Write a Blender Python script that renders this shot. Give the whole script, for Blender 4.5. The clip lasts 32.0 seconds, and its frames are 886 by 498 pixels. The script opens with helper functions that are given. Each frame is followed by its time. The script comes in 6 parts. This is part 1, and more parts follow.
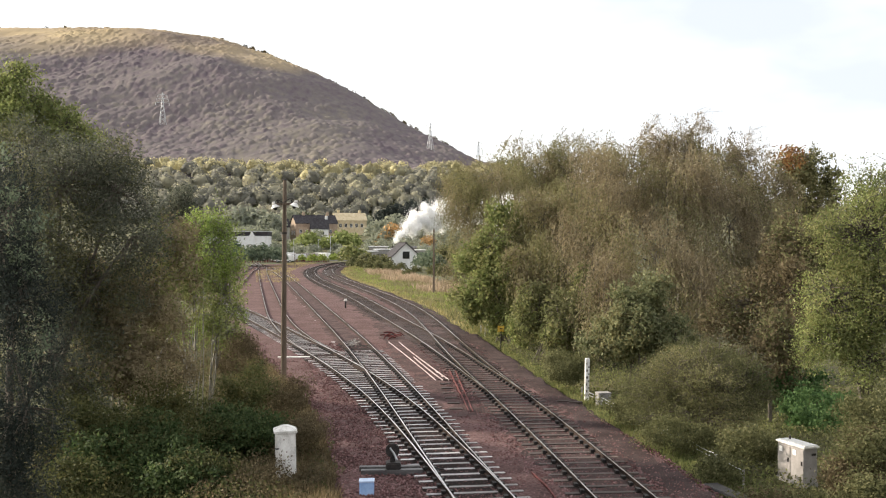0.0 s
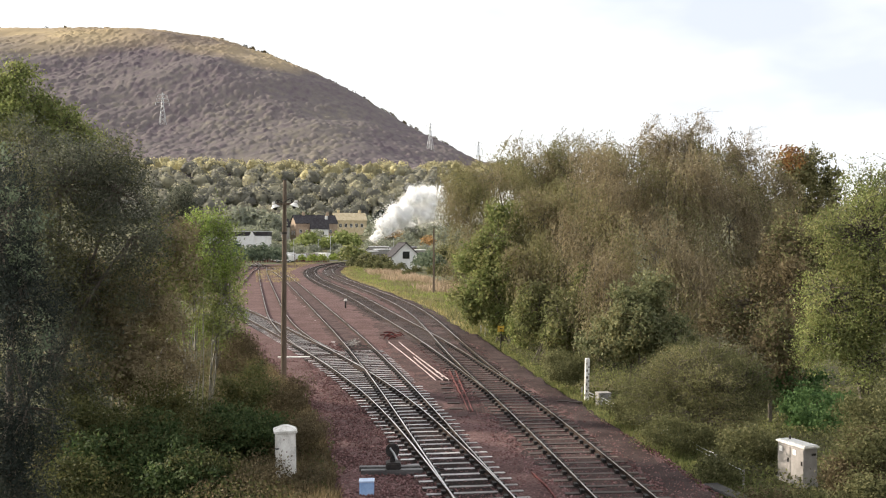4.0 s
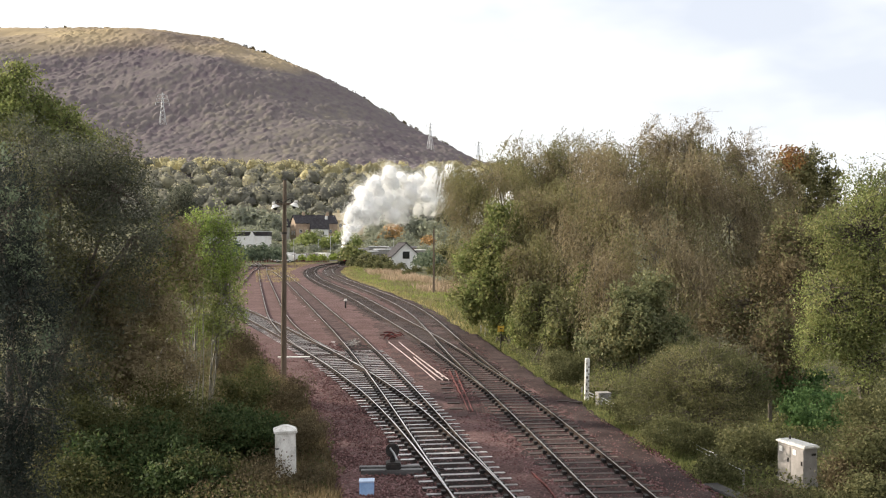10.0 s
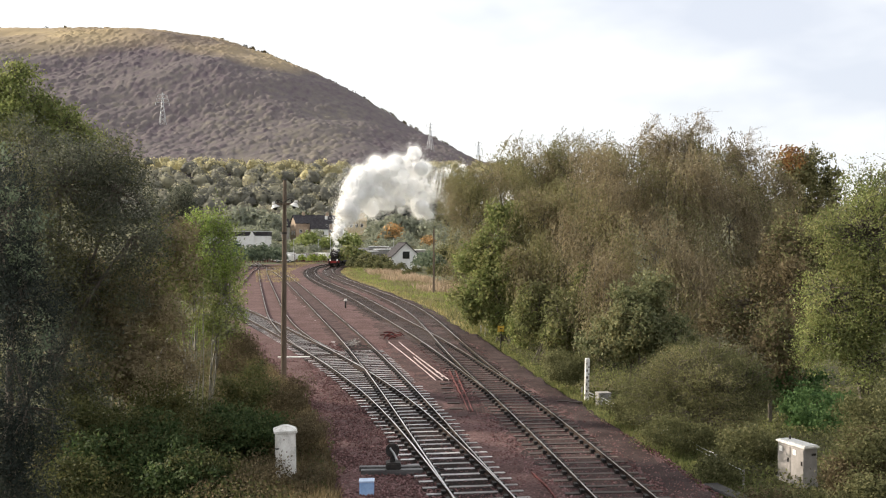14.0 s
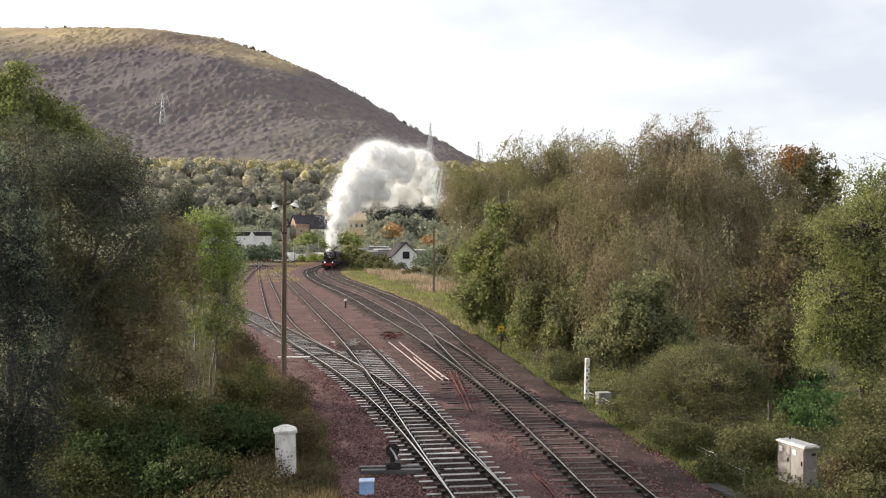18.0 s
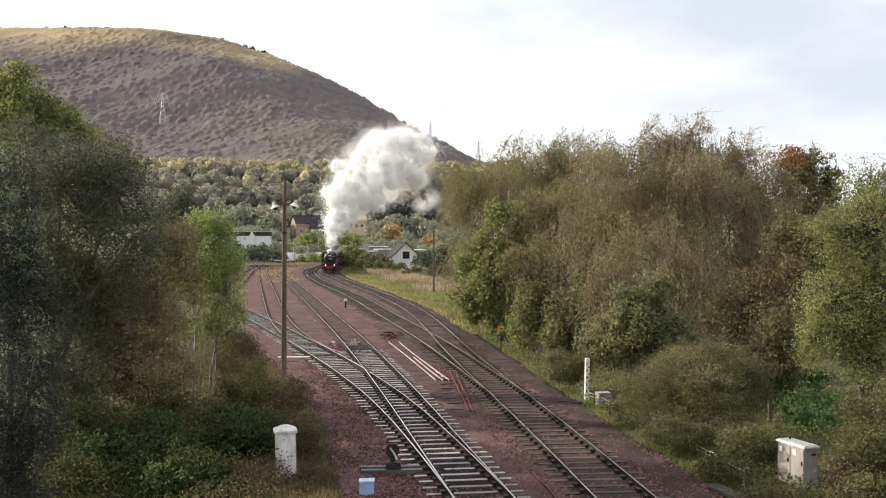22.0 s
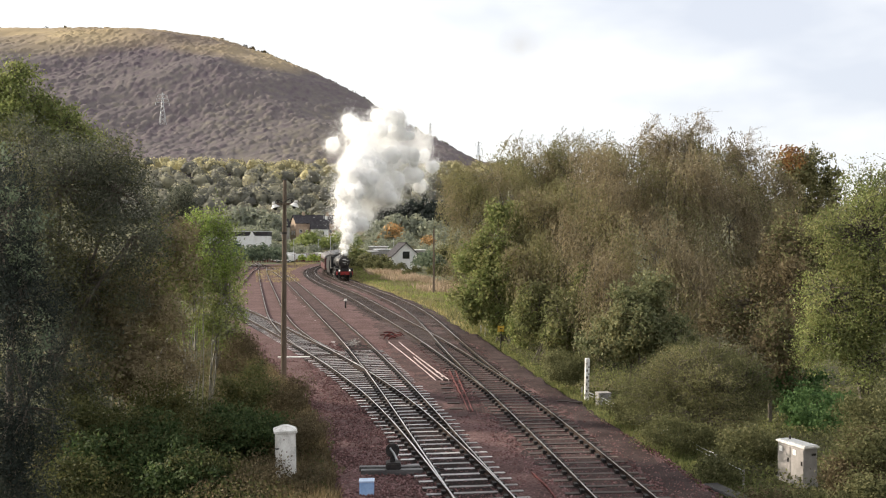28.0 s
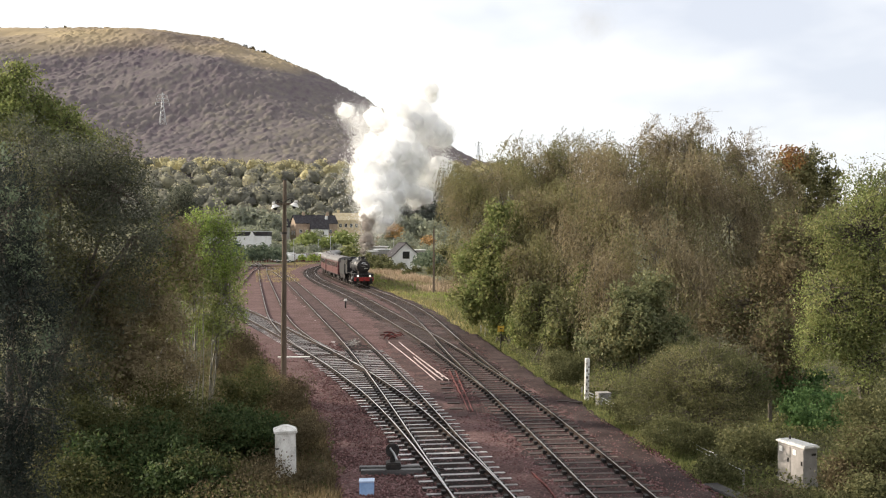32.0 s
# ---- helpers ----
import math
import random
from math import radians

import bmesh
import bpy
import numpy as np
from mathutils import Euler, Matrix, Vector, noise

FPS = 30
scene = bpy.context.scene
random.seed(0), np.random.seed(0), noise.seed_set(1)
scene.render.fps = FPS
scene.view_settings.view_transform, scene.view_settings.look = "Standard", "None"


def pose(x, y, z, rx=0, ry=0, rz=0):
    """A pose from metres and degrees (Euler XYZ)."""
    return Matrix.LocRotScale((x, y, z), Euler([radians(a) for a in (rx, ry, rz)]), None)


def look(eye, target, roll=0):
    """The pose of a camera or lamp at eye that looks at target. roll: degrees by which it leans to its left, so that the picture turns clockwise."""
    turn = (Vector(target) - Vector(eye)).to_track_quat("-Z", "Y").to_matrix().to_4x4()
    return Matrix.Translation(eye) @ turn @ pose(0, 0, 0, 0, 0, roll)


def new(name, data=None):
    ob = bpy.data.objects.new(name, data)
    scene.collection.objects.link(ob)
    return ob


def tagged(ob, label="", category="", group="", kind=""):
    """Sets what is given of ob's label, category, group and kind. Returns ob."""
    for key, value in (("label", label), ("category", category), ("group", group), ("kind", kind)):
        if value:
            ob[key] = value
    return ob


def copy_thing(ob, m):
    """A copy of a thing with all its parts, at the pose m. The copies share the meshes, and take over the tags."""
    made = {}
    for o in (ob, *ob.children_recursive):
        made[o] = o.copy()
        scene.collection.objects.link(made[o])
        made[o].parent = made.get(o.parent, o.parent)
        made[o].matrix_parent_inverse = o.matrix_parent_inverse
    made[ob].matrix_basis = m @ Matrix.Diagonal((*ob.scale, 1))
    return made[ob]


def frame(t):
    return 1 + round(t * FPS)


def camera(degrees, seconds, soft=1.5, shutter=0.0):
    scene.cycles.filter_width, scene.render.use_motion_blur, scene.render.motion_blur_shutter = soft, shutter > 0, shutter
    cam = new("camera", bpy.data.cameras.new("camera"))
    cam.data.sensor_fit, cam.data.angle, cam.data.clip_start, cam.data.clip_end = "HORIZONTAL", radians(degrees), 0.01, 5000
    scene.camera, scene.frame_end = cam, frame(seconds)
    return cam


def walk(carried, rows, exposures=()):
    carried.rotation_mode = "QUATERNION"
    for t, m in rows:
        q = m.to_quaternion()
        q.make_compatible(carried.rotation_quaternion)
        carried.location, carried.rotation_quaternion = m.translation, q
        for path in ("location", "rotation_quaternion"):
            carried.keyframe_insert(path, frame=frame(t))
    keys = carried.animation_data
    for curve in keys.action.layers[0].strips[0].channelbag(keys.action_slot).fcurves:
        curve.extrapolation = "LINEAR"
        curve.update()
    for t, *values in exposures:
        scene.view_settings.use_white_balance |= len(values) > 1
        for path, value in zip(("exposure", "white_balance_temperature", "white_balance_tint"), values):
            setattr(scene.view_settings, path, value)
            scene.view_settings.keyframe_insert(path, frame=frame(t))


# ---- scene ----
cam = camera(47.06, 32.0, soft=1.1)
EYE = pose(0, 0, 6.5, 89.332, 0, 0)
walk(cam, [(0, EYE), (32, EYE)], exposures=[(0, 0.72), (3, 0.68), (7, 0.62), (11, 0.59), (14, 0.55), (19, 0.5), (24, 0.52), (32, 0.53)])

# ---- daylight: hazy bright cloud, low autumn sun ahead and to the left ----
SUN_AZ, SUN_EL = -68, 24
world = bpy.data.worlds.new("world")
scene.world = world
world.use_nodes = True
wn, wl = world.node_tree.nodes, world.node_tree.links
wn.clear()
sky = wn.new("ShaderNodeTexSky")
sky.sky_type, sky.sun_disc = "NISHITA", False
sky.sun_elevation, sky.sun_rotation = radians(SUN_EL), radians(SUN_AZ)
sky_bg = wn.new("ShaderNodeBackground")
sky_bg.inputs["Strength"].default_value = 0.11
wl.new(sky.outputs[0], sky_bg.inputs[0])
coord = wn.new("ShaderNodeTexCoord")
stretch = wn.new("ShaderNodeMapping")
stretch.inputs["Scale"].default_value = (1.0, 1.0, 2.6)
stretch.inputs["Location"].default_value = (0.85, 0.2, 0.4)
wl.new(coord.outputs["Generated"], stretch.inputs[0])
cloud = wn.new("ShaderNodeTexNoise")
cloud.inputs["Scale"].default_value, cloud.inputs["Detail"].default_value = 2.3, 5
cloud.inputs["Roughness"].default_value = 0.5
wl.new(stretch.outputs[0], cloud.inputs["Vector"])
tint = wn.new("ShaderNodeValToRGB")
tint.color_ramp.elements[0].position, tint.color_ramp.elements[0].color = 0.33, (0.62, 0.65, 0.72, 1)
tint.color_ramp.elements[1].position, tint.color_ramp.elements[1].color = 0.5, (0.9, 0.9, 0.9, 1)
wl.new(cloud.outputs[0], tint.inputs[0])
cloud_bg = wn.new("ShaderNodeBackground")
cloud_bg.inputs["Strength"].default_value = 0.94
wl.new(tint.outputs[0], cloud_bg.inputs[0])
both = wn.new("ShaderNodeMixShader")
both.inputs[0].default_value = 0.88
wl.new(sky_bg.outputs[0], both.inputs[1])
wl.new(cloud_bg.outputs[0], both.inputs[2])
wout = wn.new("ShaderNodeOutputWorld")
wl.new(both.outputs[0], wout.inputs[0])

sun = new("sun", bpy.data.lights.new("sun", "SUN"))
sun.data.energy, sun.data.angle, sun.data.color = 5.4, radians(1.2), (1.0, 0.9, 0.74)
az, el = radians(SUN_AZ), radians(SUN_EL)
sun.matrix_world = look((900 * math.sin(az) * math.cos(el), 900 * math.cos(az) * math.cos(el), 900 * math.sin(el)), (0, 0, 0))


# ---- materials ----
def material(name, stops, scale=4.0, rough=0.8, metal=0.0, bump=0.25, fine=60.0, island=0.0, per_object=0.0, translucent=0.0, stretch=(1, 1, 1), spec=0.3, fine_mix=0.35, relief=0.02):
    """Noise at two scales through a colour ramp, with relief; island or per_object mix in a shade of its own for each piece."""
    m = bpy.data.materials.new(name)
    m.use_nodes = True
    n, l = m.node_tree.nodes, m.node_tree.links
    b = n["Principled BSDF"]
    b.inputs["Roughness"].default_value, b.inputs["Metallic"].default_value = rough, metal
    b.inputs["Specular IOR Level"].default_value = spec
    tc, mp = n.new("ShaderNodeTexCoord"), n.new("ShaderNodeMapping")
    mp.inputs["Scale"].default_value = stretch
    l.new(tc.outputs["Object"], mp.inputs[0])
    big, small = n.new("ShaderNodeTexNoise"), n.new("ShaderNodeTexNoise")
    big.inputs["Scale"].default_value, big.inputs["Detail"].default_value = scale, 8
    small.inputs["Scale"].default_value, small.inputs["Detail"].default_value = fine, 4
    l.new(mp.outputs[0], big.inputs["Vector"]), l.new(mp.outputs[0], small.inputs["Vector"])
    mix = n.new("ShaderNodeMix")
    mix.inputs[0].default_value = fine_mix
    l.new(big.outputs[0], mix.inputs[2]), l.new(small.outputs[0], mix.inputs[3])
    value = mix.outputs[0]
    share = max(island, per_object)
    if share:
        each = n.new("ShaderNodeNewGeometry") if island else n.new("ShaderNodeObjectInfo")
        blend = n.new("ShaderNodeMix")
        blend.inputs[0].default_value = share
        l.new(value, blend.inputs[2]), l.new(each.outputs["Random Per Island" if island else "Random"], blend.inputs[3])
        value = blend.outputs[0]
    ramp = n.new("ShaderNodeValToRGB")
    cr = ramp.color_ramp
    lo, hi = (0.12, 0.88) if share > 0.5 else (0.22, 0.78) if share else (0.35, 0.65)
    while len(cr.elements) < len(stops):
        cr.elements.new(0.5)
    for i, c in enumerate(stops):
        cr.elements[i].position = lo + (hi - lo) * i / max(1, len(stops) - 1)
        cr.elements[i].color = (*c, 1)
    l.new(value, ramp.inputs[0]), l.new(ramp.outputs[0], b.inputs["Base Color"])
    if bump:
        bp = n.new("ShaderNodeBump")
        bp.inputs["Strength"].default_value, bp.inputs["Distance"].default_value = bump, relief
        l.new(mix.outputs[0], bp.inputs["Height"]), l.new(bp.outputs[0], b.inputs["Normal"])
    if translucent:
        tr, ms = n.new("ShaderNodeBsdfTranslucent"), n.new("ShaderNodeMixShader")
        ms.inputs[0].default_value = translucent
        l.new(ramp.outputs[0], tr.inputs[0])
        l.new(b.outputs[0], ms.inputs[1]), l.new(tr.outputs[0], ms.inputs[2])
        l.new(ms.outputs[0], n["Material Output"].inputs[0])
    return m


def foliage(name, stops, gloss=0.7, through_light=0.42, broad=0.6, own=0.3):
    return material(name, stops, scale=broad, rough=gloss, bump=0, fine=broad * 5, island=own, translucent=through_light, spec=0.12)


BALLAST = material("ballast", [(0.05, 0.03, 0.028), (0.102, 0.061, 0.058), (0.17, 0.111, 0.107)], 0.6, 0.95, bump=1.0, fine_mix=0.65, fine=13, spec=0.1, relief=0.05)
STONE = material("ballast_stone", [(0.07, 0.038, 0.037), (0.127, 0.069, 0.066), (0.245, 0.155, 0.153)], 3, 0.95, bump=0.2, island=0.7, spec=0.1)
SOOT = material("oily_ballast", [(0.008, 0.0055, 0.005), (0.017, 0.0115, 0.0105), (0.04, 0.027, 0.025)], 1.1, 0.9, bump=1.0, fine_mix=0.55, fine=24, spec=0.1)
BROWN_STONE = material("brown_ballast", [(0.022, 0.0145, 0.0135), (0.049, 0.033, 0.031), (0.095, 0.067, 0.064)], 1.1, 0.9, bump=1.0, fine_mix=0.55, fine=24, spec=0.1)
DUSKY_STONE = material("dusky_ballast", [(0.032, 0.0205, 0.0195), (0.066, 0.042, 0.04), (0.115, 0.078, 0.075)], 0.9, 0.92, bump=1.0, fine_mix=0.55, fine=18, spec=0.1)
EARTH = material("grassy_earth", [(0.028, 0.031, 0.011), (0.062, 0.062, 0.022), (0.124, 0.105, 0.046)], 0.12, 0.95, bump=0.8, fine=9)
# lifted, bluish stops put distance haze into the hill's colour
HILL = material("hill_cover", [(0.15, 0.128, 0.145), (0.172, 0.153, 0.161), (0.188, 0.174, 0.154), (0.235, 0.214, 0.16)], 0.006, 0.95, bump=0.6, fine=0.12, relief=2.0, stretch=(1, 0.35, 0.4))


def sunlit_grass_on_top(m, lo, hi, colours):
    """Open ochre grass above a ragged hill height line; ridge sunlight put into colour."""
    n, l = m.node_tree.nodes, m.node_tree.links
    b, ramp = n["Principled BSDF"], next(k for k in n if k.type == "VALTORGB")
    tc, sep = n.new("ShaderNodeTexCoord"), n.new("ShaderNodeSeparateXYZ")
    l.new(tc.outputs["Object"], sep.inputs[0])
    nz, add, rng = n.new("ShaderNodeTexNoise"), n.new("ShaderNodeMath"), n.new("ShaderNodeMapRange")
    nz.inputs["Scale"].default_value, nz.inputs["Detail"].default_value = 0.006, 7
    l.new(tc.outputs["Object"], nz.inputs["Vector"])
    add.operation = "MULTIPLY_ADD"
    add.inputs[1].default_value = 150
    l.new(nz.outputs[0], add.inputs[0]), l.new(sep.outputs[2], add.inputs[2])
    rng.inputs["From Min"].default_value, rng.inputs["From Max"].default_value = lo + 75, hi + 75
    l.new(add.outputs[0], rng.inputs["Value"])
    top, mix = n.new("ShaderNodeValToRGB"), n.new("ShaderNodeMix")
    for i, c in enumerate(colours):
        top.color_ramp.elements[i].color = (*c, 1)
        top.color_ramp.elements[i].position = 0.35 + 0.3 * i
    l.new(nz.outputs[0], top.inputs[0])
    mix.data_type = "RGBA"
    l.new(rng.outputs[0], mix.inputs[0]), l.new(ramp.outputs[0], mix.inputs[6]), l.new(top.outputs[0], mix.inputs[7])
    l.new(mix.outputs[2], b.inputs["Base Color"])


sunlit_grass_on_top(HILL, 222, 268, [(0.23, 0.175, 0.095), (0.4, 0.315, 0.165)])

RAIL = material("rail_steel", [(0.018, 0.013, 0.01), (0.035, 0.024, 0.02), (0.062, 0.043, 0.036)], 2, 0.75, 0.1, bump=0.3, spec=0.1)
SHINE = material("worn_rail_head", [(0.42, 0.4, 0.395), (0.56, 0.54, 0.535), (0.7, 0.67, 0.66)], 1, 0.28, 0.9, bump=0.1, stretch=(1, 1, 1))
# pale stops put the sky's sheen on wet wood into the base colour
SHEEN_SLEEPER = material("wet_grey_sheen_sleeper", [(0.06, 0.054, 0.053), (0.23, 0.214, 0.216), (0.58, 0.55, 0.555)], 2.2, 0.32, bump=0.35, per_object=0.4, spec=0.6, stretch=(1, 2.5, 1))
DARK_SLEEPER = material("oiled_sleeper", [(0.032, 0.023, 0.02), (0.061, 0.045, 0.039), (0.108, 0.081, 0.071)], 3, 0.6, bump=0.4, per_object=0.45)
IRON = material("black_iron", [(0.012, 0.011, 0.011), (0.03, 0.027, 0.026), (0.06, 0.05, 0.045)], 6, 0.6, 0.3, bump=0.3)
RUST = material("rusty_steel", [(0.06, 0.016, 0.015), (0.12, 0.03, 0.027), (0.17, 0.052, 0.047)], 5, 0.7, 0.2, bump=0.4)
BARK = material("bark", [(0.045, 0.036, 0.03), (0.1, 0.085, 0.07), (0.19, 0.165, 0.14)], 5, 0.9, bump=0.8, stretch=(1, 1, 0.25))
PALE_BARK = material("grey_bark", [(0.12, 0.11, 0.095), (0.24, 0.22, 0.19), (0.42, 0.4, 0.36)], 5, 0.85, bump=0.5, stretch=(1, 1, 0.4))
POLE_WOOD = material("creosoted_pole", [(0.06, 0.045, 0.033), (0.12, 0.09, 0.066), (0.2, 0.15, 0.115)], 6, 0.85, bump=0.5, stretch=(1, 1, 0.06))
OLD_WHITE = material("weathered_white_paint", [(0.42, 0.4, 0.37), (0.68, 0.66, 0.63), (0.8, 0.79, 0.76)], 5, 0.6, bump=0.3, stretch=(1, 1, 0.35))
WHITE = material("white_render", [(0.62, 0.61, 0.6), (0.74, 0.73, 0.72), (0.8, 0.8, 0.79)], 0.8, 0.8, bump=0.2)
PLANK = material("grey_plank", [(0.04, 0.037, 0.037), (0.085, 0.08, 0.08), (0.13, 0.125, 0.125)], 4, 0.5, bump=0.4, stretch=(0.2, 1, 1))
SLATE = material("slate_roof", [(0.03, 0.027, 0.029), (0.05, 0.046, 0.05), (0.078, 0.073, 0.077)], 1.2, 0.9, bump=0.4, fine=8, spec=0.12)
DARK_GLASS = material("dark_glass", [(0.01, 0.012, 0.014), (0.02, 0.022, 0.026)], 1, 0.08, bump=0, spec=0.6)

DARK_LEAF = foliage("dark_leaf", [(0.026, 0.031, 0.014), (0.062, 0.07, 0.027), (0.112, 0.114, 0.046), (0.189, 0.147, 0.062)])
SILVER_LEAF = foliage("grey_willow_leaf", [(0.049, 0.061, 0.029), (0.126, 0.138, 0.068), (0.252, 0.262, 0.139), (0.478, 0.477, 0.277)])
FRESH_LEAF = foliage("fresh_green_leaf", [(0.1, 0.164, 0.04), (0.237, 0.326, 0.081), (0.394, 0.49, 0.136), (0.591, 0.544, 0.19)])
BRAMBLE_LEAF = foliage("bramble_leaf", [(0.022, 0.039, 0.014), (0.043, 0.067, 0.025), (0.075, 0.106, 0.04), (0.13, 0.158, 0.068)], own=0.45)
DEAD_LEAF = foliage("dead_bracken", [(0.06, 0.047, 0.026), (0.12, 0.092, 0.05), (0.195, 0.148, 0.083), (0.33, 0.255, 0.15)])
MID_LEAF = foliage("mid_green_leaf", [(0.069, 0.091, 0.033), (0.15, 0.17, 0.063), (0.245, 0.251, 0.1), (0.408, 0.353, 0.167)])
OLIVE_LEAF = foliage("olive_leaf", [(0.084, 0.084, 0.038), (0.169, 0.162, 0.074), (0.28, 0.258, 0.128), (0.448, 0.392, 0.208)], own=0.16, through_light=0.34)
BROWN_LEAF = foliage("autumn_brown_leaf", [(0.098, 0.078, 0.046), (0.198, 0.16, 0.097), (0.315, 0.262, 0.165), (0.5, 0.42, 0.275)], own=0.16, through_light=0.34)
RUSSET_LEAF = foliage("russet_leaf", [(0.087, 0.052, 0.026), (0.196, 0.109, 0.048), (0.348, 0.174, 0.07), (0.522, 0.304, 0.109)])
ORANGE_LEAF = foliage("orange_leaf", [(0.16, 0.14, 0.07), (0.34, 0.245, 0.12), (0.53, 0.32, 0.15), (0.7, 0.48, 0.23)])
STRAW = foliage("dry_grass", [(0.135, 0.112, 0.045), (0.255, 0.217, 0.09), (0.42, 0.352, 0.165), (0.54, 0.45, 0.24)])
LIME = foliage("sunlit_grass", [(0.075, 0.12, 0.03), (0.165, 0.225, 0.053), (0.285, 0.33, 0.085), (0.43, 0.44, 0.14)])
REED = foliage("pinkish_reed", [(0.165, 0.12, 0.08), (0.285, 0.215, 0.145), (0.42, 0.325, 0.23), (0.56, 0.455, 0.335)])
# sunlight on the upper trees put into the leaf colour
SUNLIT_WOODS = foliage("sunlit_wood_leaf", [(0.17, 0.16, 0.11), (0.33, 0.3, 0.185), (0.53, 0.48, 0.28), (0.8, 0.71, 0.42)], broad=0.035, own=0.35, through_light=0.5)
# shade on the lower trees put into the leaf colour
SHADED_WOODS = foliage("shaded_wood_leaf", [(0.105, 0.106, 0.1), (0.18, 0.178, 0.155), (0.285, 0.275, 0.21), (0.5, 0.465, 0.32)], broad=0.035, own=0.35, through_light=0.5)
# distance haze put into the lifted darks of this leaf colour
WOODS = foliage("hazy_woodland_leaf", [(0.125, 0.122, 0.114), (0.215, 0.21, 0.178), (0.355, 0.34, 0.255), (0.68, 0.61, 0.39)], broad=0.035, own=0.35, through_light=0.5)
HEATH = material("hill_wood_cover", [(0.092, 0.07, 0.084), (0.12, 0.098, 0.104), (0.138, 0.119, 0.114), (0.17, 0.148, 0.121)], 0.007, 0.95, bump=0.6, fine=0.13, fine_mix=0.5, relief=0.9, stretch=(1, 0.4, 0.5), spec=0.1)
sunlit_grass_on_top(HEATH, 230, 296, [(0.2, 0.15, 0.1), (0.38, 0.295, 0.17)])
# grey-green paled by distance haze put into the colour
TOWN_LEAF = foliage("hazy_garden_leaf", [(0.112, 0.122, 0.102), (0.2, 0.215, 0.168), (0.31, 0.325, 0.235), (0.47, 0.46, 0.33)], broad=0.1, own=0.2)
COLD_LEAF = foliage("blue_green_leaf", [(0.042, 0.06, 0.041), (0.095, 0.124, 0.083), (0.175, 0.21, 0.138), (0.32, 0.355, 0.235)])
# near-black: shade on the willow put into its leaves; firs truly dark
NIGHT_LEAF = foliage("shaded_willow_fir_leaf", [(0.012, 0.016, 0.0145), (0.022, 0.028, 0.025), (0.038, 0.046, 0.04), (0.075, 0.085, 0.072)])
SAGE_LEAF = foliage("sage_green_leaf", [(0.08, 0.104, 0.032), (0.17, 0.205, 0.07), (0.285, 0.32, 0.118), (0.47, 0.48, 0.2)])
MOSS_LEAF = foliage("moss_green_leaf", [(0.046, 0.051, 0.022), (0.092, 0.098, 0.043), (0.155, 0.152, 0.072), (0.28, 0.255, 0.13)])
NETTLE_LEAF = foliage("nettle_leaf", [(0.025, 0.052, 0.018), (0.052, 0.098, 0.034), (0.085, 0.145, 0.05), (0.16, 0.23, 0.09)])
PALE_TWIG = foliage("pale_twig", [(0.27, 0.225, 0.175), (0.4, 0.345, 0.275), (0.54, 0.48, 0.395), (0.68, 0.62, 0.53)], through_light=0.6)
DUSK_LEAF = foliage("dusky_alder_leaf", [(0.034, 0.04, 0.029), (0.074, 0.082, 0.06), (0.132, 0.137, 0.1), (0.25, 0.24, 0.175)])
UMBER_LEAF = foliage("umber_leaf", [(0.042, 0.034, 0.019), (0.09, 0.071, 0.04), (0.15, 0.12, 0.07), (0.27, 0.215, 0.13)])


# ---- mesh helpers ----
def part(name, bm, mat, parent=None, label=""):
    """Links a bmesh or mesh as one object under a thing (or at top level)."""
    if isinstance(bm, bpy.types.Mesh):
        me = bm
    else:
        me = bpy.data.meshes.new(name)
        bm.to_mesh(me)
        bm.free()
    if mat is not None and not me.materials:
        me.materials.append(mat)
    ob = new(name, me)
    ob.parent = parent
    return tagged(ob, label) if label else ob


def empty(name, m, label="", category="", group="", kind=""):
    ob = new(name)
    ob.matrix_world = m
    ob.empty_display_size = 0.2
    return tagged(ob, label, category, group, kind)


def add_box(bm, sx, sy, sz, x=0, y=0, z=0, bevel=0.0, m=None):
    """A box of that size with its centre at x, y, z."""
    made = bmesh.ops.create_cube(bm, size=1)["verts"]
    bmesh.ops.scale(bm, vec=(sx, sy, sz), verts=made)
    if bevel:
        edges = list({e for v in made for e in v.link_edges})
        made = list({v for f in bmesh.ops.bevel(bm, geom=edges, offset=bevel, segments=2, affect="EDGES")["faces"] for v in f.verts} | {v for v in made if v.is_valid})
    bmesh.ops.transform(bm, matrix=(m or Matrix()) @ Matrix.Translation((x, y, z)), verts=made)
    return bm


def add_tube(bm, r1, r2, depth, m, segments=20):
    """A cone or cylinder along z of the pose m, from its foot upwards."""
    made = bmesh.ops.create_cone(bm, cap_ends=True, segments=segments, radius1=r1, radius2=r2, depth=depth)["verts"]
    bmesh.ops.transform(bm, matrix=m @ Matrix.Translation((0, 0, depth / 2)), verts=made)
    return bm


def box(*a, **k):
    return add_box(bmesh.new(), *a, **k)


def tube(*a, **k):
    return add_tube(bmesh.new(), *a, **k)


def fast_mesh(name, verts, faces, smooth=False):
    """verts (n, 3) and faces (m, k) as arrays."""
    me = bpy.data.meshes.new(name)
    verts, faces = np.asarray(verts, np.float32), np.asarray(faces, np.int32)
    n, k = faces.shape
    me.vertices.add(len(verts)), me.loops.add(n * k), me.polygons.add(n)
    me.vertices.foreach_set("co", verts.ravel())
    me.loops.foreach_set("vertex_index", faces.ravel())
    me.polygons.foreach_set("loop_start", np.arange(0, n * k, k, dtype=np.int32))
    me.polygons.foreach_set("loop_total", np.full(n, k, np.int32))
    me.polygons.foreach_set("use_smooth", np.full(n, smooth))
    me.update(calc_edges=True)
    return me


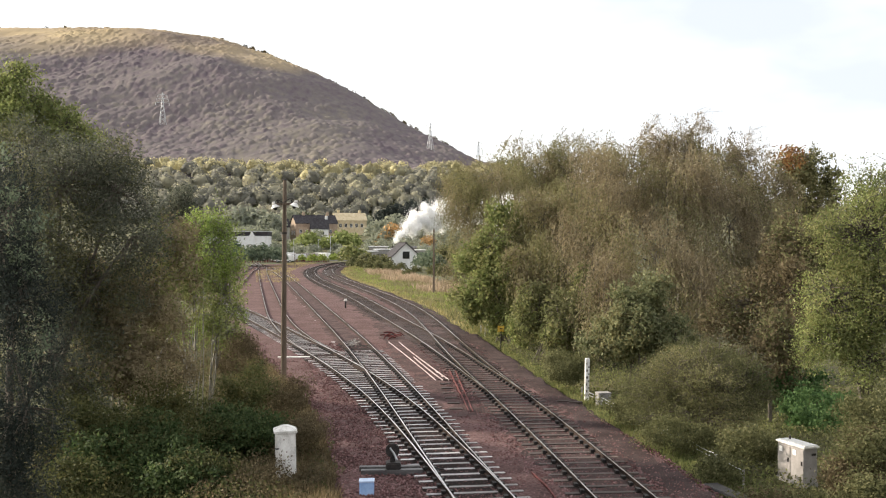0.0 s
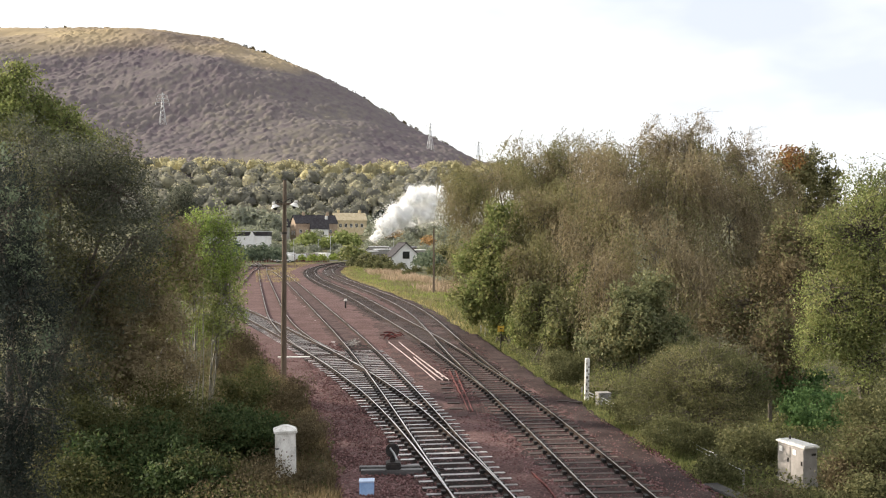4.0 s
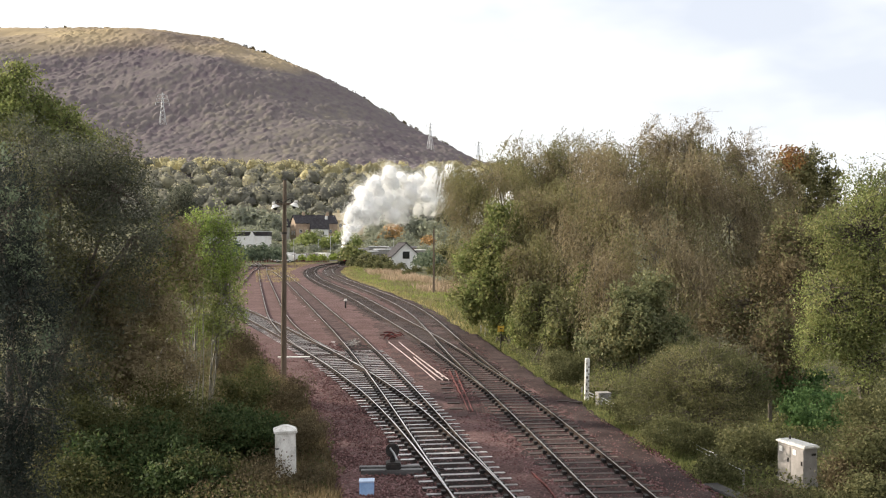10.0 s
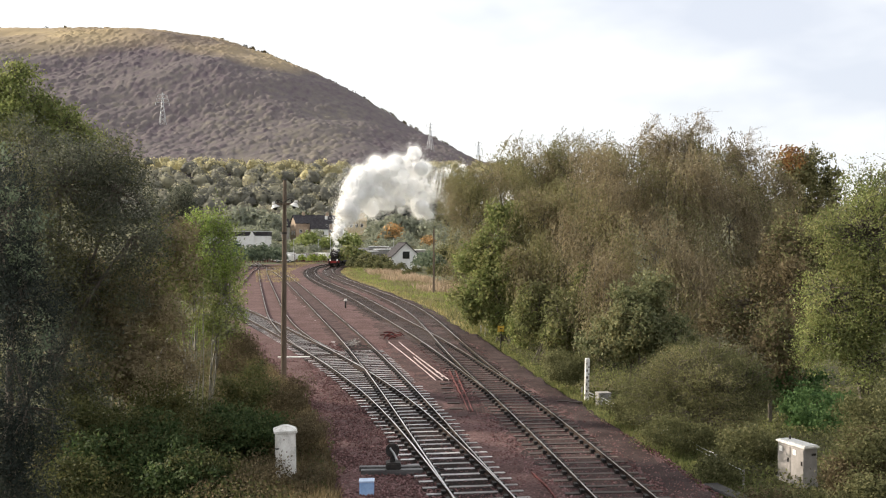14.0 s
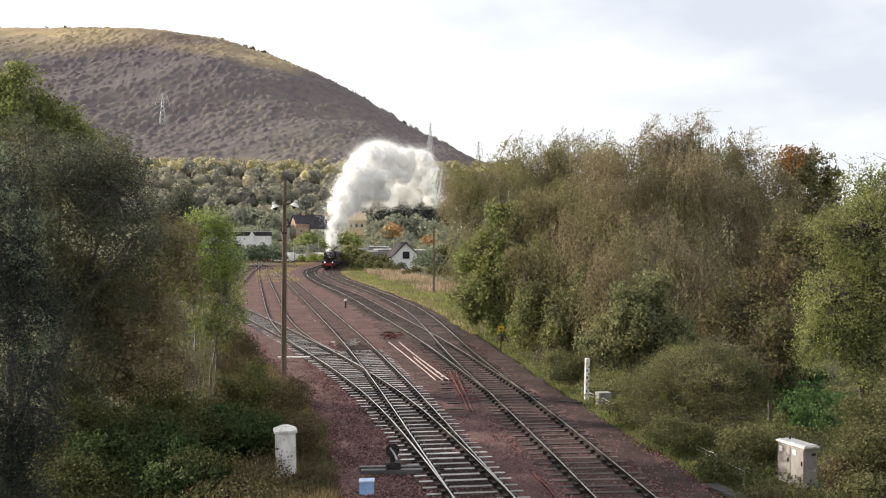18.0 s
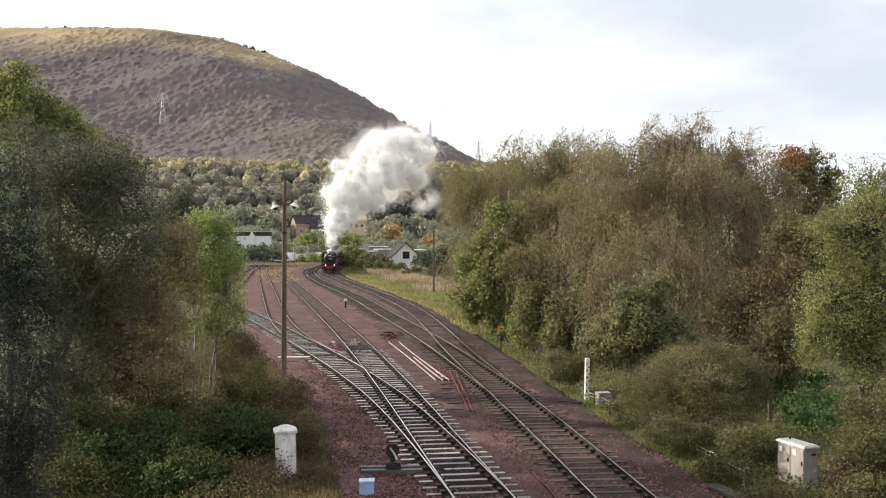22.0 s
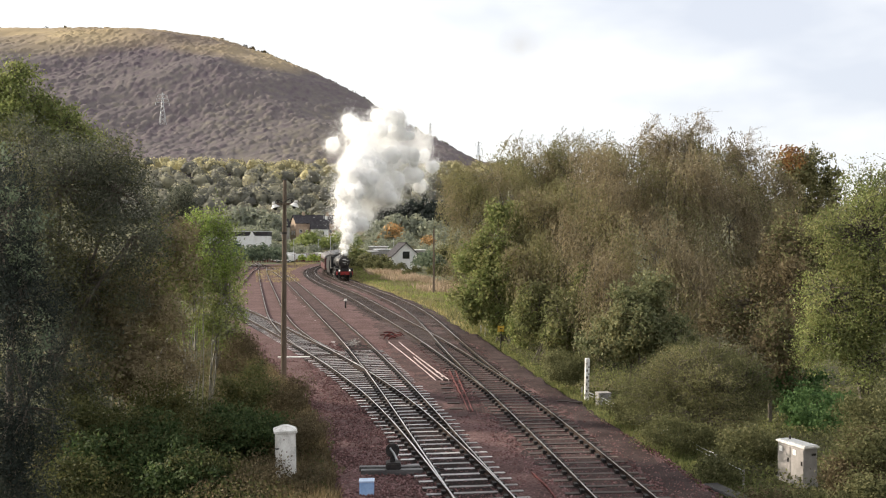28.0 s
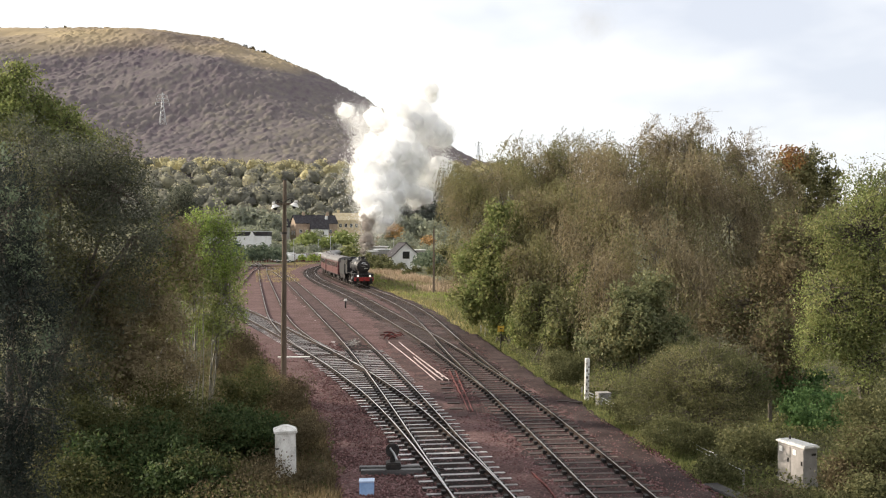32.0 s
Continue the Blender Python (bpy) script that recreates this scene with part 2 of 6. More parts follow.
def curve_through(points, step=1.0):
    """A smooth line through plan points (x, y), as evenly spaced points and unit tangents."""
    p = np.array(points, float)
    d = np.r_[0, np.cumsum(np.hypot(*np.diff(p, axis=0).T))]
    m = np.gradient(p, d, axis=0)
    s = np.linspace(0, d[-1], int(d[-1] * 4))
    i = np.clip(np.searchsorted(d, s, side="right") - 1, 0, len(d) - 2)
    h = (d[i + 1] - d[i])[:, None]
    u = ((s - d[i]) / (d[i + 1] - d[i]))[:, None]
    q = (2 * u**3 - 3 * u**2 + 1) * p[i] + (u**3 - 2 * u**2 + u) * h * m[i] + (3 * u**2 - 2 * u**3) * p[i + 1] + (u**3 - u**2) * h * m[i + 1]
    for _ in range(6):
        pad = np.vstack([2 * q[0] - q[20:0:-1], q, 2 * q[-1] - q[-2:-22:-1]])
        q = np.column_stack([np.convolve(pad[:, k], np.ones(41) / 41, "valid") for k in (0, 1)])
    d = np.r_[0, np.cumsum(np.hypot(*np.diff(q, axis=0).T))]
    s = np.arange(0, d[-1], step)
    q = np.column_stack([np.interp(s, d, q[:, k]) for k in (0, 1)])
    t = np.gradient(q, axis=0)
    return q, t / np.linalg.norm(t, axis=1)[:, None]


def sweep(name, q, t, profile, offset=0.0, z=0.0, closed=True):
    """Sweeps a profile of (side, up) points along a plan line."""
    side = np.column_stack([t[:, 1], -t[:, 0]])
    k, n = len(profile), len(q)
    v = np.empty((n, k, 3))
    for j, (a, b) in enumerate(profile):
        v[:, j, :2] = q + side * (offset + a)
        v[:, j, 2] = z + b
    i, j = np.meshgrid(np.arange(n - 1), np.arange(k if closed else k - 1), indexing="ij")
    jn = (j + 1) % k
    f = np.stack([i * k + j, i * k + jn, (i + 1) * k + jn, (i + 1) * k + j], -1).reshape(-1, 4)
    return fast_mesh(name, v.reshape(-1, 3), f)


def tubes(name, lines, sides=6):
    """Tapered tubes, one for each (points, radii)."""
    vs, fs, base = [], [], 0
    for pts, radii in lines:
        p = np.asarray(pts, float)
        d = np.gradient(p, axis=0)
        d /= np.linalg.norm(d, axis=1)[:, None] + 1e-9
        a = np.cross(d, (0.31, 0.82, 0.17))
        a /= np.linalg.norm(a, axis=1)[:, None] + 1e-9
        b = np.cross(d, a)
        w = np.linspace(0, 2 * np.pi, sides, endpoint=False)
        r = np.asarray(radii, float)[:, None, None]
        vs.append((p[:, None] + r * (np.cos(w)[None, :, None] * a[:, None] + np.sin(w)[None, :, None] * b[:, None])).reshape(-1, 3))
        i, j = np.meshgrid(np.arange(len(p) - 1), np.arange(sides), indexing="ij")
        jn = (j + 1) % sides
        fs.append(base + np.stack([i * sides + j, i * sides + jn, (i + 1) * sides + jn, (i + 1) * sides + j], -1).reshape(-1, 4))
        base += len(p) * sides
    return fast_mesh(name, np.vstack(vs), np.vstack(fs), True)


def leaf_mesh(name, rng, c, size, droop=0.0, up=0.3, width=0.5, out=None):
    """One small diamond-shaped leaf (or spray of leaves) at each point of c."""
    n = len(c)
    a = rng.normal(size=(n, 3))
    a[:, 2] = a[:, 2] * (1 - 0.5 * droop) - 2.2 * droop
    a /= np.linalg.norm(a, axis=1)[:, None]
    nn = rng.normal(size=(n, 3)) + (0, 0, up)
    if out is not None:
        nn = 0.36 * nn + out
    b = np.cross(nn, a)
    b /= np.linalg.norm(b, axis=1)[:, None] + 1e-9
    s = (size * rng.uniform(0.6, 1.4, n))[:, None] if np.isscalar(size) else size[:, None]
    v = np.stack([c - a * s / 2, c + b * s * width / 2 + a * s * 0.06, c + a * s / 2, c - b * s * width / 2 + a * s * 0.06], 1).reshape(-1, 3)
    return fast_mesh(name, v, np.arange(4 * n).reshape(n, 4))


# ---- ground: one sheet from the line to the far ridge ----
RIDGE_U = np.array([-3.0, -0.9, -0.4356, -0.352, -0.269, -0.213, -0.169, -0.124, -0.080, -0.0356, 0.009, 0.031, 0.1, 0.25, 1.0, 3.0])
RIDGE_E = np.array([0.183, 0.193, 0.201, 0.2015, 0.1975, 0.1900, 0.1765, 0.157, 0.135, 0.109, 0.087, 0.074, 0.05, 0.03, 0.03, 0.03])


def terrain(x, y):
    """Height of the ground at plan places (arrays)."""
    x, y = np.asarray(x, float), np.asarray(y, float)
    d = np.hypot(x, y)
    u = np.where(y > 1, x / np.maximum(y, 1), np.sign(x) * 3)
    near = -0.42 + 0.10 * np.sin(x * 0.31 + y * 0.17) * np.sin(y * 0.23 - x * 0.11)
    town = np.interp(d, [0, 250, 330, 420, 560, 720, 800, 5000], [0, 0, 1.5, 5, 13, 52, 58, 58])
    town = town * np.interp(u, [-3, 0.05, 0.4, 3], [1, 1, 0.5, 0.4])
    e = np.interp(u, RIDGE_U, RIDGE_E)
    reach = np.interp(u, [-0.5, -0.2, 0.05], [1750, 1600, 1350])
    top = (e * reach - 4) / np.sqrt(1 + np.clip(u, -0.6, 0.6) ** 2) + 6.5
    q = np.clip((d - 800) / (reach - 800), 0, 1)
    rise = (top - town) * (3 * q**2 - 2 * q**3)
    fall = np.clip((d - reach) / 2600, 0, 1) * (top - 20) * 0.9
    rough = (4.5 * np.sin(x * 0.021 + 1) * np.sin(d * 0.017 + x * 0.004) + 2 * np.sin(x * 0.06) * np.sin(d * 0.045)) * np.clip((d - 800) / 300, 0, 1) * np.clip((reach - d) / 200, 0.12, 1)
    z = near + np.where(d < 800, town, town + rise - fall + rough)
    return np.where(y < -60, near + np.clip((d - 200) / 1500, 0, 1) * 60, z)


def build_ground():
    az = np.r_[np.linspace(-180, -40, 36)[:-1], np.linspace(-40, 40, 201), np.linspace(40, 180, 36)[1:-1]]
    ring = np.r_[0.5, np.geomspace(3, 240, 90), np.geomspace(248, 800, 60), np.linspace(815, 1900, 110), np.geomspace(1950, 4600, 14)]
    a, r = np.meshgrid(np.radians(az), ring, indexing="ij")
    x, y = r * np.sin(a), r * np.cos(a)
    v = np.stack([x, y, terrain(x, y)], -1).reshape(-1, 3)
    n, k = len(az), len(ring)
    i, j = np.meshgrid(np.arange(n), np.arange(k - 1), indexing="ij")
    i2 = (i + 1) % n
    f = np.stack([i * k + j, i * k + j + 1, i2 * k + j + 1, i2 * k + j], -1).reshape(-1, 4)
    f = f[:, ::-1]
    me = fast_mesh("ground", v, f, True)
    me.materials.append(EARTH), me.materials.append(HILL)
    far = (np.hypot(v[f[:, 0], 0], v[f[:, 0], 1]) > 690).astype(np.int32)
    me.polygons.foreach_set("material_index", far)
    tagged(part("ground", me, None), "grassy valley floor rising to a heathery hill", "ground", kind="structure")


build_ground()

BED_Y = [-20, 20, 26, 31, 36, 39, 43.3, 48.7, 53, 65, 73, 83, 100, 111, 146, 167, 195, 226, 250, 268, 300, 340]
BED_L = [2.0, -1.2, -2.6, -3.4, -4.3, -5.0, -6.1, -7.7, -9.0, -12.8, -15.4, -18, -22.5, -25.5, -33.5, -37, -42, -45, -44, -38, -24, -14]
BED_R = [14.0, 8.2, 7.2, 6.8, 6.0, 5.5, 4.7, 3.8, 3.2, 2.2, 1.5, 0.4, -2.0, -4.0, -11, -15.4, -19.7, -21.8, -21.4, -19.6, -13.6, -3]


def bed_edges(y):
    return np.interp(y, BED_Y, BED_L), np.interp(y, BED_Y, BED_R)


def build_ballast():
    rng = np.random.default_rng(3)
    ys = np.r_[np.arange(-20, 60, 0.5), np.arange(60, 340, 2.0)]
    cols = 40
    lo, hi = bed_edges(ys)
    wob = 0.25 * np.sin(ys * 1.3) + 0.2 * np.sin(ys * 0.57 + 2)
    w = np.linspace(0, 1, cols)
    x = (lo + wob)[:, None] * (1 - w) + (hi + wob * 0.6)[:, None] * w
    y = np.repeat(ys[:, None], cols, 1)
    z = -0.2 + rng.normal(0, 1, x.shape) * np.where(ys < 60, 0.014, 0.005)[:, None] + 0.03 * np.sin(x * 1.1 + y * 0.2)
    z[:, 0], z[:, -1] = -0.62, -0.62
    z[:, 1] -= 0.1
    z[:, -2] -= 0.1
    i, j = np.meshgrid(np.arange(len(ys) - 1), np.arange(cols - 1), indexing="ij")
    f = np.stack([i * cols + j, i * cols + j + 1, (i + 1) * cols + j + 1, (i + 1) * cols + j], -1).reshape(-1, 4)
    me = fast_mesh("ballast_bed", np.stack([x, y, z], -1).reshape(-1, 3), f, True)
    tagged(part("ballast_bed", me, BALLAST), "reddish pink crushed stone ballast bed", "ballast", kind="structure")
    # loose stones on the nearest stretch
    n = 36000
    y = 22 + 42 * rng.random(n) ** 1.6
    lo, hi = bed_edges(y)
    x = lo + (hi - lo) * rng.random(n)
    c = np.stack([x, y, np.full(n, -0.188)], -1)
    o = np.array([(1, 0, 0), (-1, 0, 0), (0, 1, 0), (0, -1, 0), (0, 0, 1), (0, 0, -1)], float)
    s = rng.uniform(0.026, 0.056, (n, 1, 1)) * rng.uniform(0.6, 1.3, (n, 6, 1))
    ang = rng.uniform(0, 6.28, n)
    rot = np.stack([np.stack([np.cos(ang), -np.sin(ang), 0 * ang], -1), np.stack([np.sin(ang), np.cos(ang), 0 * ang], -1), np.tile((0, 0, 0.8), (n, 1))], 1)
    v = c[:, None] + np.einsum("nij,kj->nki", rot, o) * s
    tri = np.array([(0, 2, 4), (2, 1, 4), (1, 3, 4), (3, 0, 4), (2, 0, 5), (1, 2, 5), (3, 1, 5), (0, 3, 5)])
    f = (np.arange(n)[:, None, None] * 6 + tri).reshape(-1, 3)
    tagged(part("ballast_stones", fast_mesh("ballast_stones", v.reshape(-1, 3), f), STONE), "loose reddish crushed stones between the tracks", "ballast", kind="stuff")


build_ballast()


# ---- railway tracks ----
MAIN = [(10.5, -20), (6.6, 5), (4.61, 25.3), (4.04, 30.8), (3.54, 35.45), (2.85, 41.8), (1.64, 50.9), (0.25, 65), (-0.75, 75.5), (-2.4, 90), (-6.1, 111.4), (-10, 130), (-13.3, 146), (-17.7, 167), (-22, 195), (-23.4, 210), (-24, 226), (-23.9, 250), (-22.3, 268), (-16.5, 300), (-8, 330), (12, 380), (50, 450)]
LOOP = [(2.85, 41.8), (1.5, 50.9), (-0.75, 65), (-2.75, 75.5), (-5.5, 90), (-9.5, 111.4), (-13.6, 130), (-17.2, 146), (-21.3, 167), (-25.5, 195), (-27, 210), (-27.6, 226), (-27.5, 250), (-25.7, 268), (-19.5, 300), (-11, 332), (8, 382)]
YARD = [(7.3, -20), (4.2, 5), (1.05, 25.3), (0.1, 30.8), (-0.62, 35.45), (-1.62, 41.8), (-3.22, 50.9), (-5.78, 65), (-10.65, 90), (-21.7, 146), (-32.0, 195), (-37.6, 218), (-43, 240), (-52, 272)]
BRANCH = [(1.05, 25.3), (0.22, 29.8), (-0.76, 35.45), (-2.16, 41.8), (-4.78, 50.9), (-9.3, 65), (-13.7, 78), (-16.6, 86.7), (-22, 101), (-30, 120)]
SIDING = [(-4.78, 50.9), (-6.3, 55.5), (-8.35, 62), (-10.3, 68.8), (-11.9, 75.5), (-14.1, 86), (-16.3, 97.5), (-25.5, 146), (-34.6, 195), (-38.6, 218), (-43, 238)]
SPUR = [(-26, 120), (-29.5, 145), (-32.8, 167), (-37.6, 198), (-41.5, 226), (-47, 250)]
RAIL_FORM = [(-0.065, -0.15), (0.065, -0.15), (0.065, -0.135), (0.014, -0.115), (0.014, -0.045), (0.034, -0.03), (0.034, -0.014), (0.022, 0.0), (-0.022, 0.0), (-0.034, -0.014), (-0.034, -0.03), (-0.014, -0.045), (-0.014, -0.115), (-0.065, -0.135)]
HALF = 0.7525


def sleeper_mesh(name, length, mat):
    bm = box(length, 0.21, 0.12, 0, 0, -0.06, bevel=0.012)
    me = bpy.data.meshes.new(name)
    bm.to_mesh(me)
    bm.free()
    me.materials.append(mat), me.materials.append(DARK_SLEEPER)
    # upward faces take mat, with any painted sheen; sides are dark wood
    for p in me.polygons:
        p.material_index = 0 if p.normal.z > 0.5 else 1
    return me


def near_width(q, other):
    """Distance from each point of q to the line other."""
    d = np.sqrt(((q[:, None] - other[None, ::2]) ** 2).sum(-1)).min(1)
    return d


def chair_mesh(poses):
    """Iron chairs beside the rail, one box for each pose."""
    v, f = [], []
    cube = [Vector((a * 0.055, b * 0.1, c)) for a in (-1, 1) for b in (-1, 1) for c in (0.085, -0.005)]
    for k, m in enumerate(poses):
        v += [m @ p for p in cube]
        f += [[8 * k + n for n in g] for g in ((0, 4, 6, 2), (0, 1, 5, 4), (2, 6, 7, 3), (0, 2, 3, 1), (4, 5, 7, 6))]
    return fast_mesh("rail_chairs", v, f)


def lay_track(name, label, line, mat, drop=0.0, other=None, single_to=120.0, sink=0.0, sink_from=1e9, skip=(0, 0)):
    """A track: two rails on sleepers. other: the line it leaves at a turnout, whose long timbers carry both as far as they are close."""
    q, t = curve_through(line, 0.5)
    gone = near_width(q, other) if other is not None else np.full(len(q), 99.0)
    thing = tagged(new(name), label, "railway track", kind="structure")
    for side in (-HALF, HALF):
        me = sweep("rail", q, t, RAIL_FORM, side, -drop)
        me.materials.append(RAIL), me.materials.append(SHINE)
        k = len(RAIL_FORM)
        index = np.zeros((len(q) - 1, k), np.int32)
        index[:, 7] = 1
        me.polygons.foreach_set("material_index", index.ravel())
        part("rail", me, None, thing)
    plain = sleeper_mesh("sleeper", 2.6, mat)
    rng = random.Random(len(name) + int(line[0][1]))
    chairs, far, s = [], [], 0.0
    while s < len(q) * 0.5 - 1:
        i, part_way = int(s / 0.5), (s / 0.5) % 1
        x, y = q[i] * (1 - part_way) + q[min(i + 1, len(q) - 1)] * part_way
        ang = math.atan2(t[i][1], t[i][0]) - math.pi / 2
        s += 0.7 if y < 120 else 0.75
        if gone[i] < 2.4 or y < 12 or skip[0] < y < skip[1]:
            continue
        z = -0.152 - (sink if y > sink_from else 0) + rng.uniform(-0.008, 0.006)
        m = Matrix.LocRotScale((x, y, z), Euler((rng.uniform(-0.01, 0.01), rng.uniform(-0.006, 0.006), ang + rng.uniform(-0.02, 0.02))), None)
        if y < single_to:
            ob = part("sleeper", plain, None, thing)
            ob.matrix_basis = m
            if y < 62:
                chairs += [m @ Matrix.Translation((sx + o, 0, 0)) for sx in (-HALF, HALF) for o in (-0.1, 0.1)]
        else:
            far.append(m)
    if far:
        co, fs = [], []
        cube = [Vector((a * 1.3, b * 0.125, c)) for a in (-1, 1) for b in (-1, 1) for c in (0, -0.12)]
        for k, m in enumerate(far):
            co += [m @ v for v in cube]
            fs += [[8 * k + n for n in f] for f in ((0, 4, 6, 2), (0, 1, 5, 4), (2, 6, 7, 3), (0, 2, 3, 1), (4, 5, 7, 6))]
        tagged(part("far_sleepers", fast_mesh("far_sleepers", co, fs), mat, thing), kind="stuff")
    if chairs:
        tagged(part("rail_chairs", chair_mesh(chairs), IRON, thing), kind="stuff")
    return thing, q, t


def turnout(name, label, q, t, other_line, y0, y1, mat, frog_y):
    """Long timbers under two diverging tracks, check rails and the switch's blades."""
    oq, ot = curve_through(other_line, 0.5)
    thing = tagged(new(name), label, "railway points", kind="structure")
    rng = random.Random(7)
    s = 0.0
    shared, chairs = {}, []
    while s < len(q) * 0.5 - 1:
        i, part_way = int(s / 0.5), (s / 0.5) % 1
        s += 0.7
        x, y = q[i] * (1 - part_way) + q[min(i + 1, len(q) - 1)] * part_way
        if not y0 <= y <= y1:
            continue
        j = int(((oq - q[i]) ** 2).sum(1).argmin())
        side = Vector((t[i][1], -t[i][0]))
        gap = float((oq[j][0] - x) * side.x + (oq[j][1] - y) * side.y)
        length = round((2.6 + abs(gap)) * 5) / 5
        if length not in shared:
            shared[length] = sleeper_mesh("long_timber", length, mat)
        ob = part("long_timber", shared[length], None, thing)
        ang = math.atan2(t[i][1], t[i][0]) - math.pi / 2
        ob.matrix_basis = Matrix.LocRotScale((x + side.x * gap / 2, y + side.y * gap / 2, -0.152 + rng.uniform(-0.008, 0.006)), Euler((rng.uniform(-0.01, 0.01), 0, ang + rng.uniform(-0.015, 0.015))), None)
        if y < 64:
            for o in (-HALF, HALF, gap - HALF, gap + HALF):
                for k in (-0.1, 0.1):
                    chairs.append(ob.matrix_basis @ Matrix.Translation((o - gap / 2 + k, 0, 0)))
    tagged(part("rail_chairs", chair_mesh(chairs), IRON, thing), kind="stuff")
    for (cq, ct, sign) in ((q, t, 1), (oq, ot, -1)):
        sel = np.abs(cq[:, 1] - frog_y) < 2.2
        sgn = sign if (oq[-1][0] < q[-1][0]) else -sign
        me = sweep("check_rail", cq[sel], ct[sel], RAIL_FORM, sgn * (HALF - 0.11), -0.004)
        part("check_rail", me, RAIL, thing)
    return thing


main_line, MQ, MT = lay_track("track_main", "curving main line on dark oiled sleepers", MAIN, DARK_SLEEPER, skip=(41, 80))
loop_line, LQ, LT = lay_track("track_loop", "loop line leaving the main line at points", LOOP, DARK_SLEEPER, 0.005, MQ)
yard, YQ, YT = lay_track("track_yard", "yard track on wet sleepers with painted sheen, half buried further on", YARD, SHEEN_SLEEPER, sink=0.08, sink_from=60, skip=(28, 57))
branch, BQ, BT = lay_track("track_branch", "branch siding curving off under the trees", BRANCH, SHEEN_SLEEPER, 0.005, YQ)
lay_track("track_siding", "rusty siding across the pink ballast", SIDING, SHEEN_SLEEPER, 0.008, BQ, sink=0.08, sink_from=76)
lay_track("track_spur", "short rusty spur beside the trees", SPUR, DARK_SLEEPER, sink=0.12, sink_from=0)


def oily_strip(q, t, y0, y1, half, label, top=-0.176, stone=SOOT, shift=0.0):
    """Dark, oil-soaked stone between and beside the rails."""
    sel = (q[:, 1] >= y0) & (q[:, 1] <= y1)
    q, t = q[sel], t[sel]
    rng = np.random.default_rng(9)
    cols = 15
    side = np.column_stack([t[:, 1], -t[:, 0]])
    w = np.linspace(-half, half, cols)
    edge = 1 + rng.normal(0, 0.05, len(q)) + 0.08 * np.sin(q[:, 1] * 0.37) + 0.05 * np.sin(q[:, 1] * 0.83)
    p = q[:, None] + side[:, None] * (w[None, :] * edge[:, None] + shift)[:, :, None]
    z = top - 0.05 * (w[None, :] / half) ** 4 + rng.normal(0, 0.008, p.shape[:2])
    z[:, (1, 2, -3, -2)] += rng.normal(-0.015, 0.035, (len(q), 4))
    z[:, (0, -1)] = -0.3
    i, j = np.meshgrid(np.arange(len(q) - 1), np.arange(cols - 1), indexing="ij")
    f = np.stack([i * cols + j, i * cols + j + 1, (i + 1) * cols + j + 1, (i + 1) * cols + j], -1).reshape(-1, 4)
    v = np.concatenate([p, z[:, :, None]], 2).reshape(-1, 3)
    tagged(part("oily_ballast", fast_mesh("oily_ballast", v, f, True), stone), label, "ballast", kind="structure")


oily_strip(MQ, MT, -10, 330, 2.1, "dark oily ballast under the main line", stone=BROWN_STONE)
oily_strip(MQ, MT, 10, 70, 0.75, "dark brown ballast shoulder beside the main line", -0.168, BROWN_STONE, 1.95)
oily_strip(MQ, MT, 38, 80, 1.5, "dusky trodden ballast between the two sets of points", -0.166, DUSKY_STONE, -3.0)
oily_strip(LQ, LT, 62, 330, 2.1, "dark oily ballast under the loop", stone=BROWN_STONE)
oily_strip(YQ, YT, 15, 64, 1.25, "black oil-soaked ballast in the yard track", -0.172)
oily_strip(YQ, YT, 63.5, 190, 1.3, "dusky ballast in the far yard track", -0.172, DUSKY_STONE)
oily_strip(BQ, BT, 27, 95, 1.3, "dark ballast under the branch siding", -0.17)
turnout("points_yard", "points with long timbers, painted wet sheen, and check rails", YQ, YT, BRANCH, 28, 57, SHEEN_SLEEPER, 50)
turnout("points_main", "points with long dark timbers and check rails", MQ, MT, LOOP, 41, 80, DARK_SLEEPER, 68)


# ---- vegetation ----
def crown_points(rng, lumps, count, clump, droop, inner=0.5):
    """Leaf places in small clumps over several rounded masses (x, y, z, rx, ry, rz), each broken into lesser ones."""
    L = []
    for l in np.array(lumps, float):
        L.append(np.r_[l[:3], l[3:6] * 0.82])
        for _ in range(9):
            d = rng.normal(size=3)
            d /= np.linalg.norm(d)
            L.append(np.r_[l[:3] + d * l[3:6] * rng.uniform(0.65, 0.95), l[3:6] * rng.uniform(0.22, 0.5)])
    L = np.array(L)
    w = (L[:, 3] * L[:, 4] + L[:, 4] * L[:, 5] + L[:, 3] * L[:, 5])
    per = 26
    k = max(8, count // per)
    pick = rng.choice(len(L), k, p=w / w.sum())
    d = rng.normal(size=(k, 3))
    d /= np.linalg.norm(d, axis=1)[:, None]
    r = rng.uniform(inner, 1.06, k) ** 0.8 + 0.16 * np.sin(d[:, 0] * 7 + pick) * np.sin(d[:, 2] * 6 + 2 * pick)
    c = L[pick, :3] + d * L[pick, 3:6] * r[:, None]
    sz = clump * rng.uniform(0.5, 1.5, k)
    p = c[:, None] + np.clip(rng.normal(size=(k, per, 3)), -1.5, 1.5) * (sz[:, None, None] * np.array((0.55, 0.55, 0.45 + 0.35 * droop)))
    p[:, :, 2] -= droop * sz[:, None] * rng.uniform(0, 2.2, (k, per))
    out = np.repeat(d[:, None], per, 1)
    return p.reshape(-1, 3), c, pick // 10, out.reshape(-1, 3)


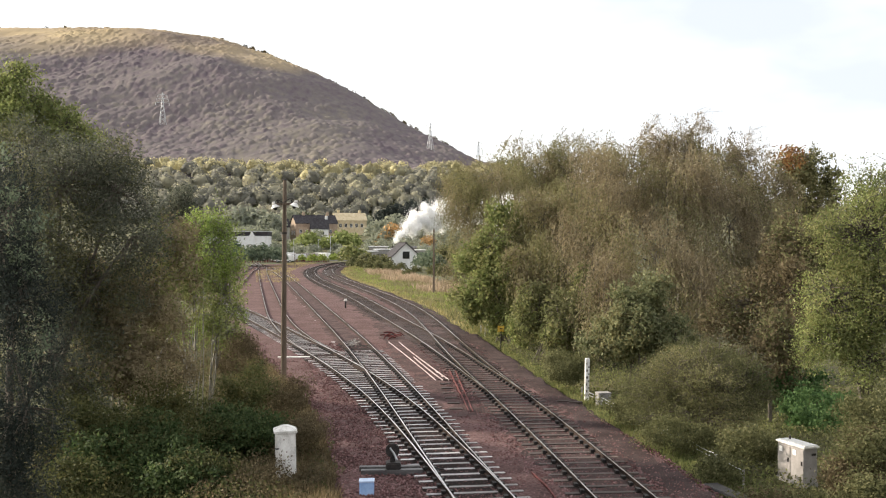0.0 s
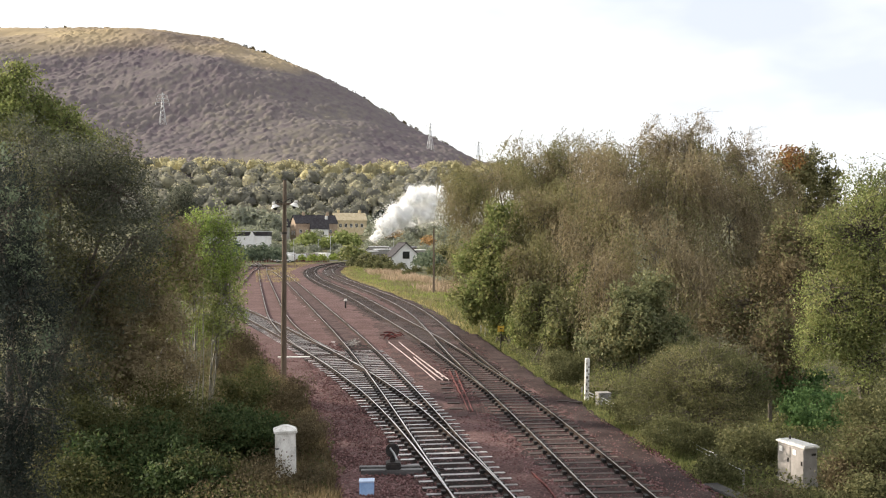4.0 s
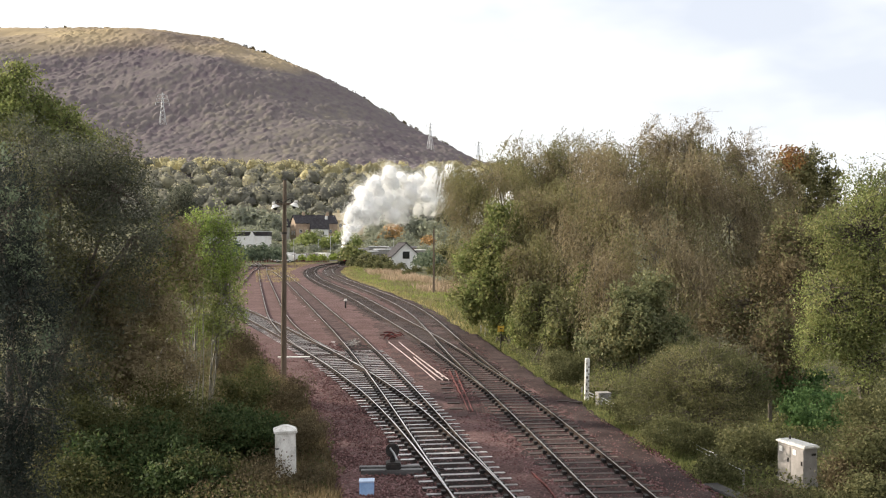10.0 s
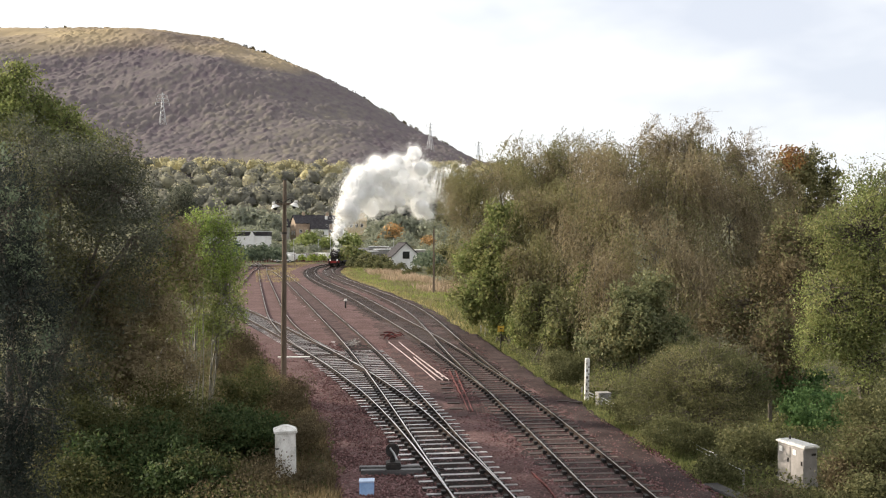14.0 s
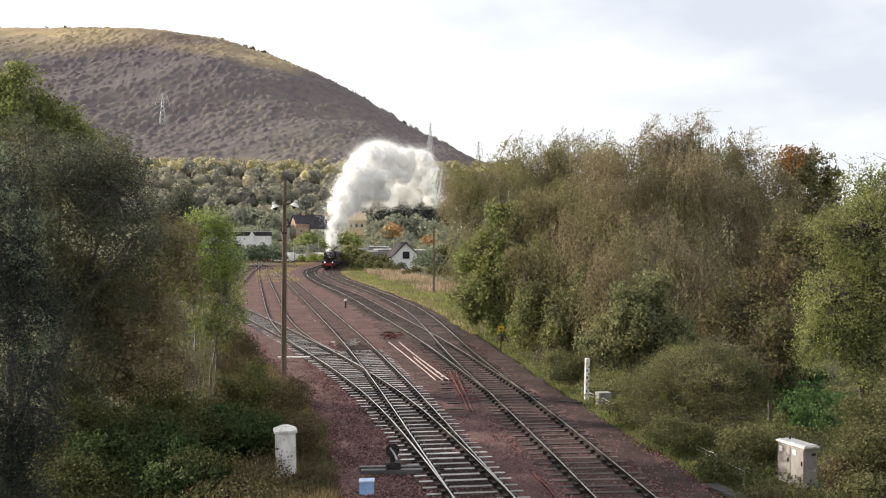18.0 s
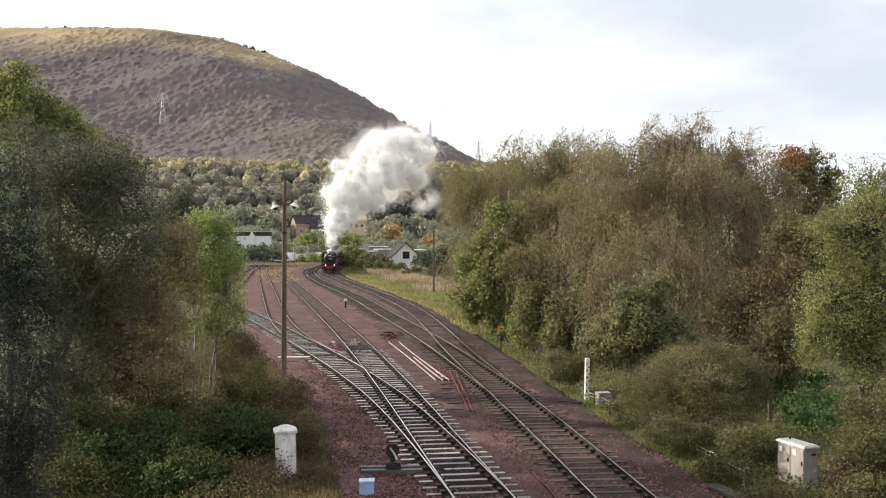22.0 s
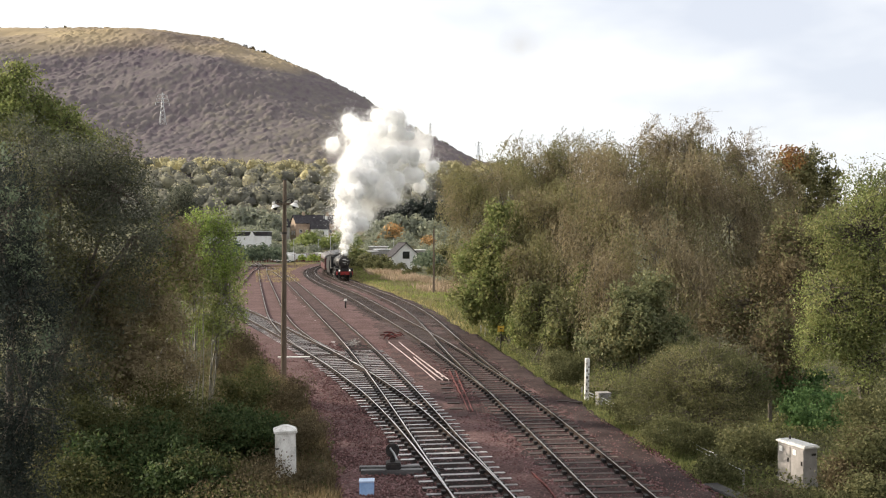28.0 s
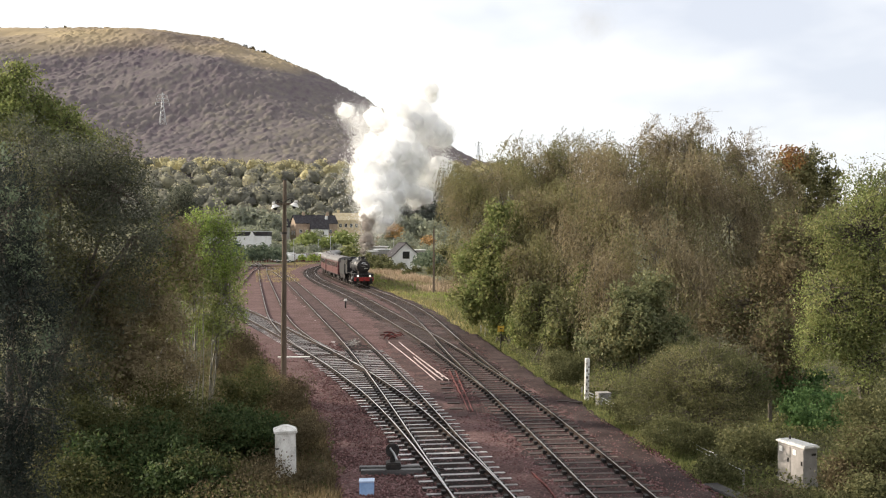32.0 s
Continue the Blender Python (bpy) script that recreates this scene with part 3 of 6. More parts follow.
def plant(name, label, category, base, lumps, count, leaf, mat, seed, clump=0.4, droop=0.0, trunk=0.14, stems=1, bark=None, twigs=0.5, inner=0.45, up=0.4, group="", width=0.5, second=None, floor=-0.3, shoots=0, strands=0, hang=2.0, upright=False):
    """A tree or bush: stem or stems, limbs that reach its masses, and a crown of many small leaves."""
    rng = np.random.default_rng(seed)
    bark = bark or BARK
    base = np.array(base, float)
    if len(base) == 2:
        base = np.r_[base, float(terrain(base[0], base[1]))]
    thing = empty(name, Matrix.Translation(base), label, category, group)
    L = np.array(lumps, float)
    mid = L[:, :3].mean(0)
    top = L[:, 2].max()
    lines, limbs = [], []
    for s in range(stems):
        lean = rng.normal(size=3) * (0.25 if stems > 1 else 0.08) * np.array((1, 1, 0)) * (top - base[2]) * 0.25
        foot = np.r_[rng.normal(size=2) * (0.35 if stems > 1 else 0.0), -0.3]
        tip = (mid - base) * np.array((1, 1, 0)) * 0.7 + np.array((0, 0, (top - base[2]) * rng.uniform(0.8, 0.95))) + lean
        if upright:
            foot = np.r_[rng.normal(size=2) * (0.6, 0.4), -0.3]
            tip = np.r_[foot[:2] + rng.normal(0, 0.22, 2), (top - base[2]) * rng.uniform(0.7, 0.95)]
        u = np.linspace(0, 1, 9)[:, None]
        pts = foot * (1 - u) + tip * u + np.sin(u * rng.uniform(2, 5) + s) * rng.normal(size=3) * 0.12
        lines.append((pts, trunk / stems**0.5 * (1 - 0.85 * u[:, 0])))
    for stem in lines:
        part("trunk" if stems == 1 else "stem", tubes("trunk", [stem], 8), bark, thing)
    pts, heads, pick, out = crown_points(rng, L, count, clump, droop, inner)
    for k, l in enumerate(L):
        u = np.linspace(0, 1, 6)[:, None]
        start = lines[k % stems][0][int(rng.integers(2, 6))]
        end = l[:3] - base
        limb = start * (1 - u) + end * u + np.array((0, 0, 0.5)) * np.sin(u * 3.1) * 0.4
        limbs.append((limb, trunk * 0.5 * (1 - 0.75 * u[:, 0])))
    for h, k in zip(heads[: int(len(heads) * twigs)], pick):
        a, b = L[k, :3] - base, h - base
        u = np.array((0, 0.5, 1.0))[:, None]
        bend = rng.normal(size=3) * 0.12
        limbs.append((a * (1 - u) + b * u + bend * np.sin(u * 3.1), np.array((0.03, 0.018, 0.006)) * (0.6 + trunk * 2)))
    tagged(part("branch_tangle", tubes("branch_tangle", limbs, 3), bark, thing), kind="stuff")
    if shoots:
        top = heads[np.argsort(heads[:, 2] - 0.35 * np.abs(heads[:, 0] - mid[0]))[-3 * shoots :]]
        foot = top[rng.choice(len(top), shoots)]
        way = rng.normal(size=(shoots, 3)) * 0.35 + (0, 0, 1) + 0.12 * (foot - mid)
        long = rng.uniform(0.3, 1.0, shoots) * (0.2 + 1.1 * clump)
        u = np.linspace(0, 1, 16)
        line = foot[:, None] + way[:, None] * (long[:, None] * u)[:, :, None]
        bow = rng.normal(0, 0.5, (shoots, 3)) * (1, 1, 0) + (0.35, 0, -0.55)
        line += bow[:, None] * (long[:, None] * u**2.2)[:, :, None]
        limbs_up = [(l[[0, 7, 15]] - base, np.array((0.014, 0.01, 0.004))) for l in line]
        tagged(part("shoot_tangle", tubes("shoot_tangle", limbs_up, 3), bark, thing), kind="stuff")
        tip = (line + rng.normal(0, 0.05, line.shape)).reshape(-1, 3)
        pts, out = np.vstack([pts, tip]), np.vstack([out, rng.normal(size=tip.shape)])
    if strands:
        # twigs that hang in curtains from the outside of the crown
        k = rng.choice(len(heads), strands)
        way = heads[k] - mid
        way[:, 2] *= 0.3
        way /= np.linalg.norm(way, axis=1)[:, None] + 0.1
        long = hang * rng.uniform(0.35, 1.0, strands) ** 1.3
        u = np.linspace(0, 1, 15)
        line = heads[k][:, None] + rng.normal(0, 0.25, (strands, 1, 3)) + way[:, None] * (0.4 * long[:, None] * np.sqrt(u))[:, :, None]
        line[:, :, 2] += long[:, None] * (0.22 * np.sin(u * 3.1) - u**1.25)
        line += rng.normal(0, 0.1, (strands, 1, 3)) * (u**2)[None, :, None]
        hanging = [(l[[0, 7, 14]] - base, np.array((0.008, 0.006, 0.003))) for l in line[: strands // 2]]
        tagged(part("twig_curtain", tubes("twig_curtain", hanging, 3), bark, thing), kind="stuff")
        tip = (line + rng.normal(0, 0.035, line.shape)).reshape(-1, 3)
        pts, out = np.vstack([pts, tip]), np.vstack([out, np.repeat(way, 15, 0) * 0.6 + 0.4 * rng.normal(size=tip.shape)])
    keep = pts[:, 2] > floor
    pts, out = pts[keep] - base, out[keep]
    if second:
        mixed = rng.random(len(pts)) < 0.28 + 0.25 * np.sin(pts[:, 0] * 1.3 + pts[:, 2])
        part("crown", leaf_mesh("crown", rng, pts[mixed], leaf, droop, up, width, out[mixed]), second, thing)
        pts, out = pts[~mixed], out[~mixed]
    part("crown", leaf_mesh("crown", rng, pts, leaf, droop, up, width, out), mat, thing)
    return thing


def thicket(name, label, lumps, count, leaf, mat, seed, clump=0.3, droop=0.0, up=0.4, width=0.55, inner=0.6, category="undergrowth"):
    rng = np.random.default_rng(seed)
    pts, _, _, out = crown_points(rng, lumps, count, clump, droop, inner)
    keep = pts[:, 2] > terrain(pts[:, 0], pts[:, 1])
    return tagged(part(name, leaf_mesh(name, rng, pts[keep], leaf, droop, up, width, out[keep]), mat), label, category, kind="stuff")


def blades(name, label, xy, height, mat, seed, lean=0.35, width=0.12, category="grass"):
    """Upright grass blades or stalks at plan places."""
    rng = np.random.default_rng(seed)
    n = len(xy)
    h = height * rng.uniform(0.5, 1.4, n)
    foot = np.column_stack([xy, terrain(xy[:, 0], xy[:, 1]) - 0.03])
    a = np.column_stack([rng.normal(0, lean, (n, 2)), np.ones(n)])
    a /= np.linalg.norm(a, axis=1)[:, None]
    b = np.cross(a, rng.normal(size=(n, 3)))
    b /= np.linalg.norm(b, axis=1)[:, None]
    w = (h * width)[:, None] / 2
    h = h[:, None]
    v = np.stack([foot, foot + a * h * 0.5 + b * w, foot + a * h, foot + a * h * 0.5 - b * w], 1).reshape(-1, 3)
    return tagged(part(name, fast_mesh(name, v, np.arange(4 * n).reshape(n, 4)), mat), label, category, kind="stuff")


def strip(rng, n, y0, y1, lo, hi, bias=1.0):
    """Places between two offsets from the bed's right edge (lo, hi > 0) or left edge (lo, hi < 0)."""
    y = y0 + (y1 - y0) * rng.random(n) ** bias
    left, right = bed_edges(y)
    off = rng.uniform(lo, hi, n)
    return np.column_stack([np.where(off > 0, right, left) + off, y])


def carpet(name, label, xy, height, leaf, mat, seed, category="undergrowth"):
    """Low weeds that cover the ground unevenly."""
    rng = np.random.default_rng(seed)
    h = height * (0.5 + 0.5 * np.sin(xy[:, 0] * 1.1 + 1) * np.sin(xy[:, 1] * 0.8)) + 0.12
    z = terrain(xy[:, 0], xy[:, 1]) + h * rng.random(len(xy))
    return tagged(part(name, leaf_mesh(name, rng, np.column_stack([xy, z]), leaf, -0.2, 0.8), mat), label, category, kind="stuff")


def woods(name, label, x, y, radius, mat, seed, quads=40, leaf=0.35, sink=0.2, up=0.9, inside=0.45, curl=1.3, width=0.9):
    """Many far trees, each a rounded heap of leaf sprays."""
    rng = np.random.default_rng(seed)
    n = len(x)
    z = terrain(x, y)
    d = rng.normal(size=(n, quads, 3))
    d /= np.linalg.norm(d, axis=2)[:, :, None]
    d[:, :, 2] = np.abs(d[:, :, 2]) * 1.15 - 0.25
    r = radius[:, None, None] * rng.uniform(inside, 1.06, (n, quads, 1))
    p = np.stack([x, y, z + radius * (0.9 - sink)], -1)[:, None] + d * r
    size = (radius[:, None] * leaf * rng.uniform(0.7, 1.4, (n, quads))).ravel()
    me = leaf_mesh(name, rng, p.reshape(-1, 3), size * 2, 0.0, up, width, d.reshape(-1, 3) * curl)
    return tagged(part(name, me, mat), label, "woodland", kind="stuff")


def puffy_woods(name, label, x, y, radius, mat, seed, detail=3, rise=0.75, rough=0.2, low=-0.4):
    """Many far trees as rounded, lumpy crowns."""
    rng = np.random.default_rng(seed)
    bm = bmesh.new()
    bmesh.ops.create_icosphere(bm, subdivisions=detail, radius=1)
    ball = np.array([v.co for v in bm.verts])
    tri = np.array([[v.index for v in f.verts] for f in bm.faces if max(v.co.z for v in f.verts) > low])
    bm.free()
    n, k = len(x), len(ball)
    ph = rng.uniform(0, 6.28, (n, 6, 1))
    b = ball[None]
    lump = np.sin(3.3 * b[..., 0] + ph[:, 0]) * np.sin(3.1 * b[..., 1] + ph[:, 1]) + np.sin(3.7 * b[..., 2] + ph[:, 2]) * np.sin(4.3 * b[..., 0] + ph[:, 3])
    fine = np.sin(8.1 * b[..., 0] + ph[:, 4]) * np.sin(7.3 * b[..., 2] + ph[:, 5]) * np.sin(7.7 * b[..., 1] + ph[:, 0])
    r = radius[:, None] * (1 + rough * 0.7 * lump + rough * 0.8 * fine + rng.normal(0, 0.05, (n, k)))
    c = np.stack([x, y, terrain(x, y) + radius * rise], -1)
    v = c[:, None] + ball[None] * r[:, :, None] * np.array((1, 1, 0.95))
    f = (np.arange(n)[:, None, None] * k + tri[None]).reshape(-1, 3)
    return tagged(part(name, fast_mesh(name, v.reshape(-1, 3), f, True), mat), label, "woodland", kind="stuff")


def dome_cover(x, y, cell_x, cell_y, seed):
    """Height from 0 to 1 of a canopy of rounded crowns, one in each jittered cell, at plan places; also each crown's own number."""
    def jitter(i, j, k):
        return np.modf(np.abs(np.sin(i * 127.1 + j * 311.7 + k * 74.7 + seed) * 43758.5453))[0]
    gx, gy = x / cell_x, y / cell_y
    best, own = np.zeros_like(gx), np.zeros_like(gx)
    for dx in (-1, 0, 1):
        for dy in (-1, 0, 1):
            i, j = np.floor(gx) + dx, np.floor(gy) + dy
            r = 0.5 + 0.45 * jitter(i, j, 3)
            q = ((gx - i - jitter(i, j, 1)) ** 2 + (gy - j - jitter(i, j, 2)) ** 2) / r**2
            h = np.sqrt(np.clip(1 - q, 0, 1)) * (0.45 + 0.75 * r)
            own = np.where(h > best, jitter(i, j, 4), own)
            best = np.maximum(best, h)
    return best, own


def hill_canopy():
    """Birch and scrub woods over the hillside as one uneven canopy, thinning out to open grass on top."""
    u, d = np.linspace(-0.5, 0.08, 560), np.r_[np.linspace(770, 1150, 200), np.linspace(1153, 1700, 190)]
    uu, dd = np.meshgrid(u, d, indexing="ij")
    y = dd / np.sqrt(1 + uu**2)
    x = uu * y
    top = np.interp(uu, [-0.5, -0.35, -0.2, -0.1, 0.06], [1230, 1400, 1430, 1530, 1500])
    top = top + 70 * np.sin(uu * 60) * np.sin(uu * 23 + 1) + 50 * np.sin(uu * 140 + dd * 0.01)
    best, own = dome_cover(x, y, 5.6, 9.5, 1)
    wood, _ = dome_cover(x, y, 60.0, 90.0, 5)
    height = best * (0.4 + 0.85 * own * own) * (0.4 + 0.9 * wood)
    thin = np.clip((top - dd) / 160 + 0.5, 0, 1)
    sparse = (own > 0.5) * (0.7 + own)
    height = height * np.maximum(thin, sparse * np.clip((top + 320 - dd) / 200, 0, 1)) + 0.4
    z = terrain(x, y) + height
    n, k = z.shape
    i, j = np.meshgrid(np.arange(n - 1), np.arange(k - 1), indexing="ij")
    f = np.stack([i * k + j, (i + 1) * k + j, (i + 1) * k + j + 1, i * k + j + 1], -1).reshape(-1, 4)
    me = fast_mesh("hill_woods", np.stack([x, y, z], -1).reshape(-1, 3), f, True)
    tagged(part("hill_woods", me, HEATH), "purple-brown birch and scrub woods on the hill", "woodland", kind="stuff")


def far_woods():
    rng = np.random.default_rng(11)
    # wooded shelf behind the town
    n = 1690
    u, d = rng.uniform(-0.36, 0.08, n), rng.uniform(545, 745, n)
    r = 1.7 + 3.9 * rng.random(n) ** 2.2
    # alder to birch by height: shade low and sun high put into leaf colour
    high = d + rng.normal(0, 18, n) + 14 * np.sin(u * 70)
    for lo, hi, mat, kind, seed in ((0, 632, SHADED_WOODS, "alder", 12), (632, 698, WOODS, "mixed", 16), (698, 999, SUNLIT_WOODS, "birch", 18)):
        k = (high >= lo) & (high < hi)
        puffy_woods(kind + "_wood", kind + " woodland, sun and shade put into its autumn leaf, on the lower slope", (u * d)[k], d[k], r[k] * 0.92, mat, seed, 2, 0.85, 0.34)
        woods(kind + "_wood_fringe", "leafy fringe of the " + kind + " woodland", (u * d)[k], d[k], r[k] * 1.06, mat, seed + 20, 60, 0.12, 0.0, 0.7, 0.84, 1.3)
    hill_canopy()
    n = 420
    u = rng.uniform(-0.46, 0.03, n)
    d = np.interp(u, [-0.5, -0.2, 0.05], [1750, 1600, 1350]) * rng.uniform(0.985, 1.0, n) / np.sqrt(1 + u**2)
    woods("ridge_trees", "small dark conifers along the ridge", u * d, d, 1.5 + 3.8 * rng.random(n) ** 1.7, UMBER_LEAF, 14, 30, 0.25, 0.0)


far_woods()

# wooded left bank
plant("willow_tree", "tall willow, shade put into its dark leaves, at the edge of the cutting", "tree", (-10.4, 24.5), [(-10.59, 24.00, 6.77, 1.3, 1.2, 2.0), (-10.05, 24.00, 4.90, 1.0, 1.2, 1.7), (-9.85, 24.00, 2.50, 1.1, 1.2, 1.8), (-10.19, 24.00, 0.77, 1.3, 1.2, 1.5)], 46100, 0.084, NIGHT_LEAF, 21, 0.3, 0.25, 0.16, width=0.32, twigs=0.1)
# paler leaves; the upper cluster carries light falling on the willow's top
thicket("willow_spray", "paler sprays on the dark willow, the upper ones standing for light from above", [(-10.3, 23.8, 6.6, 1.0, 1.0, 1.6), (-9.35, 23.3, 4.0, 0.3, 0.3, 1.1)], 2200, 0.08, COLD_LEAF, 49, 0.22, 0.3, category="willow leaves")
thicket("russet_sprays", "russet and brown leaf sprays in front of the saplings", [(-10.2, 33.2, 4.2, 1.3, 0.9, 1.5), (-8.9, 33.6, 2.9, 0.9, 0.8, 1.3), (-10.0, 32.8, 2.2, 1.2, 0.8, 1.0)], 9000, 0.09, BROWN_LEAF, 61, 0.3, 0.3, inner=0.2, category="autumn leaves")
plant("alder_tree", "broad dark green alder, thick to the ground", "tree", (-12.5, 32), [(-11.98, 32.00, 8.10, 2.2, 2.0, 1.9), (-10.29, 32.00, 7.92, 1.2, 1.5, 1.5), (-13.82, 33.00, 8.70, 1.8, 1.8, 1.8), (-9.61, 31.50, 6.50, 0.9, 1.0, 1.3), (-12.87, 32.00, 5.79, 2.2, 1.8, 2.2), (-11.27, 32.00, 5.08, 2.0, 1.6, 2.0), (-11.95, 31.00, 2.71, 2.0, 1.6, 2.0)], 84000, 0.084, DUSK_LEAF, 22, 0.4, 0.1, 0.22, second=MOSS_LEAF, twigs=0.08)
plant("ash_tree", "bright green ash top behind the alder", "tree", (-15.5, 37), [(-15.19, 37.00, 11.23, 1.3, 1.3, 1.3), (-13.75, 37.00, 10.51, 1.0, 1.1, 0.9), (-15.50, 37.00, 12.36, 0.5, 0.6, 0.7), (-13.24, 37.00, 9.79, 0.9, 1.0, 0.8), (-16.12, 37.00, 10.61, 1.2, 1.2, 1.4)], 22000, 0.12, SAGE_LEAF, 23, 0.4, 0.1, 0.16, second=MID_LEAF, shoots=110)
plant("hawthorn_bush", "russet-tinged hawthorn among the saplings", "bush", (-10.9, 34.5), [(-11.22, 34.00, 4.61, 1.6, 1.4, 1.7), (-9.85, 34.50, 4.97, 1.3, 1.2, 1.7), (-9.41, 35.00, 6.50, 0.9, 1.0, 1.0), (-10.59, 33.50, 2.96, 1.2, 1.2, 1.2), (-11.44, 33.00, 2.47, 1.3, 1.2, 1.3)], 27600, 0.134, BROWN_LEAF, 24, 0.35, 0.2, 0.1, 5, PALE_BARK, second=MID_LEAF, twigs=0.15)
plant("birch_sapling", "bright green young birch with pale stems", "tree", (-10.2, 42), [(-9.47, 42.00, 6.03, 1.0, 1.0, 1.5), (-10.13, 42.00, 6.97, 0.6, 0.7, 0.8), (-8.96, 42.00, 4.17, 0.7, 0.9, 1.3), (-9.24, 42.00, 7.08, 0.5, 0.6, 0.7), (-10.60, 42.50, 4.85, 0.8, 0.8, 1.4), (-8.61, 42.00, 5.45, 0.35, 0.5, 0.8), (-9.66, 42.00, 3.23, 0.8, 0.8, 0.9), (-8.74, 41.50, 2.58, 0.5, 0.6, 0.7), (-10.85, 43.00, 2.44, 0.6, 0.6, 0.8), (-8.38, 42.00, 3.58, 0.3, 0.4, 0.6)], 23000, 0.095, SAGE_LEAF, 25, 0.36, 0.4, 0.1, 7, PALE_BARK, second=FRESH_LEAF, shoots=160, inner=0.2, upright=True)
plant("rowan_sapling", "slim rowan sapling with yellowing leaves", "tree", (-11.4, 40), [(-11.31, 40.00, 3.39, 0.8, 0.8, 1.3), (-11.00, 40.50, 5.38, 0.7, 0.8, 1.2), (-11.46, 39.00, 1.73, 0.7, 0.7, 0.9)], 11000, 0.11, MID_LEAF, 47, 0.4, 0.3, 0.08, 4, PALE_BARK, second=SAGE_LEAF, shoots=90, inner=0.25)
plant("birch_poles", "cluster of slim pale birch stems with few leaves", "tree", (-9.3, 36.2), [(-9.6, 36.2, 5.2, 0.9, 0.7, 0.9), (-8.9, 36.4, 4.2, 0.7, 0.6, 0.9), (-10.1, 36.4, 3.8, 0.7, 0.6, 1.0)], 3600, 0.09, MID_LEAF, 52, 0.3, 0.3, 0.085, 11, PALE_BARK, second=BROWN_LEAF, shoots=30, inner=0.2, upright=True, twigs=0.2)
plant("hazel_bush", "dark hazel behind the birch saplings", "bush", (-13, 46), [(-12.91, 48.00, 7.30, 1.2, 1.2, 1.4), (-12.38, 47.00, 5.19, 1.4, 1.3, 1.4), (-12.11, 48.00, 8.10, 0.6, 0.6, 0.7)], 16000, 0.12, DUSK_LEAF, 26, 0.4, 0.1, 0.1, 3, twigs=0.1)
thicket("bramble_bank", "tangled green brambles on the bank", [(-9.23, 30.00, 0.33, 1.9, 1.6, 1.0), (-6.83, 32.00, 0.46, 1.6, 1.6, 0.9), (-9.51, 27.00, -0.25, 1.6, 1.4, 1.0), (-9.71, 34.00, 1.21, 1.3, 1.3, 0.8), (-6.94, 27.50, -0.22, 1.6, 1.2, 0.8), (-6.88, 36.00, 1.10, 1.2, 1.2, 0.8), (-11.07, 30.00, 0.83, 1.6, 1.4, 1.4)], 60000, 0.088, DARK_LEAF, 27)
thicket("bramble_leaves", "large green bramble leaves catching the light", [(-8.81, 29.70, 0.40, 1.8, 1.5, 0.9), (-6.37, 31.50, 0.38, 1.4, 1.5, 0.8), (-6.94, 27.50, -0.07, 1.5, 1.1, 0.8), (-9.40, 28.00, 0.12, 1.3, 1.2, 1.0)], 21000, 0.115, BRAMBLE_LEAF, 29, inner=0.75)
thicket("bracken_bank", "brown bracken and dead stems along the ballast", [(-5.84, 37.00, 0.74, 0.8, 1.2, 0.7), (-4.34, 32.00, 0.28, 0.6, 1.2, 0.6), (-3.48, 28.00, -0.34, 0.6, 0.9, 0.5), (-4.80, 27.50, -0.22, 1.0, 0.8, 0.6), (-8.06, 41.00, 1.49, 1.0, 1.4, 0.8), (-10.15, 37.00, 1.77, 1.3, 1.0, 0.9), (-8.93, 43.00, 1.01, 0.7, 1.0, 0.5)], 34000, 0.08, UMBER_LEAF, 28, droop=-0.3, width=0.4)

# wooded right bank
plant("goat_willow", "olive-green willow leaning over the line", "tree", (6.5, 78), [(4.21, 79.00, 10.89, 3.6, 3.2, 2.6), (2.18, 77.00, 7.36, 2.4, 2.6, 3.2), (7.02, 81.00, 11.90, 3.0, 3.0, 2.4), (7.64, 76.00, 6.50, 3.2, 3.0, 3.6), (10.04, 80.00, 11.39, 3.0, 3.0, 2.8), (2.92, 74.00, 4.03, 2.6, 2.5, 2.6), (5.84, 72.00, 3.30, 2.6, 2.4, 2.6), (1.38, 80.00, 10.50, 1.8, 1.8, 1.6)], 66000, 0.165, OLIVE_LEAF, 31, 0.55, 0.6, 0.28, 2, second=BROWN_LEAF, width=0.28, shoots=120, twigs=0.1, strands=4200, hang=2.2)
plant("crack_willow", "olive willow filling the gap behind the bushes", "tree", (7.2, 66), [(6.55, 67.00, 7.62, 2.2, 2.2, 2.4), (7.68, 64.00, 4.72, 2.2, 2.0, 2.4), (5.99, 65.00, 4.33, 2.0, 2.0, 2.2), (8.54, 68.00, 8.01, 2.0, 2.0, 2.2)], 24000, 0.18, OLIVE_LEAF, 48, 0.5, 0.6, 0.2, 2, second=BROWN_LEAF, width=0.28, shoots=40, twigs=0.1, strands=1800, hang=2.0)
plant("sallow_tree", "fresher green sallow in front of the willow", "tree", (3.6, 67), [(3.01, 67.00, 5.76, 1.5, 1.4, 1.9), (2.44, 66.50, 3.17, 1.6, 1.3, 1.4), (4.19, 68.00, 7.82, 1.2, 1.2, 1.2), (4.25, 66.00, 3.93, 1.5, 1.3, 1.8), (1.74, 68.00, 4.99, 1.0, 1.0, 1.0)], 14700, 0.217, MID_LEAF, 32, 0.45, 0.2, 0.14, 2, second=SAGE_LEAF)
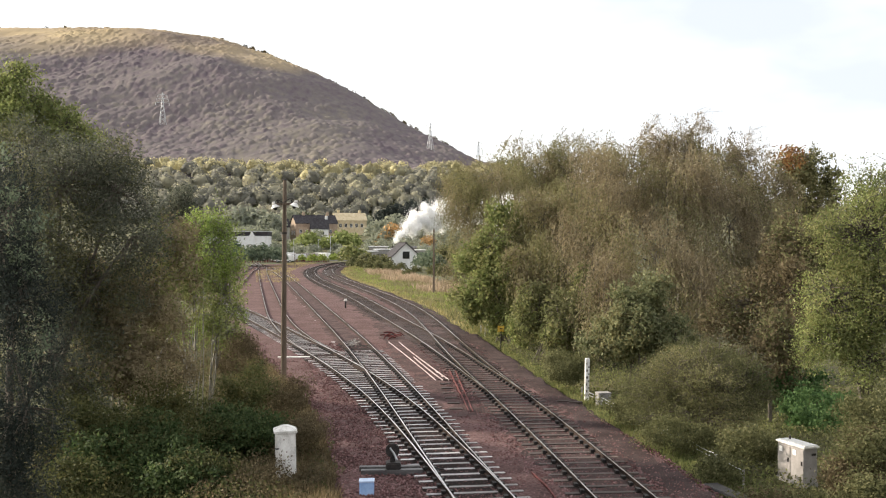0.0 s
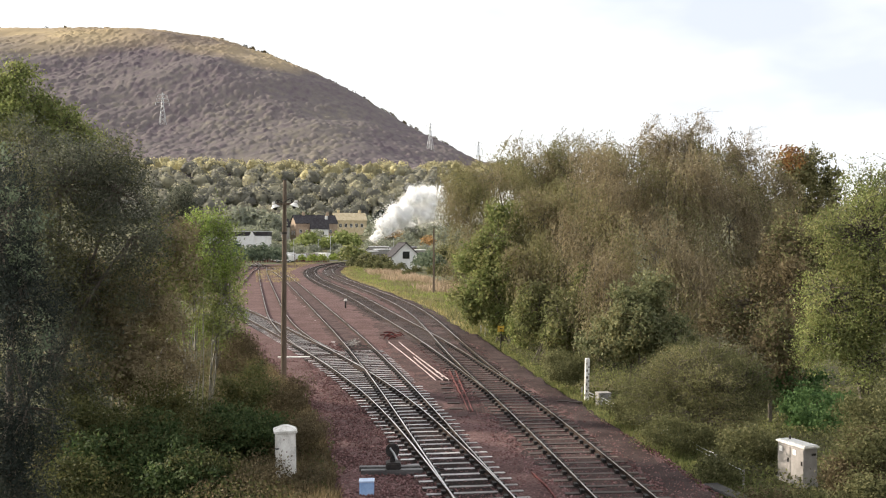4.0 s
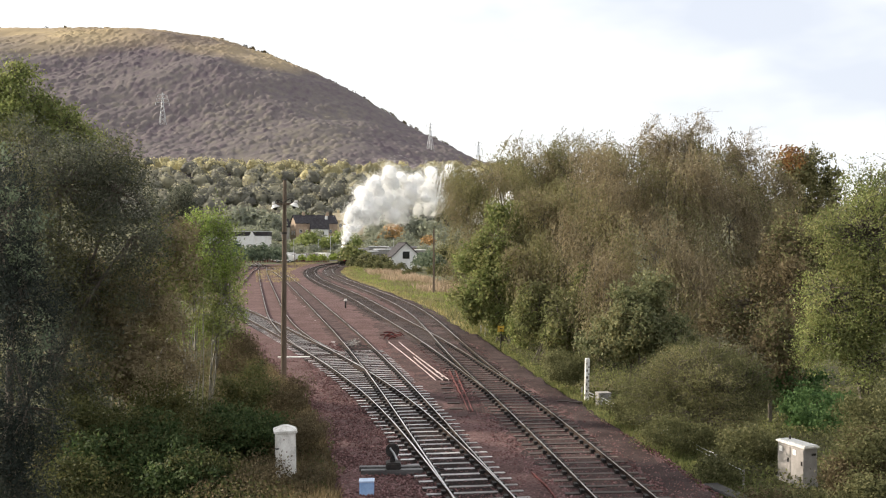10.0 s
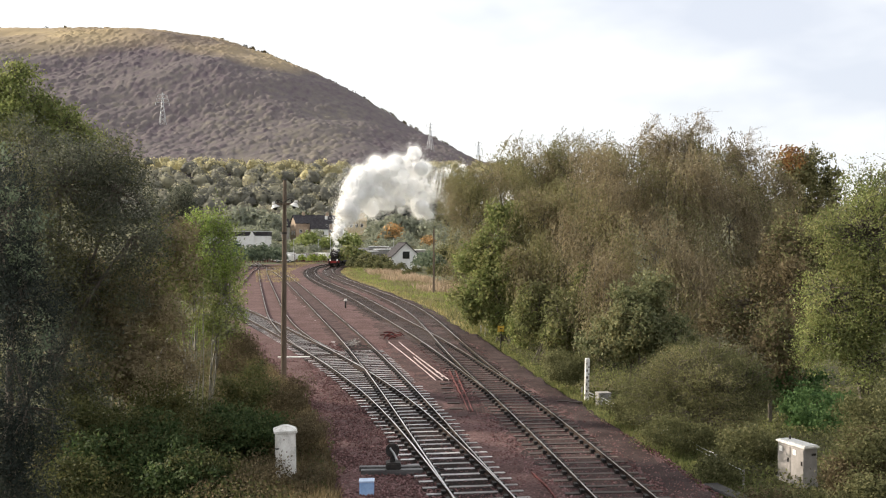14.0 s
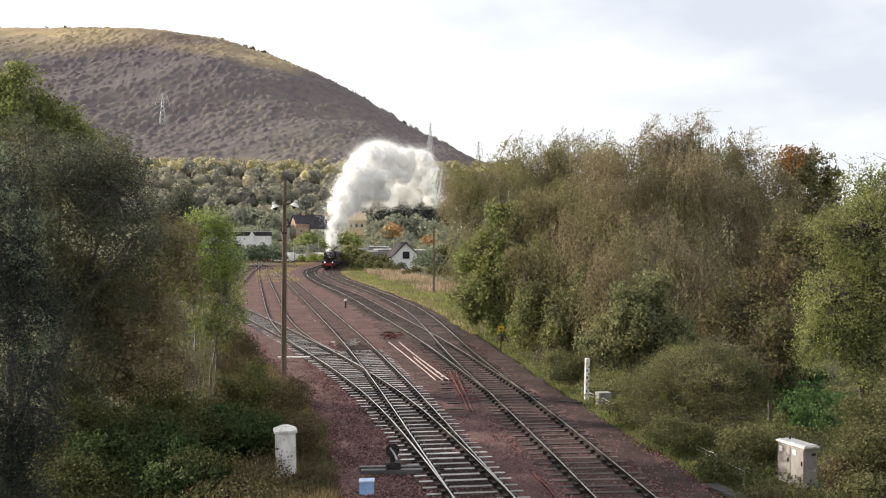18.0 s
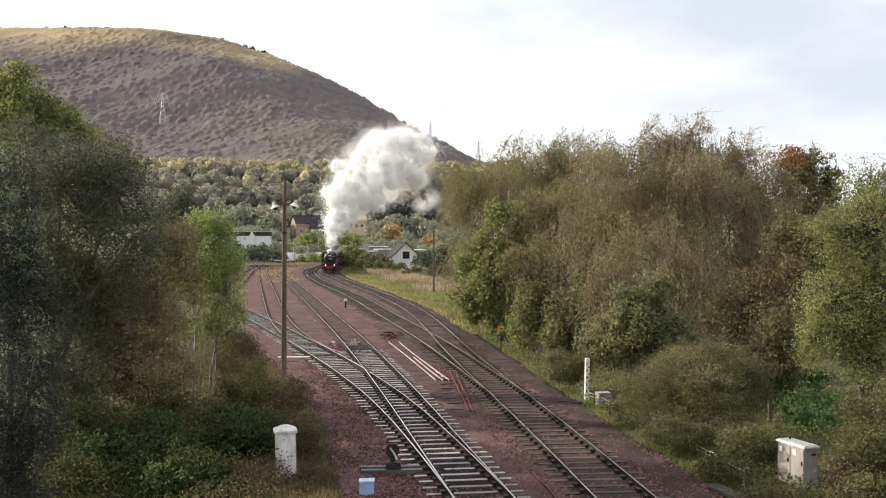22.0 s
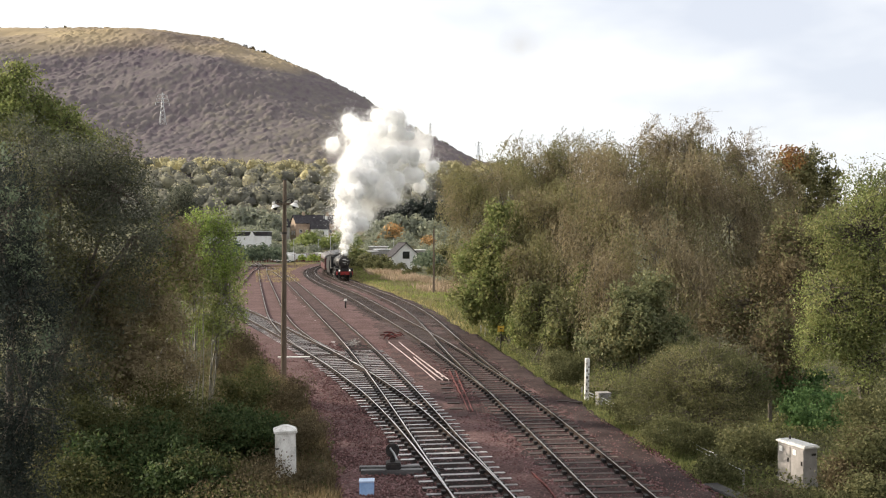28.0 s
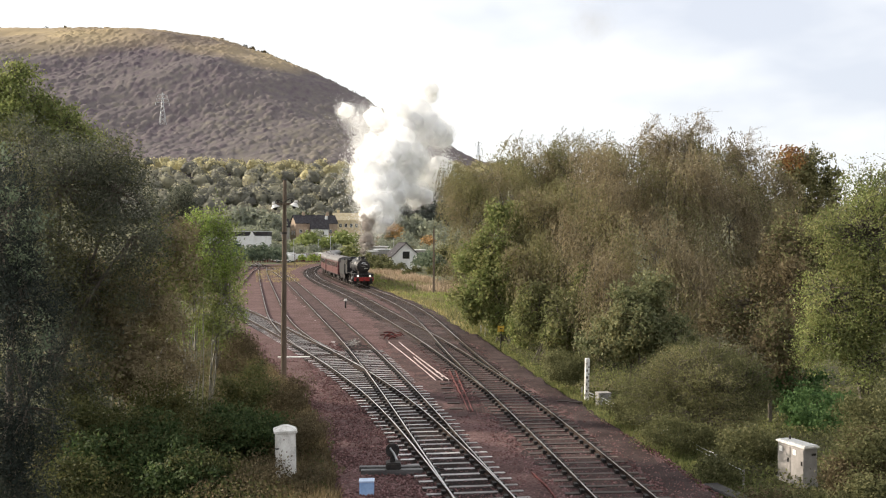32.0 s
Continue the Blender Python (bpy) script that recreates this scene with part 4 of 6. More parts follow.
plant("weeping_birch", "old birch with browning, hanging twigs", "tree", (13.4, 57), [(13.53, 60.00, 10.90, 2.6, 2.2, 1.6), (16.26, 59.00, 10.43, 2.6, 2.2, 1.6), (18.08, 58.00, 9.24, 1.8, 1.8, 1.8), (9.68, 62.00, 10.46, 2.2, 2.2, 1.6), (10.50, 58.00, 9.08, 3.0, 2.8, 2.6), (13.33, 57.00, 9.67, 3.2, 3.0, 2.4), (15.46, 55.00, 7.11, 2.8, 2.8, 3.2), (11.28, 54.00, 5.60, 3.0, 2.8, 3.0), (8.42, 57.00, 6.18, 2.2, 2.2, 2.8), (12.88, 52.00, 3.61, 2.8, 2.6, 2.6), (17.29, 55.00, 5.58, 1.8, 2.0, 2.8), (9.01, 53.00, 3.56, 2.2, 2.2, 2.0)], 92000, 0.125, BROWN_LEAF, 33, 0.45, 0.8, 0.16, 2, second=OLIVE_LEAF, width=0.4, shoots=60, twigs=0.03, strands=6800, hang=2.6)
plant("bare_birch", "half-bare birch top with thin brown twigs", "tree", (13.9, 60), [(13.6, 60.00, 12.0, 2.5, 1.8, 1.6), (17.5, 60.00, 11.40, 1.7, 1.8, 1.3), (12.2, 60.00, 11.6, 1.3, 1.2, 1.2), (14.6, 60.00, 12.8, 1.4, 1.0, 1.0)], 4200, 0.085, PALE_TWIG, 34, 0.4, 0.3, 0.14, 2, PALE_BARK, twigs=0.8, inner=0.3, shoots=620, strands=520, hang=1.1, width=0.3, second=BROWN_LEAF)
plant("maple_tree", "maple turning orange on its sunny side", "tree", (26.5, 76), [(27.28, 76.00, 10.51, 2.2, 2.2, 1.9), (25.80, 76.00, 11.57, 1.7, 1.8, 1.3), (28.75, 76.00, 10.09, 1.2, 1.5, 1.5), (27.06, 76.00, 12.62, 1.6, 1.6, 0.8), (26.89, 75.50, 9.23, 2.4, 2.0, 1.6), (27.75, 75.00, 7.96, 2.0, 2.0, 1.6), (24.50, 74.00, 8.14, 1.6, 1.8, 2.0), (28.20, 74.00, 7.32, 1.6, 1.8, 1.6)], 15000, 0.24, OLIVE_LEAF, 35, 0.5, 0.1, 0.22, second=MOSS_LEAF)
thicket("maple_flush", "first orange leaves on the maple", [(25.77, 75.30, 12.15, 1.7, 1.2, 1.1)], 800, 0.22, RUSSET_LEAF, 45, 0.5, category="autumn leaves")
plant("grey_alder", "leafy green alder with bare lower boughs", "tree", (12.6, 30), [(12.43, 30.00, 6.50, 1.8, 1.8, 1.4), (11.41, 29.50, 4.70, 1.3, 1.3, 1.3), (12.66, 29.00, 4.57, 1.6, 1.4, 1.6), (13.54, 31.00, 7.36, 1.2, 1.3, 1.3), (10.91, 29.50, 3.55, 0.9, 1.0, 0.8), (12.02, 29.00, 2.96, 1.0, 1.0, 0.7)], 62000, 0.074, MID_LEAF, 36, 0.32, 0.15, 0.18, second=SAGE_LEAF, shoots=200)
plant("osier_bush", "rounded grey-green osier by the line", "bush", (8.9, 35.5), [(8.87, 35.00, 1.44, 2.0, 1.8, 1.5), (7.81, 35.50, 0.98, 1.5, 1.5, 1.4), (10.23, 35.00, 1.25, 1.3, 1.5, 1.5), (8.61, 34.00, 0.27, 2.0, 1.5, 1.0)], 90000, 0.068, MOSS_LEAF, 37, 0.32, -0.3, 0.08, 6, second=OLIVE_LEAF, width=0.36, shoots=420)
plant("eared_willow", "silvery willow bush beside the cess", "bush", (8.3, 44.5), [(8.46, 44.00, 2.83, 1.4, 1.4, 1.5), (9.07, 44.00, 4.18, 0.7, 0.7, 0.9), (7.40, 45.00, 2.00, 1.2, 1.2, 1.2), (9.92, 44.00, 2.10, 1.2, 1.2, 1.3)], 23100, 0.144, SILVER_LEAF, 38, 0.35, -0.2, 0.08, 5, second=OLIVE_LEAF, shoots=160)
plant("elder_bush", "dark elder against the bank", "bush", (5.4, 56), [(6.60, 55.00, 1.61, 1.5, 1.5, 1.8), (5.35, 58.00, 1.99, 1.5, 1.5, 1.6), (7.96, 56.00, 3.39, 1.3, 1.3, 1.6)], 18900, 0.181, MOSS_LEAF, 39, 0.4, 0.2, 0.1, 4, second=MID_LEAF)
plant("gorse_bush", "green bush with yellowing leaves by the fence", "bush", (4.2, 66), [(5.03, 62.00, 0.99, 1.2, 1.2, 1.0), (3.52, 66.00, 1.37, 1.3, 1.2, 1.0), (2.24, 72.00, 1.50, 1.2, 1.2, 1.0)], 11500, 0.181, MID_LEAF, 40, 0.4, 0.0, 0.08, 5, second=SAGE_LEAF)
plant("thorn_bush", "scrubby brown thorn in the shade", "bush", (15.0, 44.5), [(14.14, 42.00, 2.30, 1.8, 1.6, 2.0), (13.95, 46.00, 3.43, 1.8, 1.6, 1.8), (15.55, 44.00, 4.06, 1.5, 1.5, 1.6), (16.08, 47.00, 5.98, 1.6, 1.5, 1.8), (17.02, 46.00, 5.99, 1.2, 1.5, 1.4)], 27300, 0.154, UMBER_LEAF, 41, 0.4, 0.3, 0.1, 4, second=MOSS_LEAF)
thicket("cess_brambles", "low brambles and weeds beside the cess", [(9.10, 30.00, 0.33, 1.0, 0.8, 0.5), (7.40, 32.00, 0.28, 1.2, 0.9, 0.5), (7.02, 36.50, 0.32, 1.0, 0.9, 0.45), (5.65, 45.00, 0.75, 1.2, 1.2, 0.6), (7.56, 28.00, 0.12, 0.6, 0.5, 0.35)], 36000, 0.078, MOSS_LEAF, 42)
thicket("dry_brush", "tangle of brown briars under the trees", [(10.57, 25.00, 1.22, 1.0, 1.0, 0.8), (11.64, 27.00, 1.55, 1.0, 1.0, 1.1), (10.08, 24.00, 0.37, 1.2, 0.8, 0.5), (8.03, 26.00, -0.29, 0.7, 0.5, 0.35), (8.97, 25.00, -0.24, 0.9, 0.6, 0.4)], 26000, 0.08, MOSS_LEAF, 43, droop=0.1)
thicket("dead_briars", "dead brown briars beside the cabinet", [(10.22, 25.00, 0.53, 0.7, 0.8, 0.5), (8.44, 25.50, -0.23, 0.8, 0.4, 0.35), (10.78, 25.00, 0.94, 0.7, 0.7, 0.8)], 13000, 0.08, UMBER_LEAF, 46)
thicket("green_weeds", "fresh green nettles in a clearing", [(14.0, 38.50, 0.1, 1.3, 1.6, 0.8), (14.72, 43.00, 0.2, 1.6, 1.8, 0.8), (13.4, 36.5, -0.2, 0.8, 0.9, 0.6)], 17000, 0.127, NETTLE_LEAF, 44)


def verges():
    rng = np.random.default_rng(50)
    blades("cess_grass", "short green grass along the cess", strip(rng, 34000, 24, 80, 0.0, 1.7, 1.3), 0.2, MID_LEAF, 51)
    y = 40 + 60 * rng.random(12000)
    creep = np.column_stack([bed_edges(y)[1] - 1.1 * rng.random(12000) ** 2 * (1 + 0.6 * np.sin(y * 0.9)), y])
    blades("creeping_grass", "thin grass creeping over the ballast shoulder", creep, 0.17, MID_LEAF, 76)
    reeds = strip(rng, 26000, 95, 200, 4.5, 10.5)
    reeds = reeds[np.sin(reeds[:, 1] * 0.21) + np.sin(reeds[:, 1] * 0.093 + reeds[:, 0] * 0.5) + rng.normal(0, 0.5, len(reeds)) > 0.1]
    lime = strip(rng, 30000, 85, 235, 0.8, 6.0)
    lime = lime[np.sin(lime[:, 1] * 0.33 + 1) + np.sin(lime[:, 1] * 0.12 + lime[:, 0]) + rng.normal(0, 0.6, len(lime)) > -0.1]
    blades("verge_weeds", "olive weeds among the verge grass", strip(rng, 14000, 80, 235, 0.6, 10.0), 0.5, OLIVE_LEAF, 72, 0.4, 0.2)
    blades("dry_verge", "straw-coloured grass beside the main line", strip(rng, 6000, 70, 240, 0.1, 2.4), 0.4, STRAW, 52)
    blades("sunlit_verge", "yellow-green grass verge below the hedge", lime, 0.4, LIME, 53)
    blades("reed_bed", "pinkish seeding reeds behind the verge", reeds, 1.0, REED, 54, 0.22, 0.1, "reeds")
    blades("bank_grass", "dead grass at the foot of the bank", strip(rng, 16000, 24, 70, -1.8, -0.05, 1.2), 0.4, DEAD_LEAF, 55)
    carpet("bank_weeds", "low mixed weeds under the trees", strip(rng, 56000, 23, 110, 0.9, 15, 1.5), 0.42, 0.12, MOSS_LEAF, 57)
    carpet("bank_nettles", "dark green nettles under the trees", strip(rng, 36000, 23, 100, 0.8, 13, 1.5), 0.45, 0.115, MID_LEAF, 58)
    carpet("left_weeds", "dark weeds on the shaded bank", strip(rng, 52000, 22, 80, -9, -0.3, 1.4), 0.6, 0.11, DARK_LEAF, 59)
    carpet("left_bracken", "browning bracken on the shaded bank", strip(rng, 34000, 22, 80, -4, -0.1, 1.4), 0.7, 0.085, UMBER_LEAF, 71)
    y = rng.uniform(150, 260, 9000)
    left = np.interp(y, [150, 195, 226, 260], [-20.5, -29, -31.5, -32])
    x = left - rng.uniform(0.3, 7, 9000)
    blades("island_grass", "straw-coloured grass between the loop and the yard", np.column_stack([x, y]), 0.4, STRAW, 56)


verges()


def middle_distance():
    rng = np.random.default_rng(60)
    def clump_of(name, label, items, mat, seed):
        x, y, r = np.array(items, float).T
        woods(name, label, x, y, r, mat, seed, 450, 0.105, 0.1)
    clump_of("works_hedge", "dark bushes in front of the white works", [(-48.6, 235, 3.6), (-44.9, 232, 2.8), (-41.9, 235, 3.2), (-39.9, 240, 2.8), (-47.5, 220, 4), (-39.9, 250, 2.0), (-44.5, 240, 2.4)], COLD_LEAF, 61)
    clump_of("railway_hedge", "rough hedge of mixed bushes above the reeds", [(-16.4, 205, 1.6), (-14.3, 200, 1.4), (-12.1, 195, 1.5), (-9.9, 190, 1.5), (-0.7, 205, 2.6), (0.7, 205, 3.2), (-14.3, 212, 2.0), (-11.9, 206, 2.0), (-16.5, 218, 2.2), (-1.3, 190, 2.0), (-19.0, 215, 1.6), (-8.2, 200, 1.2), (-4.8, 178, 1.2), (-1.3, 165, 1.5), (-8.6, 185, 1.1), (-6.0, 170, 1.0), (0.1, 160, 1.6)], MOSS_LEAF, 62)
    clump_of("round_bush", "round dark bush above the line", [(-20.5, 226, 3.2), (-18.7, 228, 2.6)], MID_LEAF, 63)
    clump_of("cottage_hedge", "dark green evergreen hedge beside the cottage", [(-3.9, 196, 2.3), (-2.8, 192, 2.5), (-1.6, 190, 2.4)], COLD_LEAF, 69)
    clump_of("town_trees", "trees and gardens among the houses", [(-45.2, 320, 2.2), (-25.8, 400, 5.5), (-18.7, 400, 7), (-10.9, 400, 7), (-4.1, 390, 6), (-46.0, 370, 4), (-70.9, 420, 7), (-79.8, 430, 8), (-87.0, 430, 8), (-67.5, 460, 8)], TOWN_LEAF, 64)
    clump_of("round_trees", "light green round-crowned garden trees", [(-42.4, 322, 4.4), (-38.5, 330, 3.2), (-33.6, 335, 4.6), (-30.2, 340, 3.8), (-47.0, 330, 3.0)], SAGE_LEAF, 74)
    n = 330
    u, d = rng.uniform(-0.26, 0.06, n), rng.uniform(340, 545, n)
    keep = ~((u > -0.165) & (u < -0.07) & (d < 480))
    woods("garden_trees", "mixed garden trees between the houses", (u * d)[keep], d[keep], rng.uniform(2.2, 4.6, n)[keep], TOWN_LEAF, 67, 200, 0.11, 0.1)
    lawn = np.column_stack([rng.uniform(-44, -36, 5000), rng.uniform(282, 318, 5000)])
    blades("town_lawn", "bright green lawn below the terrace", lawn, 0.5, LIME, 73)
    n = 110
    u, d = rng.uniform(-0.24, 0.02, n), rng.uniform(290, 360, n)
    keep = np.abs(u * d - np.interp(d, MQ[:, 1], MQ[:, 0])) > 6
    woods("yard_shrubs", "rough shrubs round the yard", (u * d)[keep], d[keep], rng.uniform(1.0, 2.6, n)[keep], TOWN_LEAF, 68, 220, 0.12, 0.1)
    clump_of("pale_shrubs", "pale yellow-green shrubs by the yard", [(-32.7, 255, 1.6), (-30.7, 258, 1.5), (-28.2, 262, 1.5), (-36.0, 260, 1.3)], LIME, 65)
    clump_of("orange_maple", "rounded maple in full orange leaf", [(-18.6, 380, 5.2), (-22.6, 384, 3.0), (-5.1, 350, 3.2)], ORANGE_LEAF, 66)
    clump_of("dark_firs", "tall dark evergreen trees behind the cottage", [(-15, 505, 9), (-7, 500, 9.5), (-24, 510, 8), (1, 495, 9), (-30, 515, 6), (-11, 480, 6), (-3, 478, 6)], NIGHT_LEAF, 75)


middle_distance()


# ---- lineside things ----
GREY_PAINT = material("grey_cabinet_paint", [(0.22, 0.2, 0.19), (0.3, 0.275, 0.26), (0.36, 0.335, 0.32)], 3, 0.55, bump=0.2)
BLUE_PAINT = material("pale_blue_plastic", [(0.2, 0.32, 0.55), (0.28, 0.42, 0.66), (0.36, 0.5, 0.72)], 4, 0.5, bump=0.1)
PALE_BLUE = material("faded_blue_plastic", [(0.4, 0.5, 0.68), (0.5, 0.6, 0.76), (0.6, 0.68, 0.8)], 4, 0.5, bump=0.1)
YELLOW_PAINT = material("faded_yellow_paint", [(0.42, 0.26, 0.03), (0.55, 0.36, 0.05), (0.62, 0.45, 0.1)], 6, 0.6, bump=0.1)
TROUGH = material("dark_trough_lid", [(0.05, 0.047, 0.045), (0.08, 0.075, 0.072), (0.12, 0.115, 0.11)], 3, 0.85, bump=0.4)
CONCRETE = material("concrete", [(0.18, 0.17, 0.16), (0.28, 0.265, 0.25), (0.36, 0.345, 0.33)], 3, 0.85, bump=0.4)
BARE_RAIL = material("pale_bare_rail", [(0.28, 0.2, 0.195), (0.42, 0.33, 0.325), (0.6, 0.51, 0.505)], 4, 0.45, 0.2, bump=0.2)
YELLOW_STONE = material("yellow_stone", [(0.42, 0.33, 0.2), (0.55, 0.45, 0.29), (0.65, 0.55, 0.38)], 0.8, 0.85, bump=0.3)
TAN_HARL = material("tan_harling", [(0.25, 0.18, 0.13), (0.34, 0.255, 0.19), (0.42, 0.33, 0.25)], 0.8, 0.85, bump=0.3)
GALVANISED = material("galvanised_steel", [(0.35, 0.36, 0.37), (0.5, 0.51, 0.52), (0.62, 0.63, 0.64)], 2, 0.45, 0.6, bump=0.1)
SHEET = material("pale_roof_sheet", [(0.45, 0.45, 0.46), (0.6, 0.6, 0.61), (0.7, 0.7, 0.71)], 0.7, 0.5, bump=0.15)


def telegraph_pole():
    th = empty("yard_lamp_pole", pose(-7.42, 47.3, -0.25, 0, 0.3, 0), "tall dark wooden pole with two white lamp shades", "lamp post")
    part("pole", tubes("pole", [([(0, 0, -0.5), (0, 0, 3), (0.01, 0, 6), (0.02, 0, 9.4)], (0.14, 0.124, 0.108, 0.082))], 14), POLE_WOOD, th)
    part("cap", tube(0.11, 0.03, 0.07, pose(0.02, 0, 9.4), segments=14), IRON, th)
    part("crossarm", box(1.0, 0.1, 0.1, 0.05, -0.13, 8.28, bevel=0.01), POLE_WOOD, th)
    for s, x, z in ((-1, -0.38, 8.2), (1, 0.5, 8.28)):
        arm = tubes("swan_neck", [([(0.02, -0.1, z + 0.1), (x * 0.5, -0.16, z + 0.24), (x * 0.85, -0.2, z + 0.26), (x, -0.22, z + 0.1)], (0.022, 0.022, 0.022, 0.022))], 6)
        part("swan_neck", arm, IRON, th)
        m = pose(x, -0.22, z - 0.1, 0, s * 18, 0)
        bm = tube(0.22, 0.08, 0.17, m, segments=20)
        add_tube(bm, 0.09, 0.06, 0.1, m @ pose(0, 0, 0.2), segments=14)
        part("lamp_shade", bm, OLD_WHITE, th, "white enamel shade")
        part("lamp_glass", tube(0.05, 0.12, 0.12, m @ pose(0, 0, -0.11), segments=14), DARK_GLASS, th)
        part("insulator", tube(0.05, 0.035, 0.16, pose(x * 0.75, -0.13, 8.33), segments=10), IRON, th)
    part("stay_band", tube(0.125, 0.125, 0.08, pose(0.005, 0, 6.9), segments=14), IRON, th)


def locker_post():
    th = empty("location_cabinet", pose(-4.36, 28.2, -0.42, 1.5, -1, 12), "narrow weathered white lineside cabinet with peaked lid", "cabinet")
    part("body", box(0.55, 0.5, 1.5, 0, 0, 0.78, bevel=0.02), OLD_WHITE, th)
    bm = box(0.64, 0.58, 0.07, 0, 0, 1.56, bevel=0.015)
    made = bmesh.ops.create_cone(bm, cap_ends=True, segments=4, radius1=0.42, radius2=0.1, depth=0.12)["verts"]
    bmesh.ops.transform(bm, matrix=pose(0, 0, 1.655, 0, 0, 45), verts=made)
    part("lid", bm, OLD_WHITE, th)
    part("door", box(0.46, 0.02, 1.3, 0, -0.262, 0.76, bevel=0.006), OLD_WHITE, th)
    for x, z in ((-0.05, 1.36), (0.02, 1.02), (0.15, 0.9)):
        part("rust_bolt", tube(0.02, 0.015, 0.02, pose(x, -0.27, z, 90), segments=8), RUST, th)
    part("hasp", box(0.1, 0.03, 0.03, -0.24, -0.28, 1.12), IRON, th)


def relay_case():
    th = empty("relay_cabinet", pose(10.02, 28.1, -0.4, 0, 0, 19), "grey metal relay cabinet with sloping white lid", "cabinet")
    # local y runs along the long face away from the near corner, x across
    part("body", box(0.44, 1.15, 1.02, 0.22, 0.6, 0.52, bevel=0.012), GREY_PAINT, th)
    part("lid", box(0.54, 1.27, 0.06, 0.22, 0.6, 1.06, bevel=0.015, m=pose(0, 0, 0, 0, 0, 0)), OLD_WHITE, th, "white lid")
    part("top_sheet", box(0.42, 1.15, 0.02, 0.23, 0.6, 1.1), GALVANISED, th)
    for y in (0.31, 0.89):
        d = part("door", box(0.02, 0.54, 0.9, -0.008, y, 0.53, bevel=0.006), GREY_PAINT, th)
        part("notice", box(0.006, 0.13, 0.15, -0.022, y + 0.12, 0.86), WHITE, d, "small white notice")
        part("handle", box(0.03, 0.03, 0.12, -0.028, y - 0.2, 0.6), IRON, d)
    part("vent", box(0.14, 0.02, 0.06, 0.3, -0.006, 0.86), IRON, th)
    part("lifting_eye", tube(0.03, 0.03, 0.1, pose(0.28, 1.0, 1.11), segments=10), IRON, th)
    part("plinth", box(0.5, 1.23, 0.14, 0.22, 0.6, 0.0, bevel=0.02), CONCRETE, th)


def point_lever():
    th = empty("point_lever", pose(-1.46, 28.95, -0.19, 0, 0, 4), "black weighted hand lever on two grey timbers", "point lever")
    part("timber", box(1.75, 0.26, 0.15, -0.05, 0.14, 0.06, bevel=0.015), PLANK, th)
    part("timber", box(1.75, 0.24, 0.15, 0.0, -0.2, 0.04, bevel=0.015), PLANK, th)
    part("base_box", box(0.42, 0.5, 0.2, 0.04, -0.05, 0.2, bevel=0.03), IRON, th)
    part("stand", tubes("stand", [([(0.02, -0.05, 0.2), (0.02, -0.05, 0.42)], (0.09, 0.07))], 10), IRON, th)
    lever = part("lever", tubes("lever", [([(-0.06, -0.08, 0.7), (0.05, -0.1, 0.55), (0.14, -0.12, 0.36)], (0.03, 0.035, 0.04))], 8), GALVANISED, th)
    w = tube(0.2, 0.2, 0.1, pose(0.02, 0.02, 0.62, 90, 0, 0), segments=22)
    bmesh.ops.bevel(w, geom=[e for e in w.edges if abs(e.calc_face_angle(0)) > 1], offset=0.02, segments=2, affect="EDGES")
    part("counterweight", w, IRON, th)
    part("drive_rod", tubes("drive_rod", [([(0.25, -0.05, 0.12), (0.9, -0.02, 0.08), (1.5, 0, 0.05)], (0.025, 0.025, 0.025))], 6), IRON, th)
    pad = empty("blue_bin", pose(-1.99, 26.5, -0.22, 0, 0, 3), "pale blue plastic grit bin with paler lid", "bin")
    part("tub", box(0.38, 0.34, 0.36, 0, 0, 0.17, bevel=0.02), BLUE_PAINT, pad)
    part("lid", box(0.4, 0.36, 0.04, 0, 0, 0.37, bevel=0.012), PALE_BLUE, pad, "paler lid")
    part("foot", box(0.38, 0.34, 0.05, 0, 0, -0.02), CONCRETE, pad)


